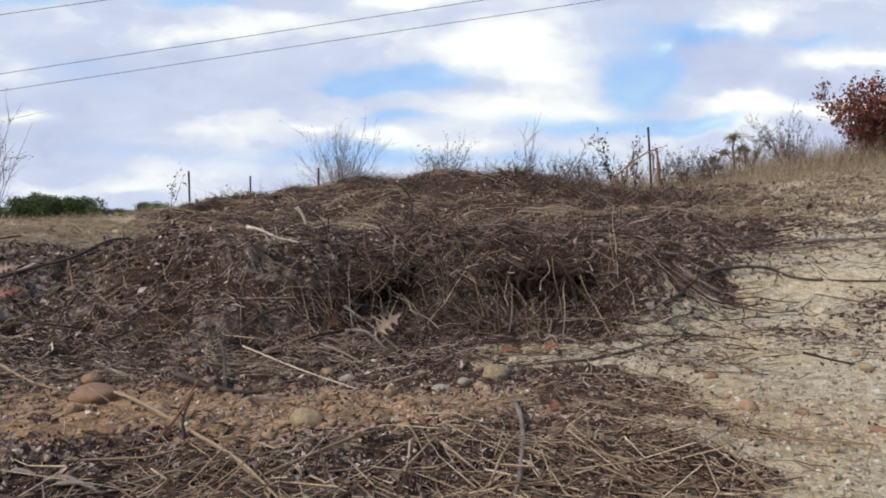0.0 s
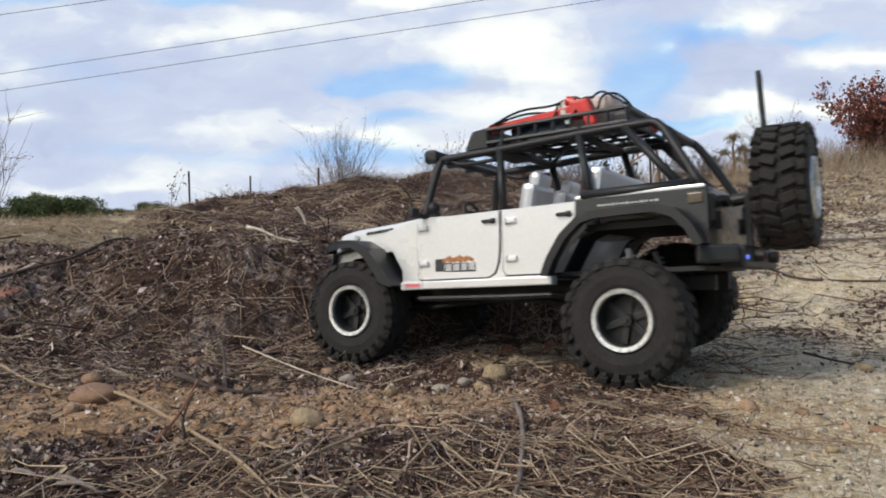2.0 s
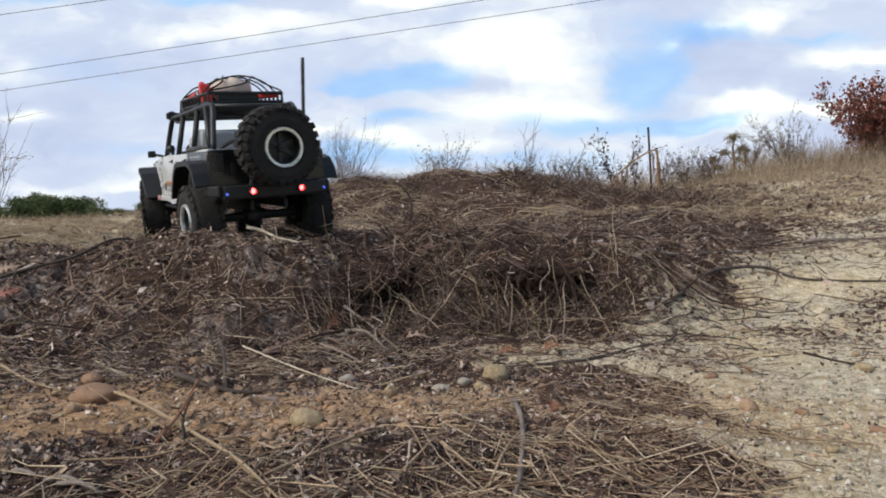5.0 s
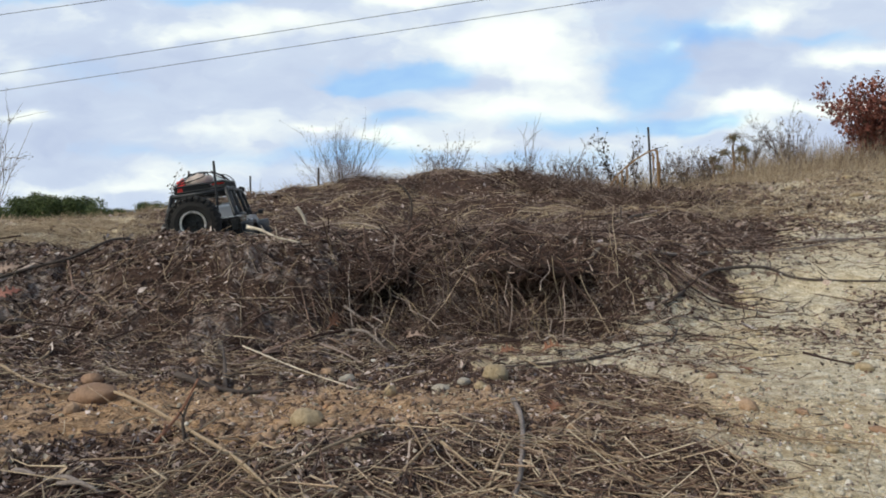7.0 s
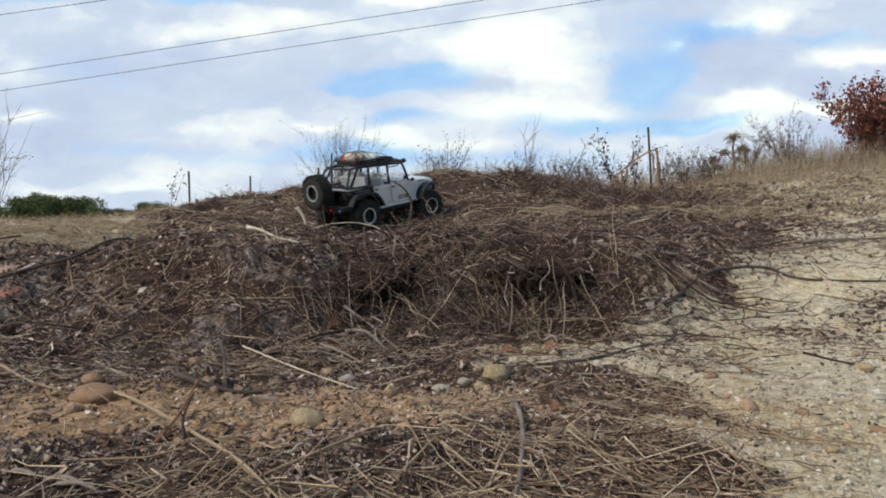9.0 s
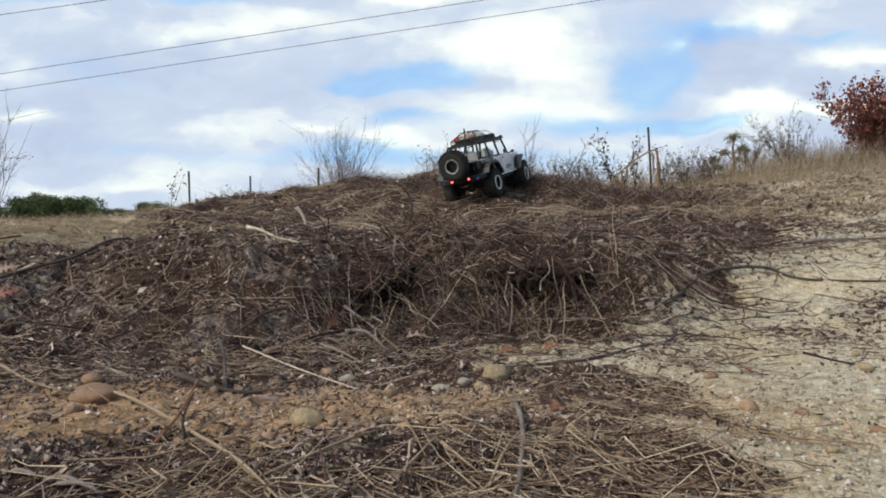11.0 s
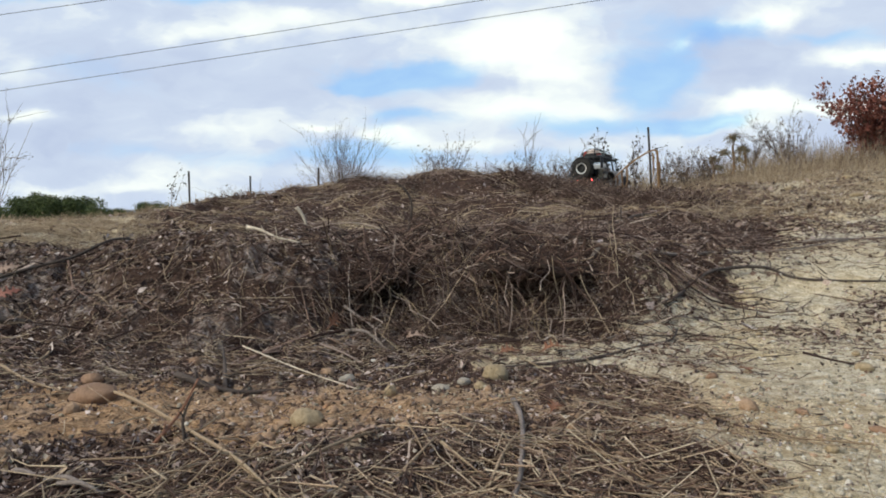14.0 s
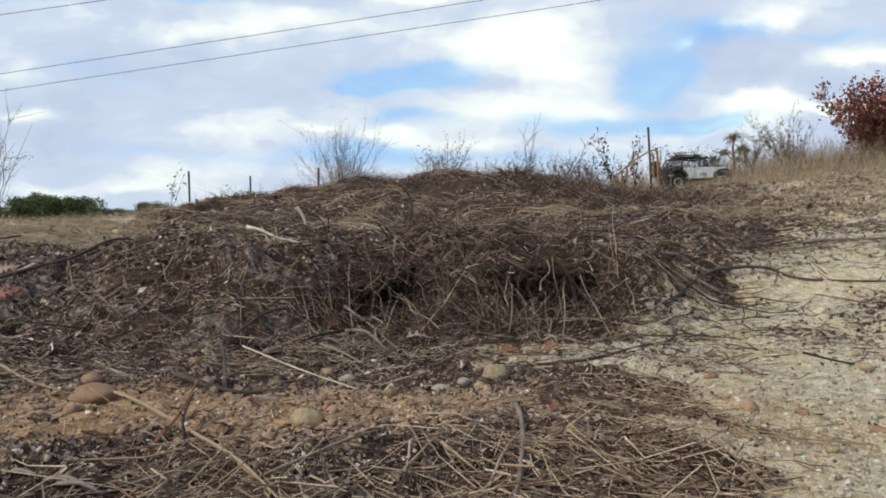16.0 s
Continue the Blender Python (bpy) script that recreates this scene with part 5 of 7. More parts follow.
stick("straw_stalk", "pale broken straw in the litter", [(-0.024, 0.385, 0.004), (-0.003, 0.435, 0.006)], 0.0012, M_GRASS, "straw", knots=False)
stick("straw_stalk", "pale broken straw in the litter", [(0.024, 0.385, 0.004), (0.037, 0.429, 0.006), (0.058, 0.50, 0.004)], 0.0011, M_GRASS, "straw", knots=False)
stick("straw_stalk", "tan straw in the straw litter", [(-0.10, 0.36, 0.004), (-0.055, 0.43, 0.006), (-0.03, 0.50, 0.004)], 0.0013, M_GRASS, "straw", knots=False)
stick("stick", "pale peeled stick at the foot of the bank", [(-0.125, 0.935, 0.008), (-0.095, 0.91, 0.006), (-0.064, 0.886, 0.004)], 0.0028, M_TWIG)
for k, (x0, y0, x1, y1) in enumerate(((-0.21, 0.385, -0.18, 0.372), (-0.20, 0.378, -0.172, 0.368), (-0.235, 0.40, -0.215, 0.39))):
    stick("wood_chip", "pale splintered wood chip in the litter", [(x0, y0, 0.004), ((x0 + x1) / 2, (y0 + y1) / 2, 0.006), (x1, y1, 0.004)], 0.0017, M_TWIG, "wood chip", knots=False)

# fallen leaves
LEAF = lobed_leaf("oak_leaf", "curled tan oak leaf caught in the brush", M_OAKLEAF, 0.040, pose(-0.083, 0.900, 0.058, 70, -38, 8), 3)
lobed_leaf("oak_leaf", "rust-brown leaf at the foot of the bank", M_RUSTLEAF, 0.030, at(-0.142, 0.915, 0.008, 60, -30, 70), 3)
lobed_leaf("oak_leaf", "curled rust-brown leaf on sand beside straw", M_RUSTLEAF, 0.030, at(0.110, 0.820, 0.004, 15, -12, 12), 3, 0.6)
lobed_leaf("oak_leaf", "curled rust-brown leaf on sand beside straw", M_RUSTLEAF, 0.026, at(0.062, 0.815, 0.004, 20, -8, 20), 3, 0.5)
lobed_leaf("oak_leaf", "pale pink-tan leaf on the bank", M_OAKLEAF, 0.030, at(-0.605, 1.0, 0.008, 50, -20, 10), 3)
lobed_leaf("oak_leaf", "dark red leaf on the bank", M_REDLEAF, 0.032, at(-0.585, 0.965, 0.006, 40, -20, 40), 3)
lobed_leaf("oak_leaf", "dark red leaf on the bank", M_REDLEAF, 0.024, at(-0.60, 0.95, 0.006, 50, 10, 120), 3)
lobed_leaf("oak_leaf", "flat brown leaf in the hollow", M_OAKLEAF, 0.034, at(-0.135, 0.60, 0.003, 6, -6, 160), 3, 0.1)
lobed_leaf("oak_leaf", "flat brown leaf in the straw litter", M_OAKLEAF, 0.026, at(-0.03, 0.44, 0.006, 12, -6, 190), 3, 0.1)
lobed_leaf("oak_leaf", "rust-brown leaf on the sandy track", M_RUSTLEAF, 0.018, at(0.30, 0.715, 0.002, 5, -6, 100), 3, 0.2)
lobed_leaf("oak_leaf", "rust-brown leaf in the litter", M_RUSTLEAF, 0.016, at(0.075, 0.51, 0.006, 20, -16, 60), 3, 0.3)

# ---- brush hanging over the bank ----
def brush():
    rng = np.random.RandomState(31)
    t = np.linspace(0, 1, 7)
    # dark twigs stand in for part of the shade in the hollows
    for k, rads, material, label, lean in ((60, (0.0004, 0.0009), M_BROWN, "tangled dead stalks hanging over the bank", 0.06), (70, (0.0006, 0.0015), M_DARK, "dead twigs coloured dark as shade in the hollows of the bank", 0.06), (110, (0.0003, 0.0008), M_STEM, "fine dead grass matted over the bank", 0.05)):
        x = rng.uniform(-0.14, 0.185, k)
        y0 = 1.03 + rng.uniform(-0.06, 0.14, k) + 0.05 * np.sin(5.3 * x + 0.6)
        z0 = shape_of(x, y0)
        fall = rng.uniform(-0.03, 0.17, k)
        side = rng.normal(0, lean, k)
        hump = rng.uniform(0.0, 0.016, k)
        px = x[:, None] + side[:, None] * t + rng.normal(0, 0.007, (k, 7))
        py = y0[:, None] - fall[:, None] * t ** 0.85 + rng.normal(0, 0.006, (k, 7))
        end = shape_of(px[:, -1], py[:, -1]) + rng.uniform(0, 0.03, k)
        pz = z0[:, None] * (1 - t) + end[:, None] * t + hump[:, None] * 4 * (t * (1 - t)) ** 0.8
        pz = np.maximum(pz, shape_of(px, py) + 0.001)
        r = np.exp(rng.uniform(np.log(rads[0]), np.log(rads[1]), k))
        tagged(stalk_mesh("brush", np.stack([px, py, pz], 2), r, 0.5, material), label, "brush", kind="stuff")
    # criss-cross stalks lodged in the tangle
    for k, rads, material, label in ((420, (0.0005, 0.0014), M_DARK, "dark crossed twigs lodged in the bank"), (330, (0.0003, 0.0008), M_BROWN, "thin crossed stalks lodged in the bank")):
        x = rng.normal(0.04, 0.12, k)
        y = rng.uniform(0.93, 1.12, k)
        c = np.stack([x, y, shape_of(x, y) + rng.uniform(0.0, 0.022, k)], 1)
        a, e = rng.uniform(0, np.pi, k), rng.normal(0.1, 0.55, k)
        d = np.stack([np.cos(a) * np.cos(e), np.sin(a) * np.cos(e) * 0.5, np.sin(e)], 1) * rng.uniform(0.015, 0.06, k)[:, None]
        w = np.linspace(-1, 1, 4)[None, :, None]
        p = c[:, None] + d[:, None] * w + rng.normal(0, 0.0025, (k, 4, 3))
        tagged(stalk_mesh("brush", p, np.exp(rng.uniform(np.log(rads[0]), np.log(rads[1]), k)), 0.6, material), label, "brush", kind="stuff")
    # brows of matted sod that overhang the two hollows
    for i, (cx, wide) in enumerate(((-0.095, 0.068), (0.135, 0.102))):
        na, nb = 30, 12
        bm = bmesh.new()
        sheets = []
        for under in (0, 1):
            rows = []
            for p in range(na + 1):
                row = []
                for q in range(nb + 1):
                    a, b = 2 * p / na - 1, q / nb
                    x = cx + a * wide
                    y = 1.13 - 0.155 * b * (1 - 0.55 * a * a)
                    k = noise.noise(Vector((x * 38, y * 38, i + 3))) + 0.6 * noise.noise(Vector((x * 110, y * 110, i)))
                    z = surface(x, 1.13) + 0.002 - 0.036 * b ** 1.7 - 0.012 * abs(a) ** 3 + 0.006 * k
                    z -= under * (0.016 * (1 - b) + 0.005) * (1 + 0.5 * k)
                    row.append(bm.verts.new((x + 0.004 * k, y - 0.004 * k * b, z)))
                rows.append(row)
            for r0, r1 in zip(rows, rows[1:]):
                for q in range(nb):
                    bm.faces.new((r0[q], r0[q + 1], r1[q + 1], r1[q]))
            sheets.append(rows)
        top, low = sheets
        ring_t = [r[0] for r in top] + top[-1][1:] + [r[-1] for r in top[-2::-1]] + top[0][-2:0:-1]
        ring_l = [r[0] for r in low] + low[-1][1:] + [r[-1] for r in low[-2::-1]] + low[0][-2:0:-1]
        for q in range(len(ring_t)):
            w = (q + 1) % len(ring_t)
            bm.faces.new((ring_t[q], ring_t[w], ring_l[w], ring_l[q]))
        tagged(part("sod_brow", bm, M_SOD, smooth=True), "dark matted sod overhanging a hollow in the bank", "sod")
        # roots and stems woven over the sod, some hanging from its edge
        for k, material, label in ((420, M_DARK, "dark fine roots woven over the sod"), (90, M_STRAW, "thin straws caught in the sod")):
            a, b = rng.uniform(-1, 1, k), rng.uniform(0.1, 1.05, k)
            x, y = cx + a * wide, 1.13 - 0.155 * b * (1 - 0.55 * a * a)
            z = shape_of(x, np.full(k, 1.13)) + 0.003 - 0.036 * b ** 1.7 - 0.012 * np.abs(a) ** 3 + rng.uniform(0, 0.006, k)
            g = rng.uniform(0, np.pi, k)
            d = np.stack([np.cos(g), -0.6 * np.sin(g), -0.5 * np.sin(g) * b], 1) * rng.uniform(0.010, 0.035, k)[:, None]
            w = np.linspace(-1, 1, 4)[None, :, None]
            p = np.stack([x, y, z], 1)[:, None] + d[:, None] * w + rng.normal(0, 0.002, (k, 4, 3))
            tagged(stalk_mesh("brush", p, np.exp(rng.uniform(np.log(0.0004), np.log(0.0011), k)), 0.6, material), label, "brush", kind="stuff")
    # matted roof of dead stems, added to shade the hollows under the lip
    for cx, wide, k in ((-0.095, 0.040, 90), (0.135, 0.055, 120)):
        x = rng.normal(cx, wide, k)
        y = rng.uniform(0.945, 1.06, k)
        lipz = shape_of(x, np.full(k, 1.10))
        z = np.maximum(shape_of(x, y) + 0.004, lipz - 0.005 - 0.30 * (1.06 - y) + rng.normal(0, 0.006, k))
        a, e = rng.uniform(0, np.pi, k), rng.normal(0, 0.6, k)
        d = np.stack([np.cos(a) * np.cos(e), np.sin(a) * 0.6, np.sin(e)], 1) * rng.uniform(0.015, 0.05, k)[:, None]
        w = np.linspace(-1, 1, 4)[None, :, None]
        p = np.stack([x, y, z], 1)[:, None] + d[:, None] * w + rng.normal(0, 0.003, (k, 4, 3))
        tagged(stalk_mesh("brush", p, np.exp(rng.uniform(np.log(0.0005), np.log(0.0016), k)), 0.6, M_DARK), "matted dark stems roofing a hollow in the bank", "brush", kind="stuff")
    # straight straws fanned down over the face, from the lip to the foot
    for k, rads, material, label, (xa, xb) in ((60, (0.0005, 0.0011), M_BROWN, "brown straws fallen down the face of the bank", (-0.16, 0.20)), (46, (0.0005, 0.0010), M_GRASS, "pale straws fallen down the face of the bank", (-0.14, 0.20))):
        x = rng.uniform(xa, xb, k)
        y0 = rng.uniform(0.96, 1.10, k)
        length = rng.uniform(0.04, 0.13, k)
        a = rng.normal(-0.75, 0.55, k) * np.where(rng.uniform(0, 1, k) < 0.25, -1, 1)
        w = np.linspace(0, 1, 5)
        px = x[:, None] + (length * np.cos(a))[:, None] * w
        py = y0[:, None] - (length * np.abs(np.sin(a)) * 0.9)[:, None] * w
        g = shape_of(px, py)
        line = g[:, :1] * (1 - w) + g[:, -1:] * w
        pz = np.maximum(line + rng.uniform(0.004, 0.016, k)[:, None], g + 0.001)
        r = np.exp(rng.uniform(np.log(rads[0]), np.log(rads[1]), k))
        tagged(stalk_mesh("brush", np.stack([px, py, pz], 2), r, 0.6, material), label, "brush", kind="stuff")
    # upright pale stalks in front
    k = 34
    x = rng.uniform(-0.15, 0.27, k)
    y0 = 0.93 + rng.uniform(-0.03, 0.10, k)
    p0 = np.stack([x, y0, shape_of(x, y0)], 1)
    d = np.stack([rng.normal(0, 0.8, k), rng.normal(-0.2, 0.3, k), np.full(k, 1.0)], 1) * rng.uniform(0.03, 0.10, k)[:, None]
    t = np.linspace(0, 1, 5)
    p = p0[:, None] + d[:, None] * t[None, :, None] + rng.normal(0, 0.003, (k, 5, 3)) * t[None, :, None]
    tagged(stalk_mesh("weed_stalks", p, rng.uniform(0.0005, 0.0012, k), 0.6, M_GRASS), "pale dead weed stalks standing before the bank", "weed stalks", kind="stuff")


brush()

# ---- weeds and shrubs along the skyline ----
shrub("bare_shrub", "bare twiggy shrub with pale seed heads", "shrub", 41, -0.585, 4.25, 0.50, 0.27, 40, 20, M_STEM, ("seed_spray", 900, 0.008, M_STEM), 0.0015, (0.03, 0))
shrub("dry_weed", "dry brown weed with small withered leaves", "weed", 42, 0.02, 4.0, 0.33, 0.16, 46, 6, M_STEM, ("seed_spray", 760, 0.010, M_STEM), 0.0016)
shrub("dry_weed", "dry brown weed with small withered leaves", "weed", 43, -0.06, 4.1, 0.31, 0.12, 30, 6, M_STEM, ("seed_spray", 480, 0.010, M_STEM), 0.0016)
shrub("dry_weed", "dry brown weed with small withered leaves", "weed", 44, 0.27, 4.0, 0.25, 0.12, 38, 6, M_STEM, ("seed_spray", 520, 0.010, M_STEM), 0.0016)
shrub("dry_weed", "low dense tuft of brown dead weed", "weed", 45, 0.42, 3.75, 0.19, 0.16, 56, 5, M_STEM, ("seed_spray", 360, 0.010, M_STEM), 0.0016)
shrub("dry_weed", "dry brown weed with small withered leaves", "weed", 67, 0.44, 4.2, 0.30, 0.16, 34, 6, M_STEM, ("seed_spray", 420, 0.010, M_STEM), 0.0016)
shrub("dry_weed", "dry brown weed with small withered leaves", "weed", 68, 0.64, 4.3, 0.28, 0.16, 34, 6, M_STEM, ("seed_spray", 420, 0.010, M_STEM), 0.0016)
shrub("sapling", "thin bare sapling standing on the mound", "sapling", 46, 0.52, 4.5, 0.50, 0.10, 6, 8, M_STEM, None, 0.0030)
shrub("dry_weed", "leaning dry weed stems with sparse leaves", "weed", 47, 0.66, 4.3, 0.42, 0.10, 6, 8, M_STEM, ("seed_spray", 60, 0.012, M_STEM), 0.0020, (0.35, 0))
shrub("dry_weed", "dry brown weed with small withered leaves", "weed", 48, 0.78, 4.35, 0.30, 0.14, 42, 6, M_STEM, ("seed_spray", 640, 0.011, M_STEM), 0.0018)
shrub("dry_weed", "dry brown weed with small withered leaves", "weed", 49, 0.93, 4.6, 0.27, 0.14, 42, 6, M_STEM, ("seed_spray", 560, 0.011, M_STEM), 0.0018)
shrub("withered_weed", "tall dark withered weed with drooping leaves", "weed", 50, 1.12, 4.85, 0.36, 0.05, 4, 7, M_DARKWEED, ("foliage", 110, 0.026, M_DARKWEED), 0.0034, (-0.22, 0))
shrub("withered_weed", "tall dark withered weed with drooping leaves", "weed", 51, 1.27, 4.9, 0.38, 0.05, 5, 7, M_STEM, ("foliage", 110, 0.022, M_DARKWEED), 0.0030)
shrub("withered_weed", "dark withered weed with drooping leaves", "weed", 52, 1.20, 5.0, 0.26, 0.14, 9, 7, M_DARKWEED, ("foliage", 140, 0.020, M_DARKWEED), 0.0028)
shrub("withered_weed", "dark withered weed with curled leaves", "weed", 53, 1.48, 5.0, 0.34, 0.10, 9, 7, M_STEM, ("foliage", 130, 0.020, M_DARKWEED), 0.0028)
shrub("dry_weed", "pale grey dry weed with curled leaves", "weed", 54, 1.70, 5.2, 0.32, 0.18, 34, 6, M_STEM, ("seed_spray", 520, 0.014, M_STEM), 0.0022)
shrub("dry_weed", "pale grey dry weed with curled leaves", "weed", 55, 1.88, 5.3, 0.28, 0.16, 30, 6, M_STEM, ("seed_spray", 440, 0.014, M_STEM), 0.0022)


def pine_seedling(x, y, height, tufts, seed, label):
    """A bare tan stem with ragged tufts of long needles at its tips."""
    rng = np.random.RandomState(seed)
    t = thing("pine_seedling", label, "seedling", pose(x, y, surface(x, y) - 0.01), "pine seedlings")
    bm = bmesh.new()
    sweep(bm, curve_pts([(0, 0, 0), (0.008, 0, height * 0.4), (-0.006, 0, height * 0.8)], 3), [0.011, 0.010, 0.010, 0.009, 0.008, 0.007, 0.006], 6)
    part("stem", bm, M_TANREED, t, "tan stem")
    for dx, f, size in tufts:
        bm = bmesh.new()
        sweep(bm, [(0, 0, height * (f - 0.16)), (dx, 0, height * f)], [0.004, 0.003], 5)
        part("branch", bm, M_TANREED, t)
        k = 90
        d = rng.normal(0, 1, (k, 3)) * np.array([0.8, 0.8, 0.55]) + np.array([0.3 * np.sign(dx), 0, 0.35])
        d *= (size * rng.uniform(0.6, 1.1, k) / np.linalg.norm(d, axis=1))[:, None]
        w = np.linspace(0, 1, 4)[None, :, None]
        p = np.array([dx, 0, height * f]) + rng.normal(0, size * 0.16, (k, 1, 3)) + d[:, None] * w + np.array([0, 0, -0.35 * size]) * w ** 2
        bunch(stalk_mesh("needle_tuft", p, np.full(k, 0.0022), 0.4, M_OLIVE), t)


pine_seedling(2.15, 5.5, 0.33, ((0.0, 0.95, 0.085), (-0.06, 0.62, 0.06), (0.05, 0.70, 0.06)), 56, "small ragged pine seedling on a tan stem")
pine_seedling(2.00, 5.5, 0.20, ((0.0, 0.85, 0.055), (0.04, 0.55, 0.05)), 57, "small ragged pine seedling among dry grass")
pine_seedling(2.28, 5.6, 0.22, ((0.0, 0.85, 0.055), (-0.04, 0.55, 0.05)), 58, "small ragged pine seedling among dry grass")
shrub("bare_shrub", "bare leaning shrub with sparse seed heads", "shrub", 59, 2.62, 5.7, 0.40, 0.24, 22, 7, M_STEM, ("seed_spray", 320, 0.016, M_STEM), 0.0026, (-0.3, 0))
shrub("bare_shrub", "bare leaning shrub with sparse seed heads", "shrub", 60, 2.75, 5.8, 0.34, 0.30, 22, 7, M_STEM, ("seed_spray", 300, 0.016, M_STEM), 0.0026)
shrub("bare_shrub", "bare leaning shrub with sparse seed heads", "shrub", 61, 2.45, 5.9, 0.34, 0.22, 18, 7, M_STEM, ("seed_spray", 240, 0.016, M_STEM), 0.0026, (0.2, 0))
shrub("sapling", "thin bare sapling with fine side twigs", "sapling", 62, -2.09, 3.45, 0.54, 0.12, 5, 9, M_STEM, ("bud_spray", 120, 0.010, M_STEM), 0.0026, (0.05, 0))
shrub("dry_weed", "single thin weed with a few leaves", "weed", 63, -1.10, 3.0, 0.19, 0.05, 3, 5, M_STEM, ("foliage", 34, 0.012, M_DARKWEED), 0.0014, (0.2, 0))
shrub("dry_weed", "thin weeds along the edge of the field", "weed", 64, -0.98, 3.9, 0.13, 0.24, 18, 5, M_STEM, ("foliage", 60, 0.012, M_STEM), 0.0014)
shrub("dry_weed", "thin weeds along the edge of the field", "weed", 65, -0.25, 3.9, 0.10, 0.34, 20, 5, M_STEM, ("foliage", 80, 0.010, M_STEM), 0.0013)
shrub("dry_weed", "thin weeds along the edge of the field", "weed", 66, -0.85, 4.1, 0.12, 0.30, 20, 5, M_STEM, ("foliage", 80, 0.010, M_STEM), 0.0013)


def arched_reed():
    t = thing("bent_reed", "thick tan reed bent over into an arch", "reed", pose(1.135, 3.93, surface(1.135, 3.93)))
    z = 0.355 - (surface(1.135, 3.93) - 0.20)
    bm = bmesh.new()
    sweep(bm, curve_pts([(0.02, 0, -0.02), (0.005, 0, z * 0.5), (0.0, 0, z * 0.92), (-0.012, 0, z), (-0.05, 0, z - 0.010), (-0.13, 0, z - 0.06), (-0.21, 0, z - 0.13), (-0.25, 0, z - 0.19)], 4), [0.0064 - 0.00010 * i for i in range(29)], 8)
    part("stalk", bm, M_TANREED, t)
    bm = bmesh.new()
    for i, (x, zz, l) in enumerate(((-0.16, z - 0.085, 0.15), (-0.21, z - 0.13, 0.12), (-0.185, z - 0.105, 0.13), (0.015, z - 0.06, 0.17), (-0.02, z - 0.01, 0.14))):
        sweep(bm, curve_pts([(x, 0.004 * i, zz), (x + 0.004, 0.01, zz - l * 0.5), (x + 0.012 * (i % 3 - 1), 0.01, zz - l)], 3), [0.004, 0.005, 0.005, 0.004, 0.004, 0.003, 0.002], 5)
    part("sheath", bm, M_TANREED, t, "hanging tan leaf sheath")


arched_reed()


def post(x, y, height, r, lean=0.0):
    t = thing("fence_post", "thin rusty steel fence post", "fence post", pose(x, y, surface(x, y) - 0.02, 0, lean, 0), "old fence posts")
    bm = bmesh.new()
    box(bm, (0, 0, height / 2), (r * 2.2, r * 0.7, height), None, r * 0.15)
    box(bm, (0, r * 0.7, height / 2), (r * 0.7, r * 1.5, height), None, r * 0.15)
    part("shaft", bm, M_POST, t)
    bm = bmesh.new()
    for i in range(5):
        box(bm, (0, -r * 0.6, height * (0.35 + 0.14 * i)), (r * 1.4, r * 0.8, r * 0.9))
    part("studs", bm, M_POST, t)


post(-1.88, 5.5, 0.38, 0.0065, -1)
post(-1.56, 6.0, 0.37, 0.0065)
post(-0.84, 5.0, 0.38, 0.0060)
post(1.34, 4.75, 0.42, 0.006, -4)


def oak(x, y, height, spread, seed):
    """A low oak that keeps its dull red leaves."""
    rng = np.random.RandomState(seed)
    t = thing("oak_bush", "low oak bush holding dull red dead leaves", "bush", pose(x, y, surface(x, y) - 0.06))
    bm = bmesh.new()
    sweep(bm, curve_pts([(0, 0, 0), (0.01, 0, height * 0.2), (-0.01, 0.01, height * 0.45), (0.02, 0, height * 0.75)], 4), [0.020 - 0.0013 * i for i in range(13)], 7)
    part("trunk", bm, M_TWIG, t, "grey trunk")
    main, side = branch_lines(rng, np.array([0, 0, height * 0.08]), height * 0.92, spread, 34, 12, (0, 0))
    bunch(stalk_mesh("limb_spread", main, rng.uniform(0.003, 0.006, len(main)), 0.3, M_TWIG), t)
    bunch(stalk_mesh("twig_spray", side, rng.uniform(0.0012, 0.002, len(side)), 0.4, M_TWIG), t)
    src = np.concatenate([side, side, main])
    n = 6500
    p = src[rng.randint(0, len(src), n), rng.randint(2, 7, n)] + rng.normal(0, 0.022, (n, 3))
    p = p[p[:, 2] > 0.01]
    bunch(leaf_mesh("foliage", p, np.full(len(p), 0.029), rng, M_REDLEAF, 0.6), t)


oak(3.20, 5.5, 0.60, 0.46, 71)
oak(3.62, 5.6, 0.62, 0.46, 72)


def evergreen(x, y, w, h, seed, base):
    """A far round evergreen: trunk, and a crown of many small sprays."""
    rng = np.random.RandomState(seed)
    t = thing("evergreen_bush", "dark green round evergreen beyond the field", "tree", pose(x, y, base))
    bm = bmesh.new()
    sweep(bm, [(0, 0, 0), (0.05 * w, 0, h * 0.4), (0, 0, h * 0.8)], [0.05 * w, 0.04 * w, 0.01 * w], 7)
    part("trunk", bm, M_DARKTWIG, t)
    n = 15000
    lumps = np.clip(rng.normal(0, 1, (34, 3)), -1.5, 1.5) * np.array([w * 0.22, w * 0.22, h * 0.12]) + np.array([0, 0, h * 0.56])
    q = lumps[rng.randint(0, 34, n)]
    d = rng.normal(0, 1, (n, 3))
    d /= np.linalg.norm(d, axis=1, keepdims=True)
    p = q + d * (w * 0.20) * rng.uniform(0.5, 1.1, n)[:, None] * np.array([1, 1, 0.85])
    p[:, 2] = np.maximum(p[:, 2], 0.02 * h)
    bunch(leaf_mesh("crown", p, np.full(n, w * 0.040), rng, M_GREEN, 0.7), t)


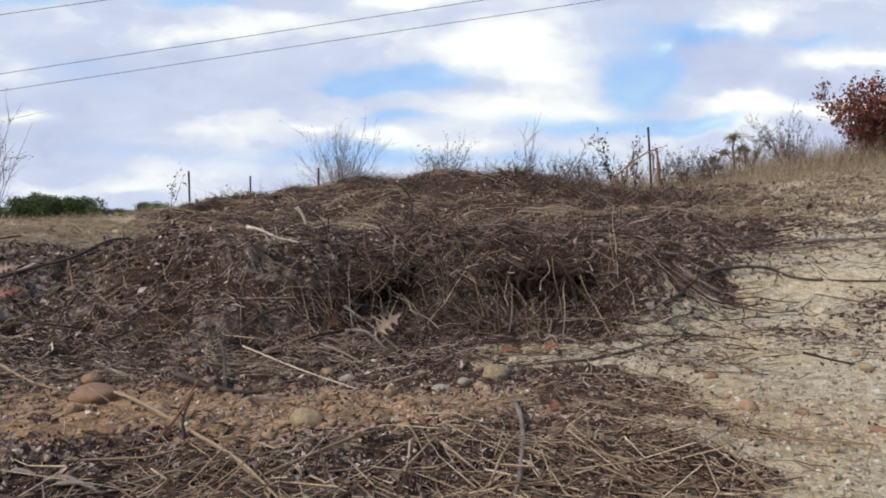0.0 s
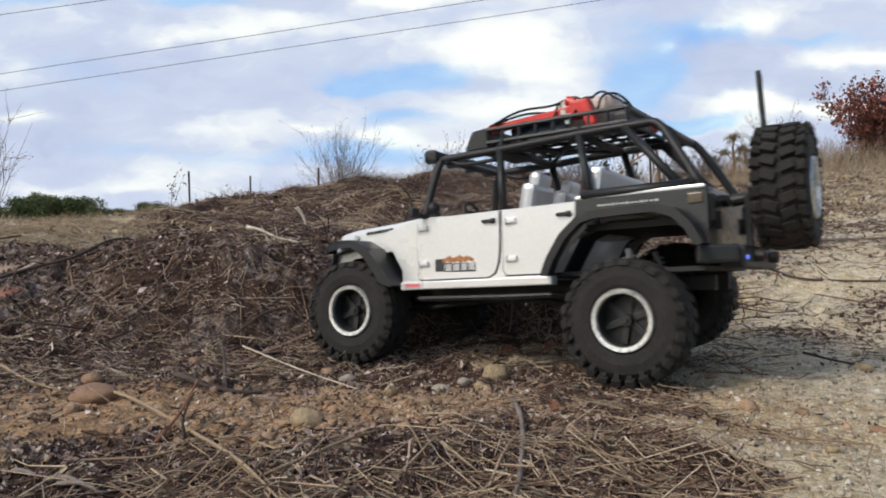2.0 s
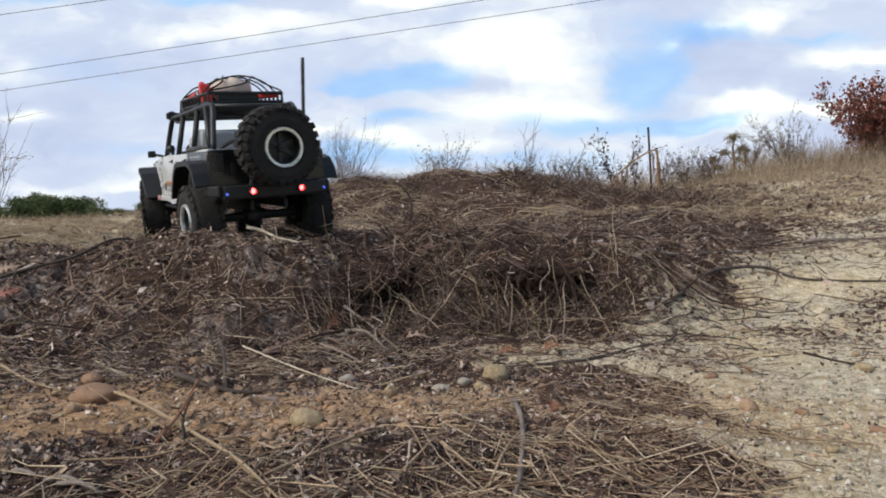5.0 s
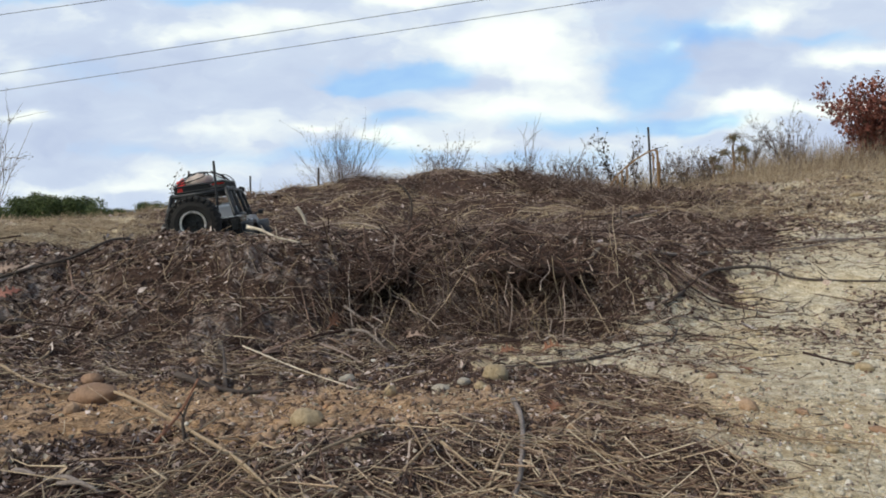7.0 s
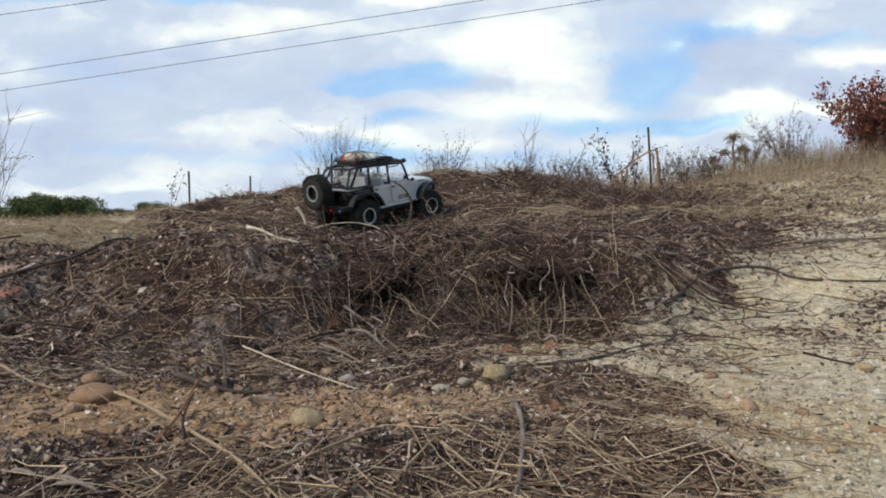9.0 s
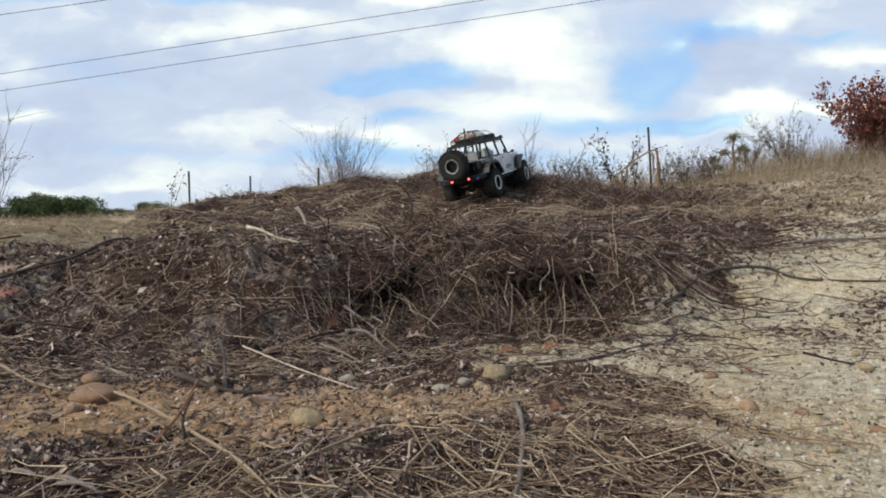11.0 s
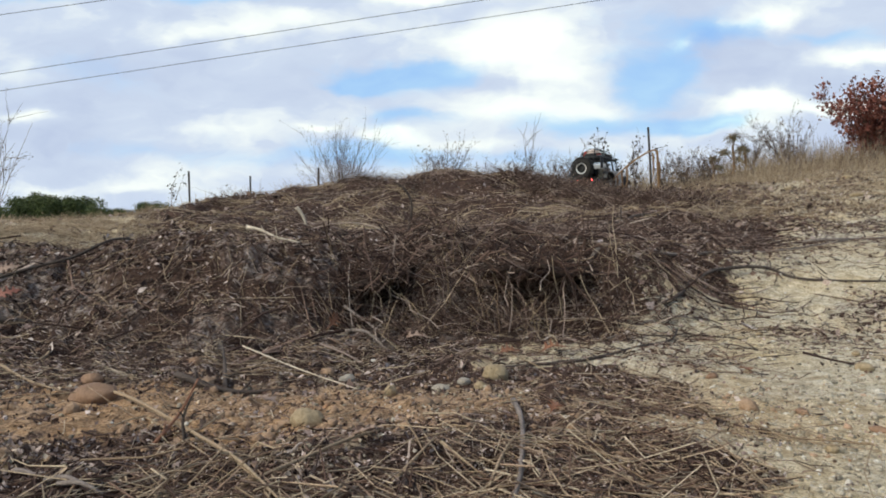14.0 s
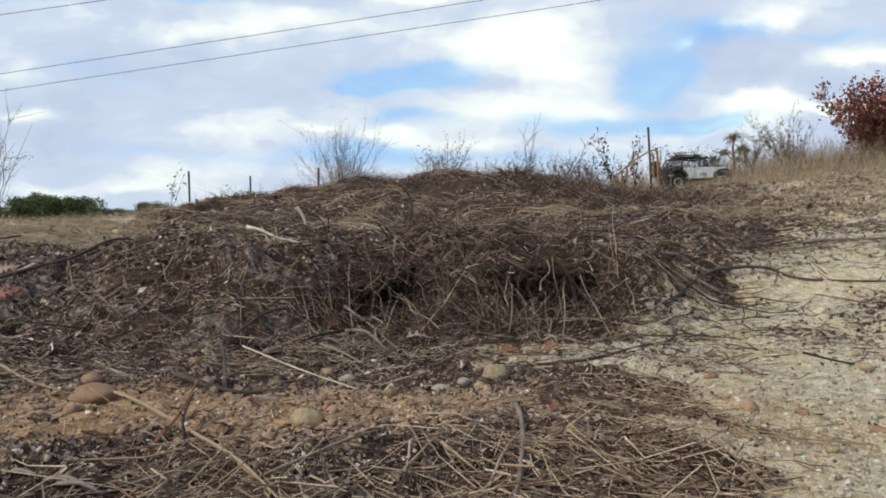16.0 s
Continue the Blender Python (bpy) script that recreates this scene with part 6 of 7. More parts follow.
for i, (px, w, h, d, zt) in enumerate(((-0.552, 2.6, 2.9, 38.0, 0.043), (-0.490, 2.5, 2.5, 39.0, 0.034), (-0.597, 1.4, 2.6, 36.0, 0.029), (-0.462, 1.7, 2.0, 41.0, 0.018), (-0.384, 2.2, 1.6, 44.0, 0.022), (-0.43, 1.6, 1.6, 43.0, 0.016), (-0.66, 2.0, 2.6, 38.0, 0.038))):
    evergreen(px * d, d, w, h, 80 + i, 0.20 + zt * d - h)


def cable(name, a, b, sag):
    a, b = Vector(a), Vector(b)
    pts = [a.lerp(b, i / 24) - Vector((0, 0, sag * 4 * (i / 24) * (1 - i / 24))) for i in range(25)]
    bm = bmesh.new()
    sweep(bm, pts, 0.011, 6)
    tagged(part(name, bm, M_WIRE), "dark overhead power cable against the sky", "cable", "overhead cables")


def sky_point(px, py, d):
    k, a = (441 - py) / 1307.6, radians(TILT)
    s = d / (math.cos(a) + k * math.sin(a))
    return ((px - 784) / 1307.6 * s, d, EYE + (k * math.cos(a) - math.sin(a)) * s)


cable("power_cable", sky_point(-1000, 283, 30), sky_point(2000, -176, 30), 0.03)
cable("power_cable", sky_point(-1000, 311, 31), sky_point(2000, -142, 31), 0.03)
cable("power_cable", sky_point(-1000, 167, 29), sky_point(2000, -258, 29), 0.03)

# the truck brushes these aside as it climbs
LEAF_END = at(-0.050, 0.915, 0.004, 8, -4, 10)
SHIFTED = [(LEAF, [(0.0, LEAF.matrix_basis.copy()), (2.7, LEAF.matrix_basis.copy()), (3.1, pose(-0.055, 0.90, 0.050, 30, -20, 14)), (3.4, LEAF_END), (16.0, LEAF_END)])]
S0 = STICK.matrix_basis.copy()
S1 = Matrix.Translation((-0.012, -0.006, 0)) @ S0
SHIFTED.append((STICK, [(0.0, S0), (1.6, S0), (2.0, S1), (16.0, S1)]))


# ---- loose litter ----
def patch(x, y, a=7.0, b=26.0):
    return np.clip(0.5 + 0.42 * rough(x + 3.1, y - 1.7, a, b), 0, 1)


def cov(x, y):
    return cover_of(x, y) ** 1.5


def litter(name, label, seed, n, r0, r1, lens, rads, lift, tilt, material, keep, flow=None, half=36, swing=0.75):
    """Stalks strewn over the ground, following its slope."""
    rng = np.random.RandomState(seed)
    r = np.exp(rng.uniform(np.log(r0), np.log(r1), n))
    a = np.radians(rng.uniform(-half, half, n))
    x, y = r * np.sin(a), r * np.cos(a)
    ok = rng.uniform(0, 1, n) < keep(x, y)
    x, y = x[ok], y[ok]
    k = len(x)
    a = rng.uniform(0, 2 * np.pi, k) if flow is None else flow + rng.normal(0, swing, k) + np.pi * (rng.uniform(0, 1, k) < 0.5)
    e = rng.normal(0, tilt, k)
    L = np.exp(rng.uniform(np.log(lens[0]), np.log(lens[1]), k))
    R = np.exp(rng.uniform(np.log(rads[0]), np.log(rads[1]), k))
    t = np.array([-0.5, 0.0, 0.5])
    off = rng.normal(0, 0.06, (k, 3, 2)) * L[:, None, None]
    px = x[:, None] + np.cos(a)[:, None] * L[:, None] * t + off[:, :, 0]
    py = y[:, None] + np.sin(a)[:, None] * L[:, None] * t + off[:, :, 1]
    up = rng.uniform(*lift, k)[:, None] + np.maximum(np.sin(e), -0.25)[:, None] * L[:, None] * t
    pz = np.maximum(shape_of(px, py) + np.maximum(up, -0.001), 0)
    ob = stalk_mesh(name, np.stack([px, py, pz], 2), R, 0.6, material)
    return tagged(ob, label, "plant litter", kind="stuff")


def heap(x, y):
    """Where straw lies thick: the near edge of the hollow."""
    edge = 0.425 + 0.32 * sm(-0.03, 0.09, x)
    return sm(0.05, -0.04, y - edge + 0.025 * rough(x, y, 8, 30)) * sm(-0.30, -0.05, x - 0.02)


litter("straw_litter", "fine dry straw strewn over the soil", 11, 27000, 0.34, 0.9, (0.006, 0.034), (0.00018, 0.00050), (0.0, 0.005), 0.30, M_STRAW, lambda x, y: 0.02 + 0.98 * cov(x, y) * (0.04 + 0.20 * patch(x, y) * sm(0.5, 0.75, y) + 0.75 * heap(x, y) * patch(x, y, 12, 60)))
litter("stalk_litter", "broken brown stalks strewn over the soil", 16, 2600, 0.34, 0.8, (0.015, 0.075), (0.0003, 0.0008), (0.0, 0.007), 0.28, M_STRAW, lambda x, y: 0.01 + 0.99 * cov(x, y) * (0.10 * patch(x, y) * sm(0.5, 0.8, y) + 0.90 * heap(x, y)))
litter("twig_litter", "dark rotting twigs and stalks matted on the soil", 12, 4500, 0.34, 0.85, (0.005, 0.030), (0.0003, 0.0010), (0.0, 0.005), 0.3, M_DARK, lambda x, y: 0.01 + 0.99 * cov(x, y))
litter("twig_litter", "dark rotting twigs and stalks matted on the bank", 26, 26000, 0.8, 2.6, (0.006, 0.038), (0.0003, 0.0011), (0.0, 0.004), 0.22, M_DARK, lambda x, y: 0.01 + 0.99 * cov(x, y), 0.05, swing=0.45)
litter("twig_litter", "dark dead twigs over the upper slope", 27, 11000, 1.2, 4.0, (0.02, 0.08), (0.0005, 0.0014), (0.0, 0.008), 0.25, M_DARK, lambda x, y: cov(x, y) * (0.35 + 0.65 * patch(x + 2, y, 4, 14)))
litter("straw_litter", "thin brown straw on the bank", 20, 8000, 0.8, 2.0, (0.010, 0.05), (0.0003, 0.0007), (0.0, 0.006), 0.25, M_STRAW, lambda x, y: cov(x, y) * patch(x, y), 0.1)
litter("stick_litter", "grey-brown sticks lying along the bank", 17, 420, 0.85, 3.0, (0.04, 0.16), (0.0008, 0.0024), (0.001, 0.008), 0.12, M_DARK, cov, 0.1)
litter("stick_litter", "dark half-buried sticks along the foot of the bank", 28, 70, 0.82, 1.2, (0.04, 0.13), (0.0018, 0.0042), (-0.001, 0.004), 0.06, M_DARK, lambda x, y: cov(x, y) * sm(0.10, -0.15, x), 0.0)
litter("straw_litter", "tangled straw lying over the upper slope", 13, 5500, 1.25, 4.0, (0.03, 0.12), (0.0006, 0.0014), (0.0, 0.008), 0.14, M_BROWN, lambda x, y: cov(x, y) * (0.05 + 0.95 * patch(x, y)), 0.15)
litter("straw_litter", "bleached straw lying over the mound", 18, 4000, 2.0, 4.0, (0.05, 0.20), (0.0008, 0.0018), (0.0, 0.016), 0.16, M_GRASS, lambda x, y: cov(x, y) * patch(x, y), 0.1)
litter("straw_litter", "short pale straws caught in the dark bank", 29, 2600, 0.78, 1.4, (0.010, 0.04), (0.0003, 0.0006), (0.002, 0.007), 0.4, M_GRASS, cov)
litter("straw_litter", "long pale straws fallen across the ground", 15, 420, 0.38, 1.6, (0.04, 0.13), (0.0004, 0.0009), (0.003, 0.010), 0.16, M_GRASS, lambda x, y: 0.04 + 0.96 * cov(x, y))


def flakes(name, label, seed, n, r0, r1, size, material, keep):
    """Small curled leaf fragments and chips lying on the soil."""
    rng = np.random.RandomState(seed)
    r = np.exp(rng.uniform(np.log(r0), np.log(r1), n))
    a = np.radians(rng.uniform(-36, 36, n))
    x, y = r * np.sin(a), r * np.cos(a)
    ok = rng.uniform(0, 1, n) < keep(x, y)
    x, y, r = x[ok], y[ok], r[ok]
    s = np.exp(rng.normal(np.log(size), 0.38, len(x))) * (0.7 + 0.4 * r)
    p = np.stack([x, y, shape_of(x, y) + s * 0.22], 1)
    tagged(leaf_mesh(name, p, s, rng, material, 0.6), label, "leaf litter", kind="stuff")


flakes("leaf_litter", "crumbled grey and brown leaf fragments", 21, 80000, 0.34, 1.4, 0.0036, M_FLAKE, lambda x, y: 0.015 + 0.985 * cov(x, y))
flakes("leaf_litter", "crumbled leaf fragments on the upper slope", 23, 44000, 1.0, 4.0, 0.0056, M_FLAKE, lambda x, y: 0.01 + 0.99 * cov(x, y))
flakes("leaf_litter", "brown and tan leaf fragments", 22, 16000, 0.34, 3.0, 0.0036, M_STRAW, lambda x, y: 0.015 + 0.985 * cov(x, y))
litter("straw_litter", "thin straw thinning out over the edge of the sand", 31, 2600, 0.75, 1.9, (0.012, 0.06), (0.0003, 0.0008), (0.0, 0.006), 0.25, M_STRAW, lambda x, y: np.clip(3.0 * cover_of(x - 0.06, y) * (1 - cover_of(x, y)), 0, 1) * sm(0.0, 0.1, x))
litter("twig_litter", "dark twigs thinning out over the edge of the sand", 32, 2600, 0.75, 1.9, (0.010, 0.05), (0.0004, 0.0011), (0.0, 0.005), 0.22, M_DARK, lambda x, y: np.clip(3.0 * cover_of(x - 0.08, y) * (1 - cover_of(x, y)), 0, 1) * sm(0.0, 0.1, x))
litter("straw_litter", "scattered straw bits and stubble on the sandy track", 34, 9000, 0.9, 4.2, (0.008, 0.035), (0.0004, 0.0009), (0.0, 0.004), 0.3, M_STRAW, lambda x, y: sm(0.20, 0.36, x / y) * (0.12 + 0.88 * patch(x, y, 6, 30) ** 2 * sm(1.0, 1.7, y)))
flakes("wood_chips", "pale chips of bark and leaf on the bank", 30, 2600, 0.36, 2.2, 0.0030, M_PALEWOOD, cov)
flakes("soil_crumbs", "fine dark crumbs of leaf mould on the sand", 24, 26000, 0.34, 2.2, 0.0016, M_FLAKE, lambda x, y: 0.35 + 0.3 * patch(x, y))


litter("straw_litter", "pale broken straws on the near edge of the hollow", 35, 2600, 0.34, 0.8, (0.012, 0.06), (0.0003, 0.0008), (0.002, 0.008), 0.25, M_GRASS, lambda x, y: cov(x, y) * heap(x, y) * patch(x, y, 12, 60))
litter("bark_crumbs", "short grey splinters and bark crumbs on the bank", 33, 16000, 0.78, 1.7, (0.004, 0.013), (0.0004, 0.0012), (0.0, 0.004), 0.25, M_FLAKE, lambda x, y: cov(x, y) * sm(0.25, 0.05, x), 0.0, swing=0.32)


def thatch(label, seed, clumps, per, where, lens, rad, material, flow=0.0, swing=0.5):
    """Wisps of straw lying side by side, each wisp draped over the ground."""
    rng = np.random.RandomState(seed)
    x, y = where(rng, clumps)
    c = len(x)
    a = flow + rng.normal(0, swing, c)
    L = np.exp(rng.uniform(np.log(lens[0]), np.log(lens[1]), c))
    up = rng.uniform(0.002, 0.016, c)
    bow = rng.normal(0, 0.12, c)
    q = np.repeat(np.arange(c), per)
    k = len(q)
    a2, L2 = a[q] + rng.normal(0, 0.16, k), L[q] * rng.uniform(0.5, 1.15, k)
    t = np.linspace(-0.5, 0.5, 5)
    side = rng.normal(0, 0.10, k) * L[q]
    cx = x[q] - np.sin(a[q]) * side + np.cos(a[q]) * rng.normal(0, 0.15, k) * L[q]
    cy = y[q] + np.cos(a[q]) * side + np.sin(a[q]) * rng.normal(0, 0.15, k) * L[q]
    b = (bow[q] * L2)[:, None] * (1 - 4 * t ** 2)
    px = cx[:, None] + np.cos(a2)[:, None] * L2[:, None] * t - np.sin(a2)[:, None] * b
    py = cy[:, None] + np.sin(a2)[:, None] * L2[:, None] * t + np.cos(a2)[:, None] * b
    pz = shape_of(px, py) + (up[q] * rng.uniform(0.2, 1.0, k))[:, None] * (1 - 2.6 * t ** 2) + 0.001
    r = rng.uniform(0.6, 1.2, k) * rad
    tagged(stalk_mesh("straw_thatch", np.stack([px, py, pz], 2), r, 0.5, material), label, "dead straw", kind="stuff")


def on_slope(y0, y1, u0, u1):
    def where(rng, n):
        y = rng.uniform(y0, y1, n)
        u = rng.uniform(u0, u1, n)
        ok = rng.uniform(0, 1, n) < cov(u * y, y) * (0.15 + 0.85 * patch(u * y, y, 5, 18))
        return (u * y)[ok], y[ok]
    return where


def on_brow(rng, n):
    run, off = rng.uniform(-0.15, 1.0, n), rng.normal(-0.02, 0.06, n)
    return 0.35 + 0.57 * run + 0.80 * off, 3.28 - 0.76 * run + 0.60 * off


thatch("wisps of brown straw lying over the mound", 111, 420, 15, on_slope(1.9, 3.45, -0.34, 0.34), (0.08, 0.22), 0.0016, M_BROWN, -0.15, 0.45)
thatch("wisps of bleached straw lying over the mound", 112, 150, 12, on_slope(2.2, 3.45, -0.34, 0.32), (0.08, 0.20), 0.0015, M_GRASS, -0.15, 0.4)
thatch("wisps of brown straw lying on the slope", 113, 420, 12, on_slope(1.15, 2.1, -0.40, 0.38), (0.05, 0.13), 0.0010, M_BROWN, 0.05, 0.4)
thatch("bundles of dark twigs lying on the slope", 114, 240, 9, on_slope(1.05, 2.3, -0.30, 0.46), (0.07, 0.20), 0.0014, M_DARK, 0.1, 0.3)
def on_field(rng, n):
    y = np.exp(rng.uniform(np.log(1.22), np.log(3.2), n))
    return rng.uniform(-0.66, -0.38, n) * y, y


thatch("bleached straw lying flat on the field", 117, 360, 14, on_field, (0.05, 0.13), 0.0008, M_GRASS, 0.1, 0.5)
thatch("dark straw hanging over the brow of the mound", 115, 170, 16, on_brow, (0.06, 0.14), 0.0016, M_DARK, -1.1, 0.4)
thatch("brown straw hanging over the brow of the mound", 116, 110, 14, on_brow, (0.07, 0.16), 0.0014, M_BROWN, -0.9, 0.4)


def standing(name, label, seed, n, where, hts, rad, material, lean=0.35):
    """Upright grass stalks at the places that where(rng, n) gives."""
    rng = np.random.RandomState(seed)
    x, y = where(rng, n)
    k = len(x)
    h = np.exp(rng.uniform(np.log(hts[0]), np.log(hts[1]), k))
    d = np.stack([rng.normal(0, lean, k), rng.normal(0, lean, k), np.ones(k)], 1) * h[:, None]
    t = np.linspace(0, 1, 4)[None, :, None]
    p = np.stack([x, y, shape_of(x, y) - 0.003], 1)[:, None] + d[:, None] * t
    p = p + rng.normal(0, 0.10, (k, 1, 3)) * h[:, None, None] * t ** 2 * np.array([1, 1, -0.6])
    tagged(stalk_mesh(name, p, rng.uniform(0.6, 1.3, k) * rad, 0.35, material), label, "dry grass", kind="stuff")


def right_field(rng, n):
    y = rng.uniform(3.7, 7.0, n)
    u = rng.uniform(0.18, 0.66, n)
    ok = (rng.uniform(0, 1, n) < np.clip(0.25 + 0.9 * patch(u * y * 2, y * 2), 0, 1)) & (y > 4.45 - 0.15 * (u > 0.40)) & ((np.abs(u - 0.33) > 0.055) | (y > 5.45) | (rng.uniform(0, 1, n) < 0.25))
    return (u * y)[ok], y[ok]


def left_field(rng, n):
    y = np.exp(rng.uniform(np.log(1.22), np.log(6.0), n))
    u = rng.uniform(-0.68, -0.38, n)
    ok = rng.uniform(0, 1, n) < patch(u * y, y)
    return (u * y)[ok], y[ok]


def verge(rng, n):
    y = rng.uniform(3.5, 4.7, n)
    u = rng.uniform(0.20, 0.60, n)
    return u * y, y


def track_side(rng, n):
    y = rng.uniform(1.7, 3.8, n)
    u = rng.uniform(0.34, 0.64, n)
    ok = rng.uniform(0, 1, n) < patch(u * y + 3, y, 6, 24) ** 1.5
    return (u * y)[ok], y[ok]


def skyline(rng, n):
    y = rng.uniform(3.3, 4.2, n)
    u = rng.uniform(-0.42, 0.22, n)
    return u * y, y


standing("dry_grass", "bleached dry grass standing beside the track", 91, 9000, right_field, (0.05, 0.20), 0.0013, M_GRASS)
standing("dry_grass", "short bleached grass on the verge", 96, 3000, verge, (0.02, 0.075), 0.0010, M_GRASS, 0.5)
standing("dry_grass", "short bleached stubble beside the sandy track", 104, 6000, track_side, (0.010, 0.045), 0.0009, M_GRASS, 0.8)
standing("dry_weeds", "brown dry weeds standing in the grass", 92, 1600, right_field, (0.10, 0.28), 0.0014, M_STEM, 0.2)
standing("dry_grass", "low bleached grass on the flat field", 93, 9000, left_field, (0.012, 0.05), 0.0008, M_GRASS, 0.7)
def slope_tufts(rng, n):
    y = rng.uniform(1.25, 3.4, n)
    u = rng.uniform(-0.2, 0.42, n)
    ok = patch(u * y, y, 5, 16) * sm(0.0, 0.12, u + 0.1 * rough(u * 3, y, 4, 12)) > 0.55
    return (u * y)[ok], y[ok]


standing("dead_tufts", "dark matted tufts of dead grass on the slope", 98, 2600, slope_tufts, (0.012, 0.045), 0.0009, M_DARK, 0.9)
standing("dead_tufts", "low straw tufts on the slope", 99, 1500, slope_tufts, (0.012, 0.05), 0.0008, M_BROWN, 0.9)
def crest(rng, n):
    y = rng.uniform(3.05, 3.7, n)
    u = rng.uniform(-0.3, 0.24, n)
    ok = patch(u * y + 5, y, 5, 18) > 0.52
    return (u * y)[ok], y[ok]


standing("dead_tufts", "dark shaggy tufts along the crest of the mound", 101, 3600, crest, (0.02, 0.055), 0.0011, M_DARK, 1.1)
standing("dead_tufts", "shaggy straw tufts along the crest of the mound", 102, 2600, crest, (0.02, 0.06), 0.0010, M_BROWN, 1.2)
standing("dead_tufts", "dark shaggy tufts along the brow of the mound", 103, 2200, on_brow, (0.02, 0.055), 0.0012, M_DARK, 1.2)
standing("dry_grass", "thin grass tips along the crest", 94, 1800, skyline, (0.02, 0.07), 0.0008, M_GRASS, 0.5)


def pebbles(name, label, category, seed, n, r0, keep, size, spread, material):
    """Small angular lumps strewn where keep(x, y) is high."""
    rng = np.random.RandomState(seed)
    r = np.exp(rng.uniform(np.log(r0), np.log(3.5), n))
    a = np.radians(rng.uniform(-34, 36, n))
    x, y = r * np.sin(a), r * np.cos(a)
    ok = rng.uniform(0, 1, n) < keep(x, y)
    x, y = x[ok], y[ok]
    k = len(x)
    s = np.minimum(np.exp(rng.normal(np.log(size), spread, k)), size * 3.2) * (0.75 + 0.35 * np.hypot(x, y))
    g = (1 + 5 ** 0.5) / 2
    ico = np.array([(-1, g, 0), (1, g, 0), (-1, -g, 0), (1, -g, 0), (0, -1, g), (0, 1, g), (0, -1, -g), (0, 1, -g), (g, 0, -1), (g, 0, 1), (-g, 0, -1), (-g, 0, 1)]) / 1.9
    tri = np.array([(0, 11, 5), (0, 5, 1), (0, 1, 7), (0, 7, 10), (0, 10, 11), (1, 5, 9), (5, 11, 4), (11, 10, 2), (10, 7, 6), (7, 1, 8), (3, 9, 4), (3, 4, 2), (3, 2, 6), (3, 6, 8), (3, 8, 9), (4, 9, 5), (2, 4, 11), (6, 2, 10), (8, 6, 7), (9, 8, 1)])
    v = ico[None] * rng.uniform(0.7, 1.3, (k, 12, 1)) * (s[:, None] * rng.uniform(0.7, 1.3, (k, 3)) * np.array([1, 1, 0.7]))[:, None]
    v = v + np.stack([x, y, shape_of(x, y) + s * 0.2], 1)[:, None]
    f = (np.arange(k)[:, None, None] * 12 + tri[None]).reshape(-1, 3)
    tagged(raw_mesh(name, v.reshape(-1, 3), f, material), label, category, kind="stuff")


pebbles("gravel", "small mixed pebbles on the sand", "gravel", 95, 34000, 0.36, lambda x, y: (1 - cover_of(x, y)) ** 1.3 * (0.25 + 0.75 * patch(x, y, 8, 40)) * (1 - 0.7 * hollow(x, y)), 0.0010, 0.6, M_PEBBLE)
pebbles("sand_clods", "crumbly orange-tan clods of sand in the hollow", "sand", 97, 12000, 0.45, lambda x, y: np.clip(1.4 * hollow(x, y - 0.02), 0, 1) * patch(x, y, 10, 60), 0.0012, 0.65, M_CLOD)

pebbles("sand_clods", "large crumbly clods of orange sand in the hollow", "sand", 100, 1500, 0.45, lambda x, y: np.clip(1.4 * hollow(x, y - 0.02), 0, 1) * patch(x, y, 10, 60), 0.0030, 0.5, M_CLOD)


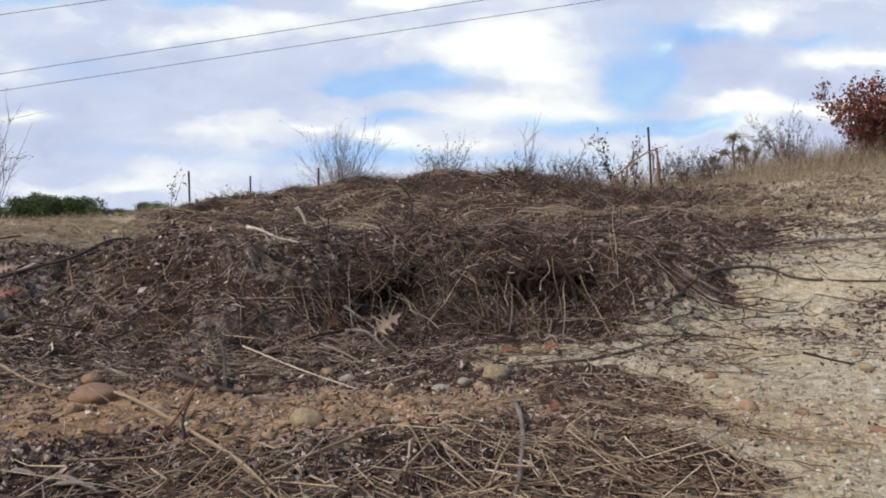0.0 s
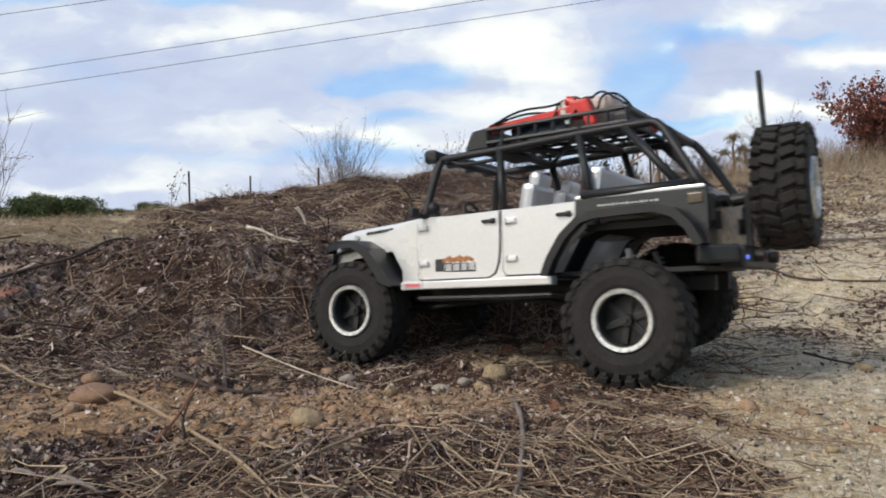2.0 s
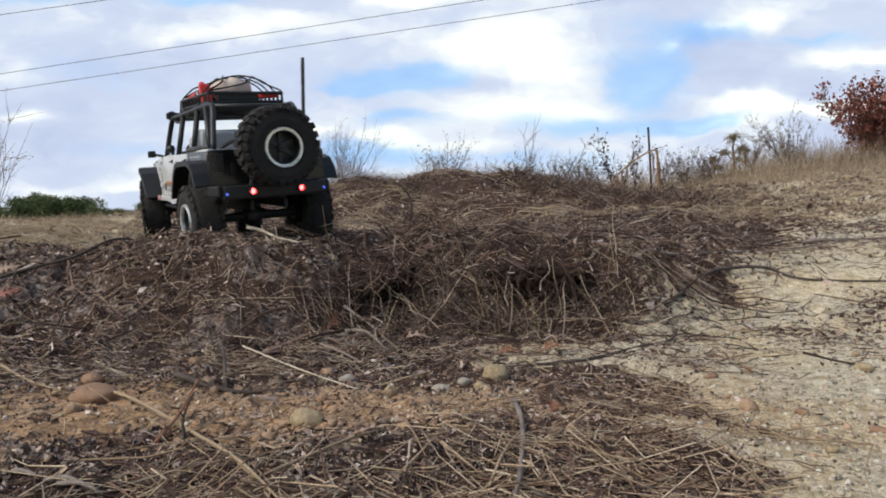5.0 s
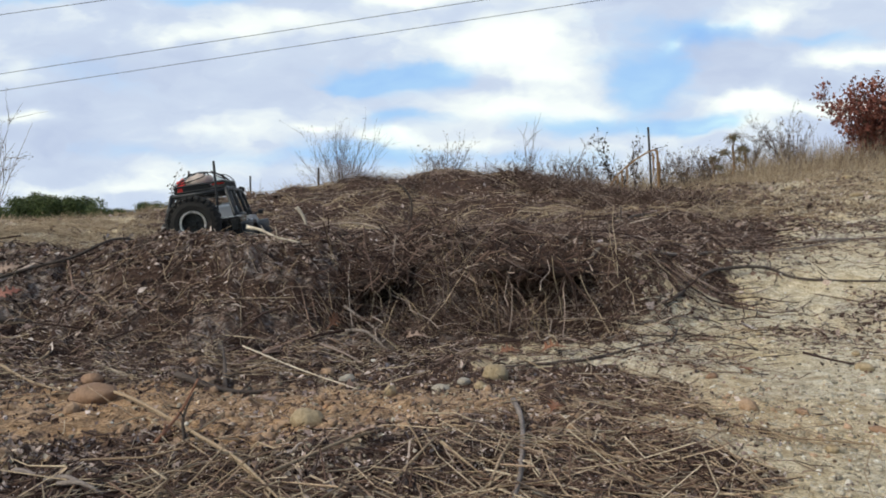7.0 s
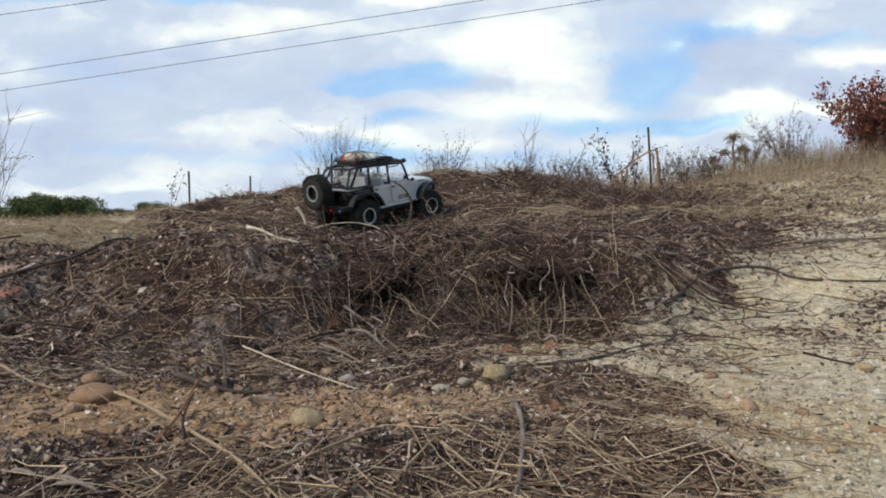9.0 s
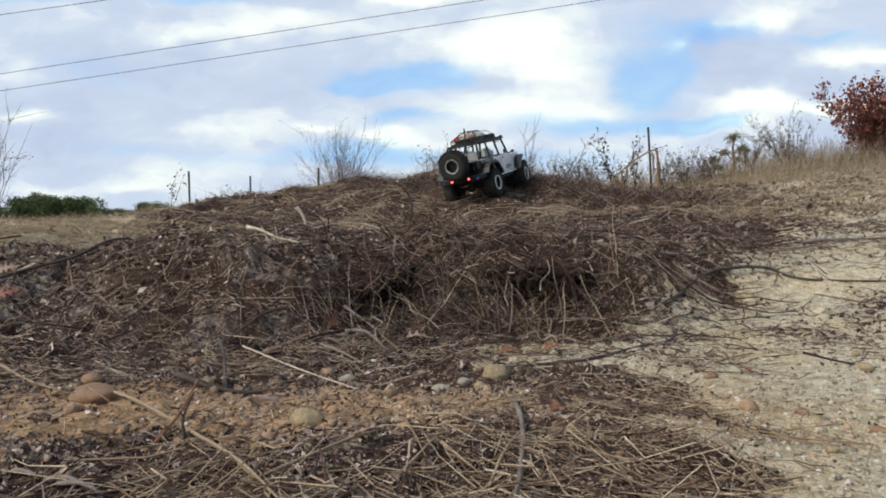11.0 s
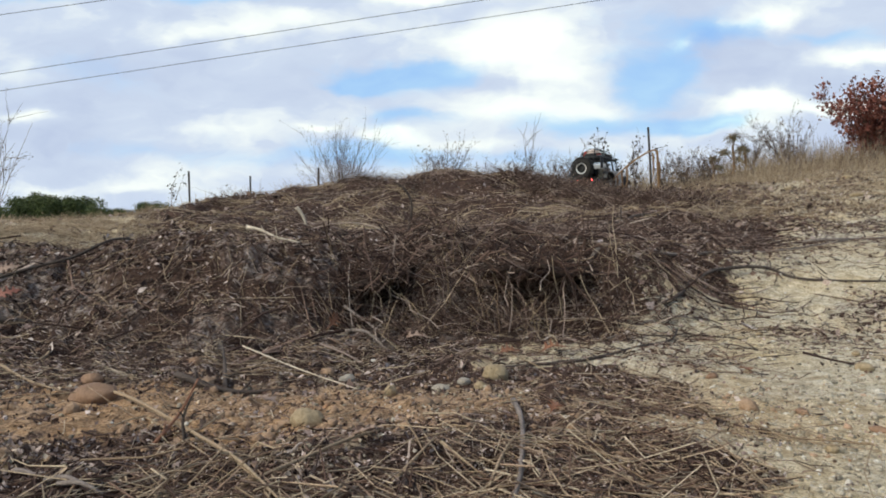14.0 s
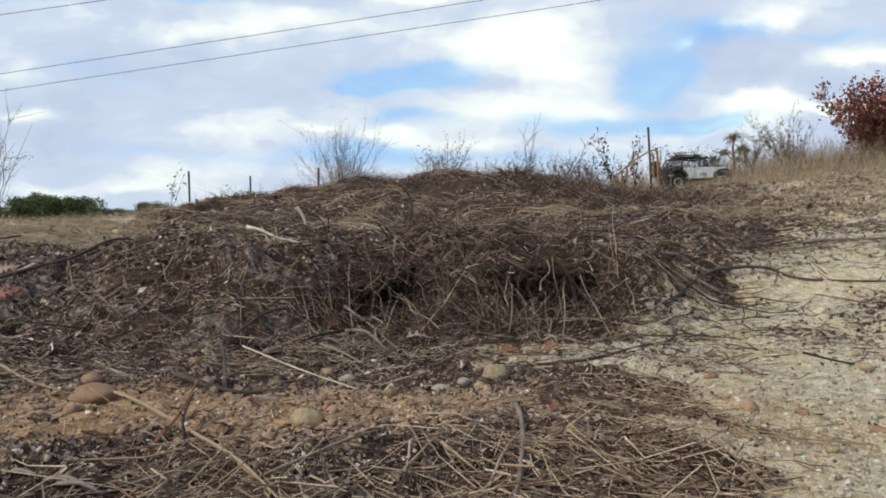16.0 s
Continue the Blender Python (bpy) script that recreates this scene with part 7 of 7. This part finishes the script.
# ---- what moves ----
# seconds, x, y, height, heading, nose up, left side up
DRIVE = [(0, 0.76, 0.30, 0.052, 134, 0, 0), (0.5, 0.536, 0.471, 0.0515, 140, -2.5, 0), (0.7, 0.452, 0.522, 0.0505, 142, -3.8, 1), (1, 0.362, 0.533, 0.0615, 143.8, -3.8, 7),
         (1.25, 0.288, 0.618, 0.051, 142.5, -2.2, 5.5), (1.5, 0.2141, 0.6876, 0.0456, 142.3, -1.75, 5.4), (2, 0.088, 0.8065, 0.0447, 147, -4.4, 3.8), (2.25, 0.044, 0.852, 0.0525, 147.3, 1, -1.5),
         (2.5, 0.0135, 0.8821, 0.0638, 148.3, 5.7, -7.2), (3, -0.0533, 0.9029, 0.0785, 154.8, 13.3, -9.5), (3.5, -0.2094, 1.0144, 0.108, 151.2, 27.6, -3.1), (3.75, -0.24, 1.056, 0.1165, 142.5, 25.5, -2.5),
         (4, -0.2575, 1.0832, 0.1203, 134.8, 21.2, -3), (4.2, -0.2676, 1.1034, 0.119, 131.8, 14.1, -4.4), (4.8, -0.345, 1.235, 0.158, 125, 7, -5), (5.5, -0.44, 1.45, 0.128, 119, -8, -8),
         (6, -0.515, 1.595, 0.07, 117, -11, -9.5), (6.3, -0.545, 1.66, 0.04, 116.5, -6, -11), (6.5, -0.5524, 1.6811, 0.033, 115.8, -1.3, -11), (7, -0.5464, 1.8815, 0.04, 97.8, 2.2, -9.5),
         (7.5, -0.5844, 2.1848, 0.0848, 87, 13.3, -9.1), (8, -0.4901, 2.3525, 0.1046, 77.3, 10.7, -1.8), (8.5, -0.4002, 2.5162, 0.1519, 64.8, 9.8, 1.6), (9, -0.2191, 2.6681, 0.1741, 47.5, 10.5, 4.3),
         (9.2, -0.157, 2.715, 0.1885, 42.5, 11, 3.5), (10, 0.03, 2.83, 0.232, 46, 11, 1), (10.7, 0.155, 2.96, 0.272, 58, 12, -5), (11.3, 0.238, 3.1, 0.299, 66.5, 9, -12),
         (11.5, 0.2545, 3.1492, 0.305, 67.9, 6.5, -12.8), (12, 0.2279, 3.478, 0.3753, 86, 2.2, 7), (12.5, 0.298, 3.581, 0.3605, 82.8, 2.1, 2.2), (13, 0.6016, 3.9722, 0.3001, 50.6, 0, -0.8),
         (13.5, 0.79, 4.13, 0.304, 42.5, 4.5, 2.5), (14, 0.871, 4.08, 0.2933, 59, 0.2, -1), (14.5, 0.9435, 4.2106, 0.2894, 61.6, -1.8, 0.9), (15, 1.1173, 4.5842, 0.3151, 55.4, 0, -3),
         (15.5, 1.358, 4.8033, 0.3328, 35, 3, -5), (16, 1.7772, 5.2115, 0.3887, -0.2, 2.9, -2.8)]
# seconds, steering, front left drop, rear left drop
SUSPENSION = [(0, 0, 0, 0), (0.7, 0, 0.001, 0), (1, 0, -0.002, -0.005), (1.5, 2, 0.006, -0.015), (2, 4, 0.001, -0.01), (2.5, 6, -0.01, 0.003), (3, 6, -0.022, 0.019), (3.5, 2, -0.016, 0.011), (4, -20, 0.006, -0.005), (4.2, -22, 0.004, -0.005),
              (5.5, -8, 0, 0), (6.3, -18, 0.006, -0.006), (7.5, -12, 0.008, -0.004), (8, -13, 0.007, -0.006), (8.5, -16, 0.002, -0.006), (9, -8, 0.006, -0.01), (10.5, 10, 0, 0), (11.4, 6, 0.008, -0.008), (12.3, -10, 0, 0), (13.2, -14, 0, 0), (13.8, 12, 0, 0), (14.6, -12, 0, 0), (16, -14, 0, 0)]


def truck_pose(x, y, z, yaw, nose, roll):
    return Matrix.Translation((x, y, z)) @ Matrix.Rotation(radians(yaw), 4, "Z") @ Matrix.Rotation(radians(-nose), 4, "Y") @ Matrix.Rotation(radians(roll), 4, "X")


def motions():
    walk(TRUCK, [(r[0], truck_pose(*r[1:])) for r in DRIVE])
    step = 1 / 15
    ts = [i * step for i in range(241)]
    dt = [r[0] for r in DRIVE]
    xs, ys = np.interp(ts, dt, [r[1] for r in DRIVE]), np.interp(ts, dt, [r[2] for r in DRIVE])
    roll = np.concatenate([[0], np.cumsum(np.hypot(np.diff(xs), np.diff(ys)))]) / TYRE_R
    st = [s[0] for s in SUSPENSION]
    for i, w in enumerate(WHEELS):
        side, front = (1 if i % 2 == 0 else -1), i < 2
        steer = np.interp(ts, st, [s[1] for s in SUSPENSION]) if front else np.zeros(len(ts))
        drop = np.interp(ts, st, [s[2 if front else 3] for s in SUSPENSION]) * side
        rows = []
        for t, a, k, d in zip(ts, roll, steer, drop):
            m = Matrix.Translation((WB_F if front else WB_R, side * TRACK, TYRE_R + d)) @ Matrix.Rotation(radians(k), 4, "Z") @ Matrix.Rotation(a, 4, "Y")
            rows.append((t, m @ Matrix.Rotation(0 if side > 0 else math.pi, 4, "Z")))
        walk(w, rows)
    # the cloud cover drifts to the right and towards the eye
    drift = 16.0
    walk(SKY, [(0.0, pose(0, 0, 0)), (16.0, pose(0.75 * drift * DRIFT, -0.7 * drift * DRIFT, 0))])
    for ob, rows in SHIFTED:
        walk(ob, rows)


DRIFT = 0.0075 * 100
motions()
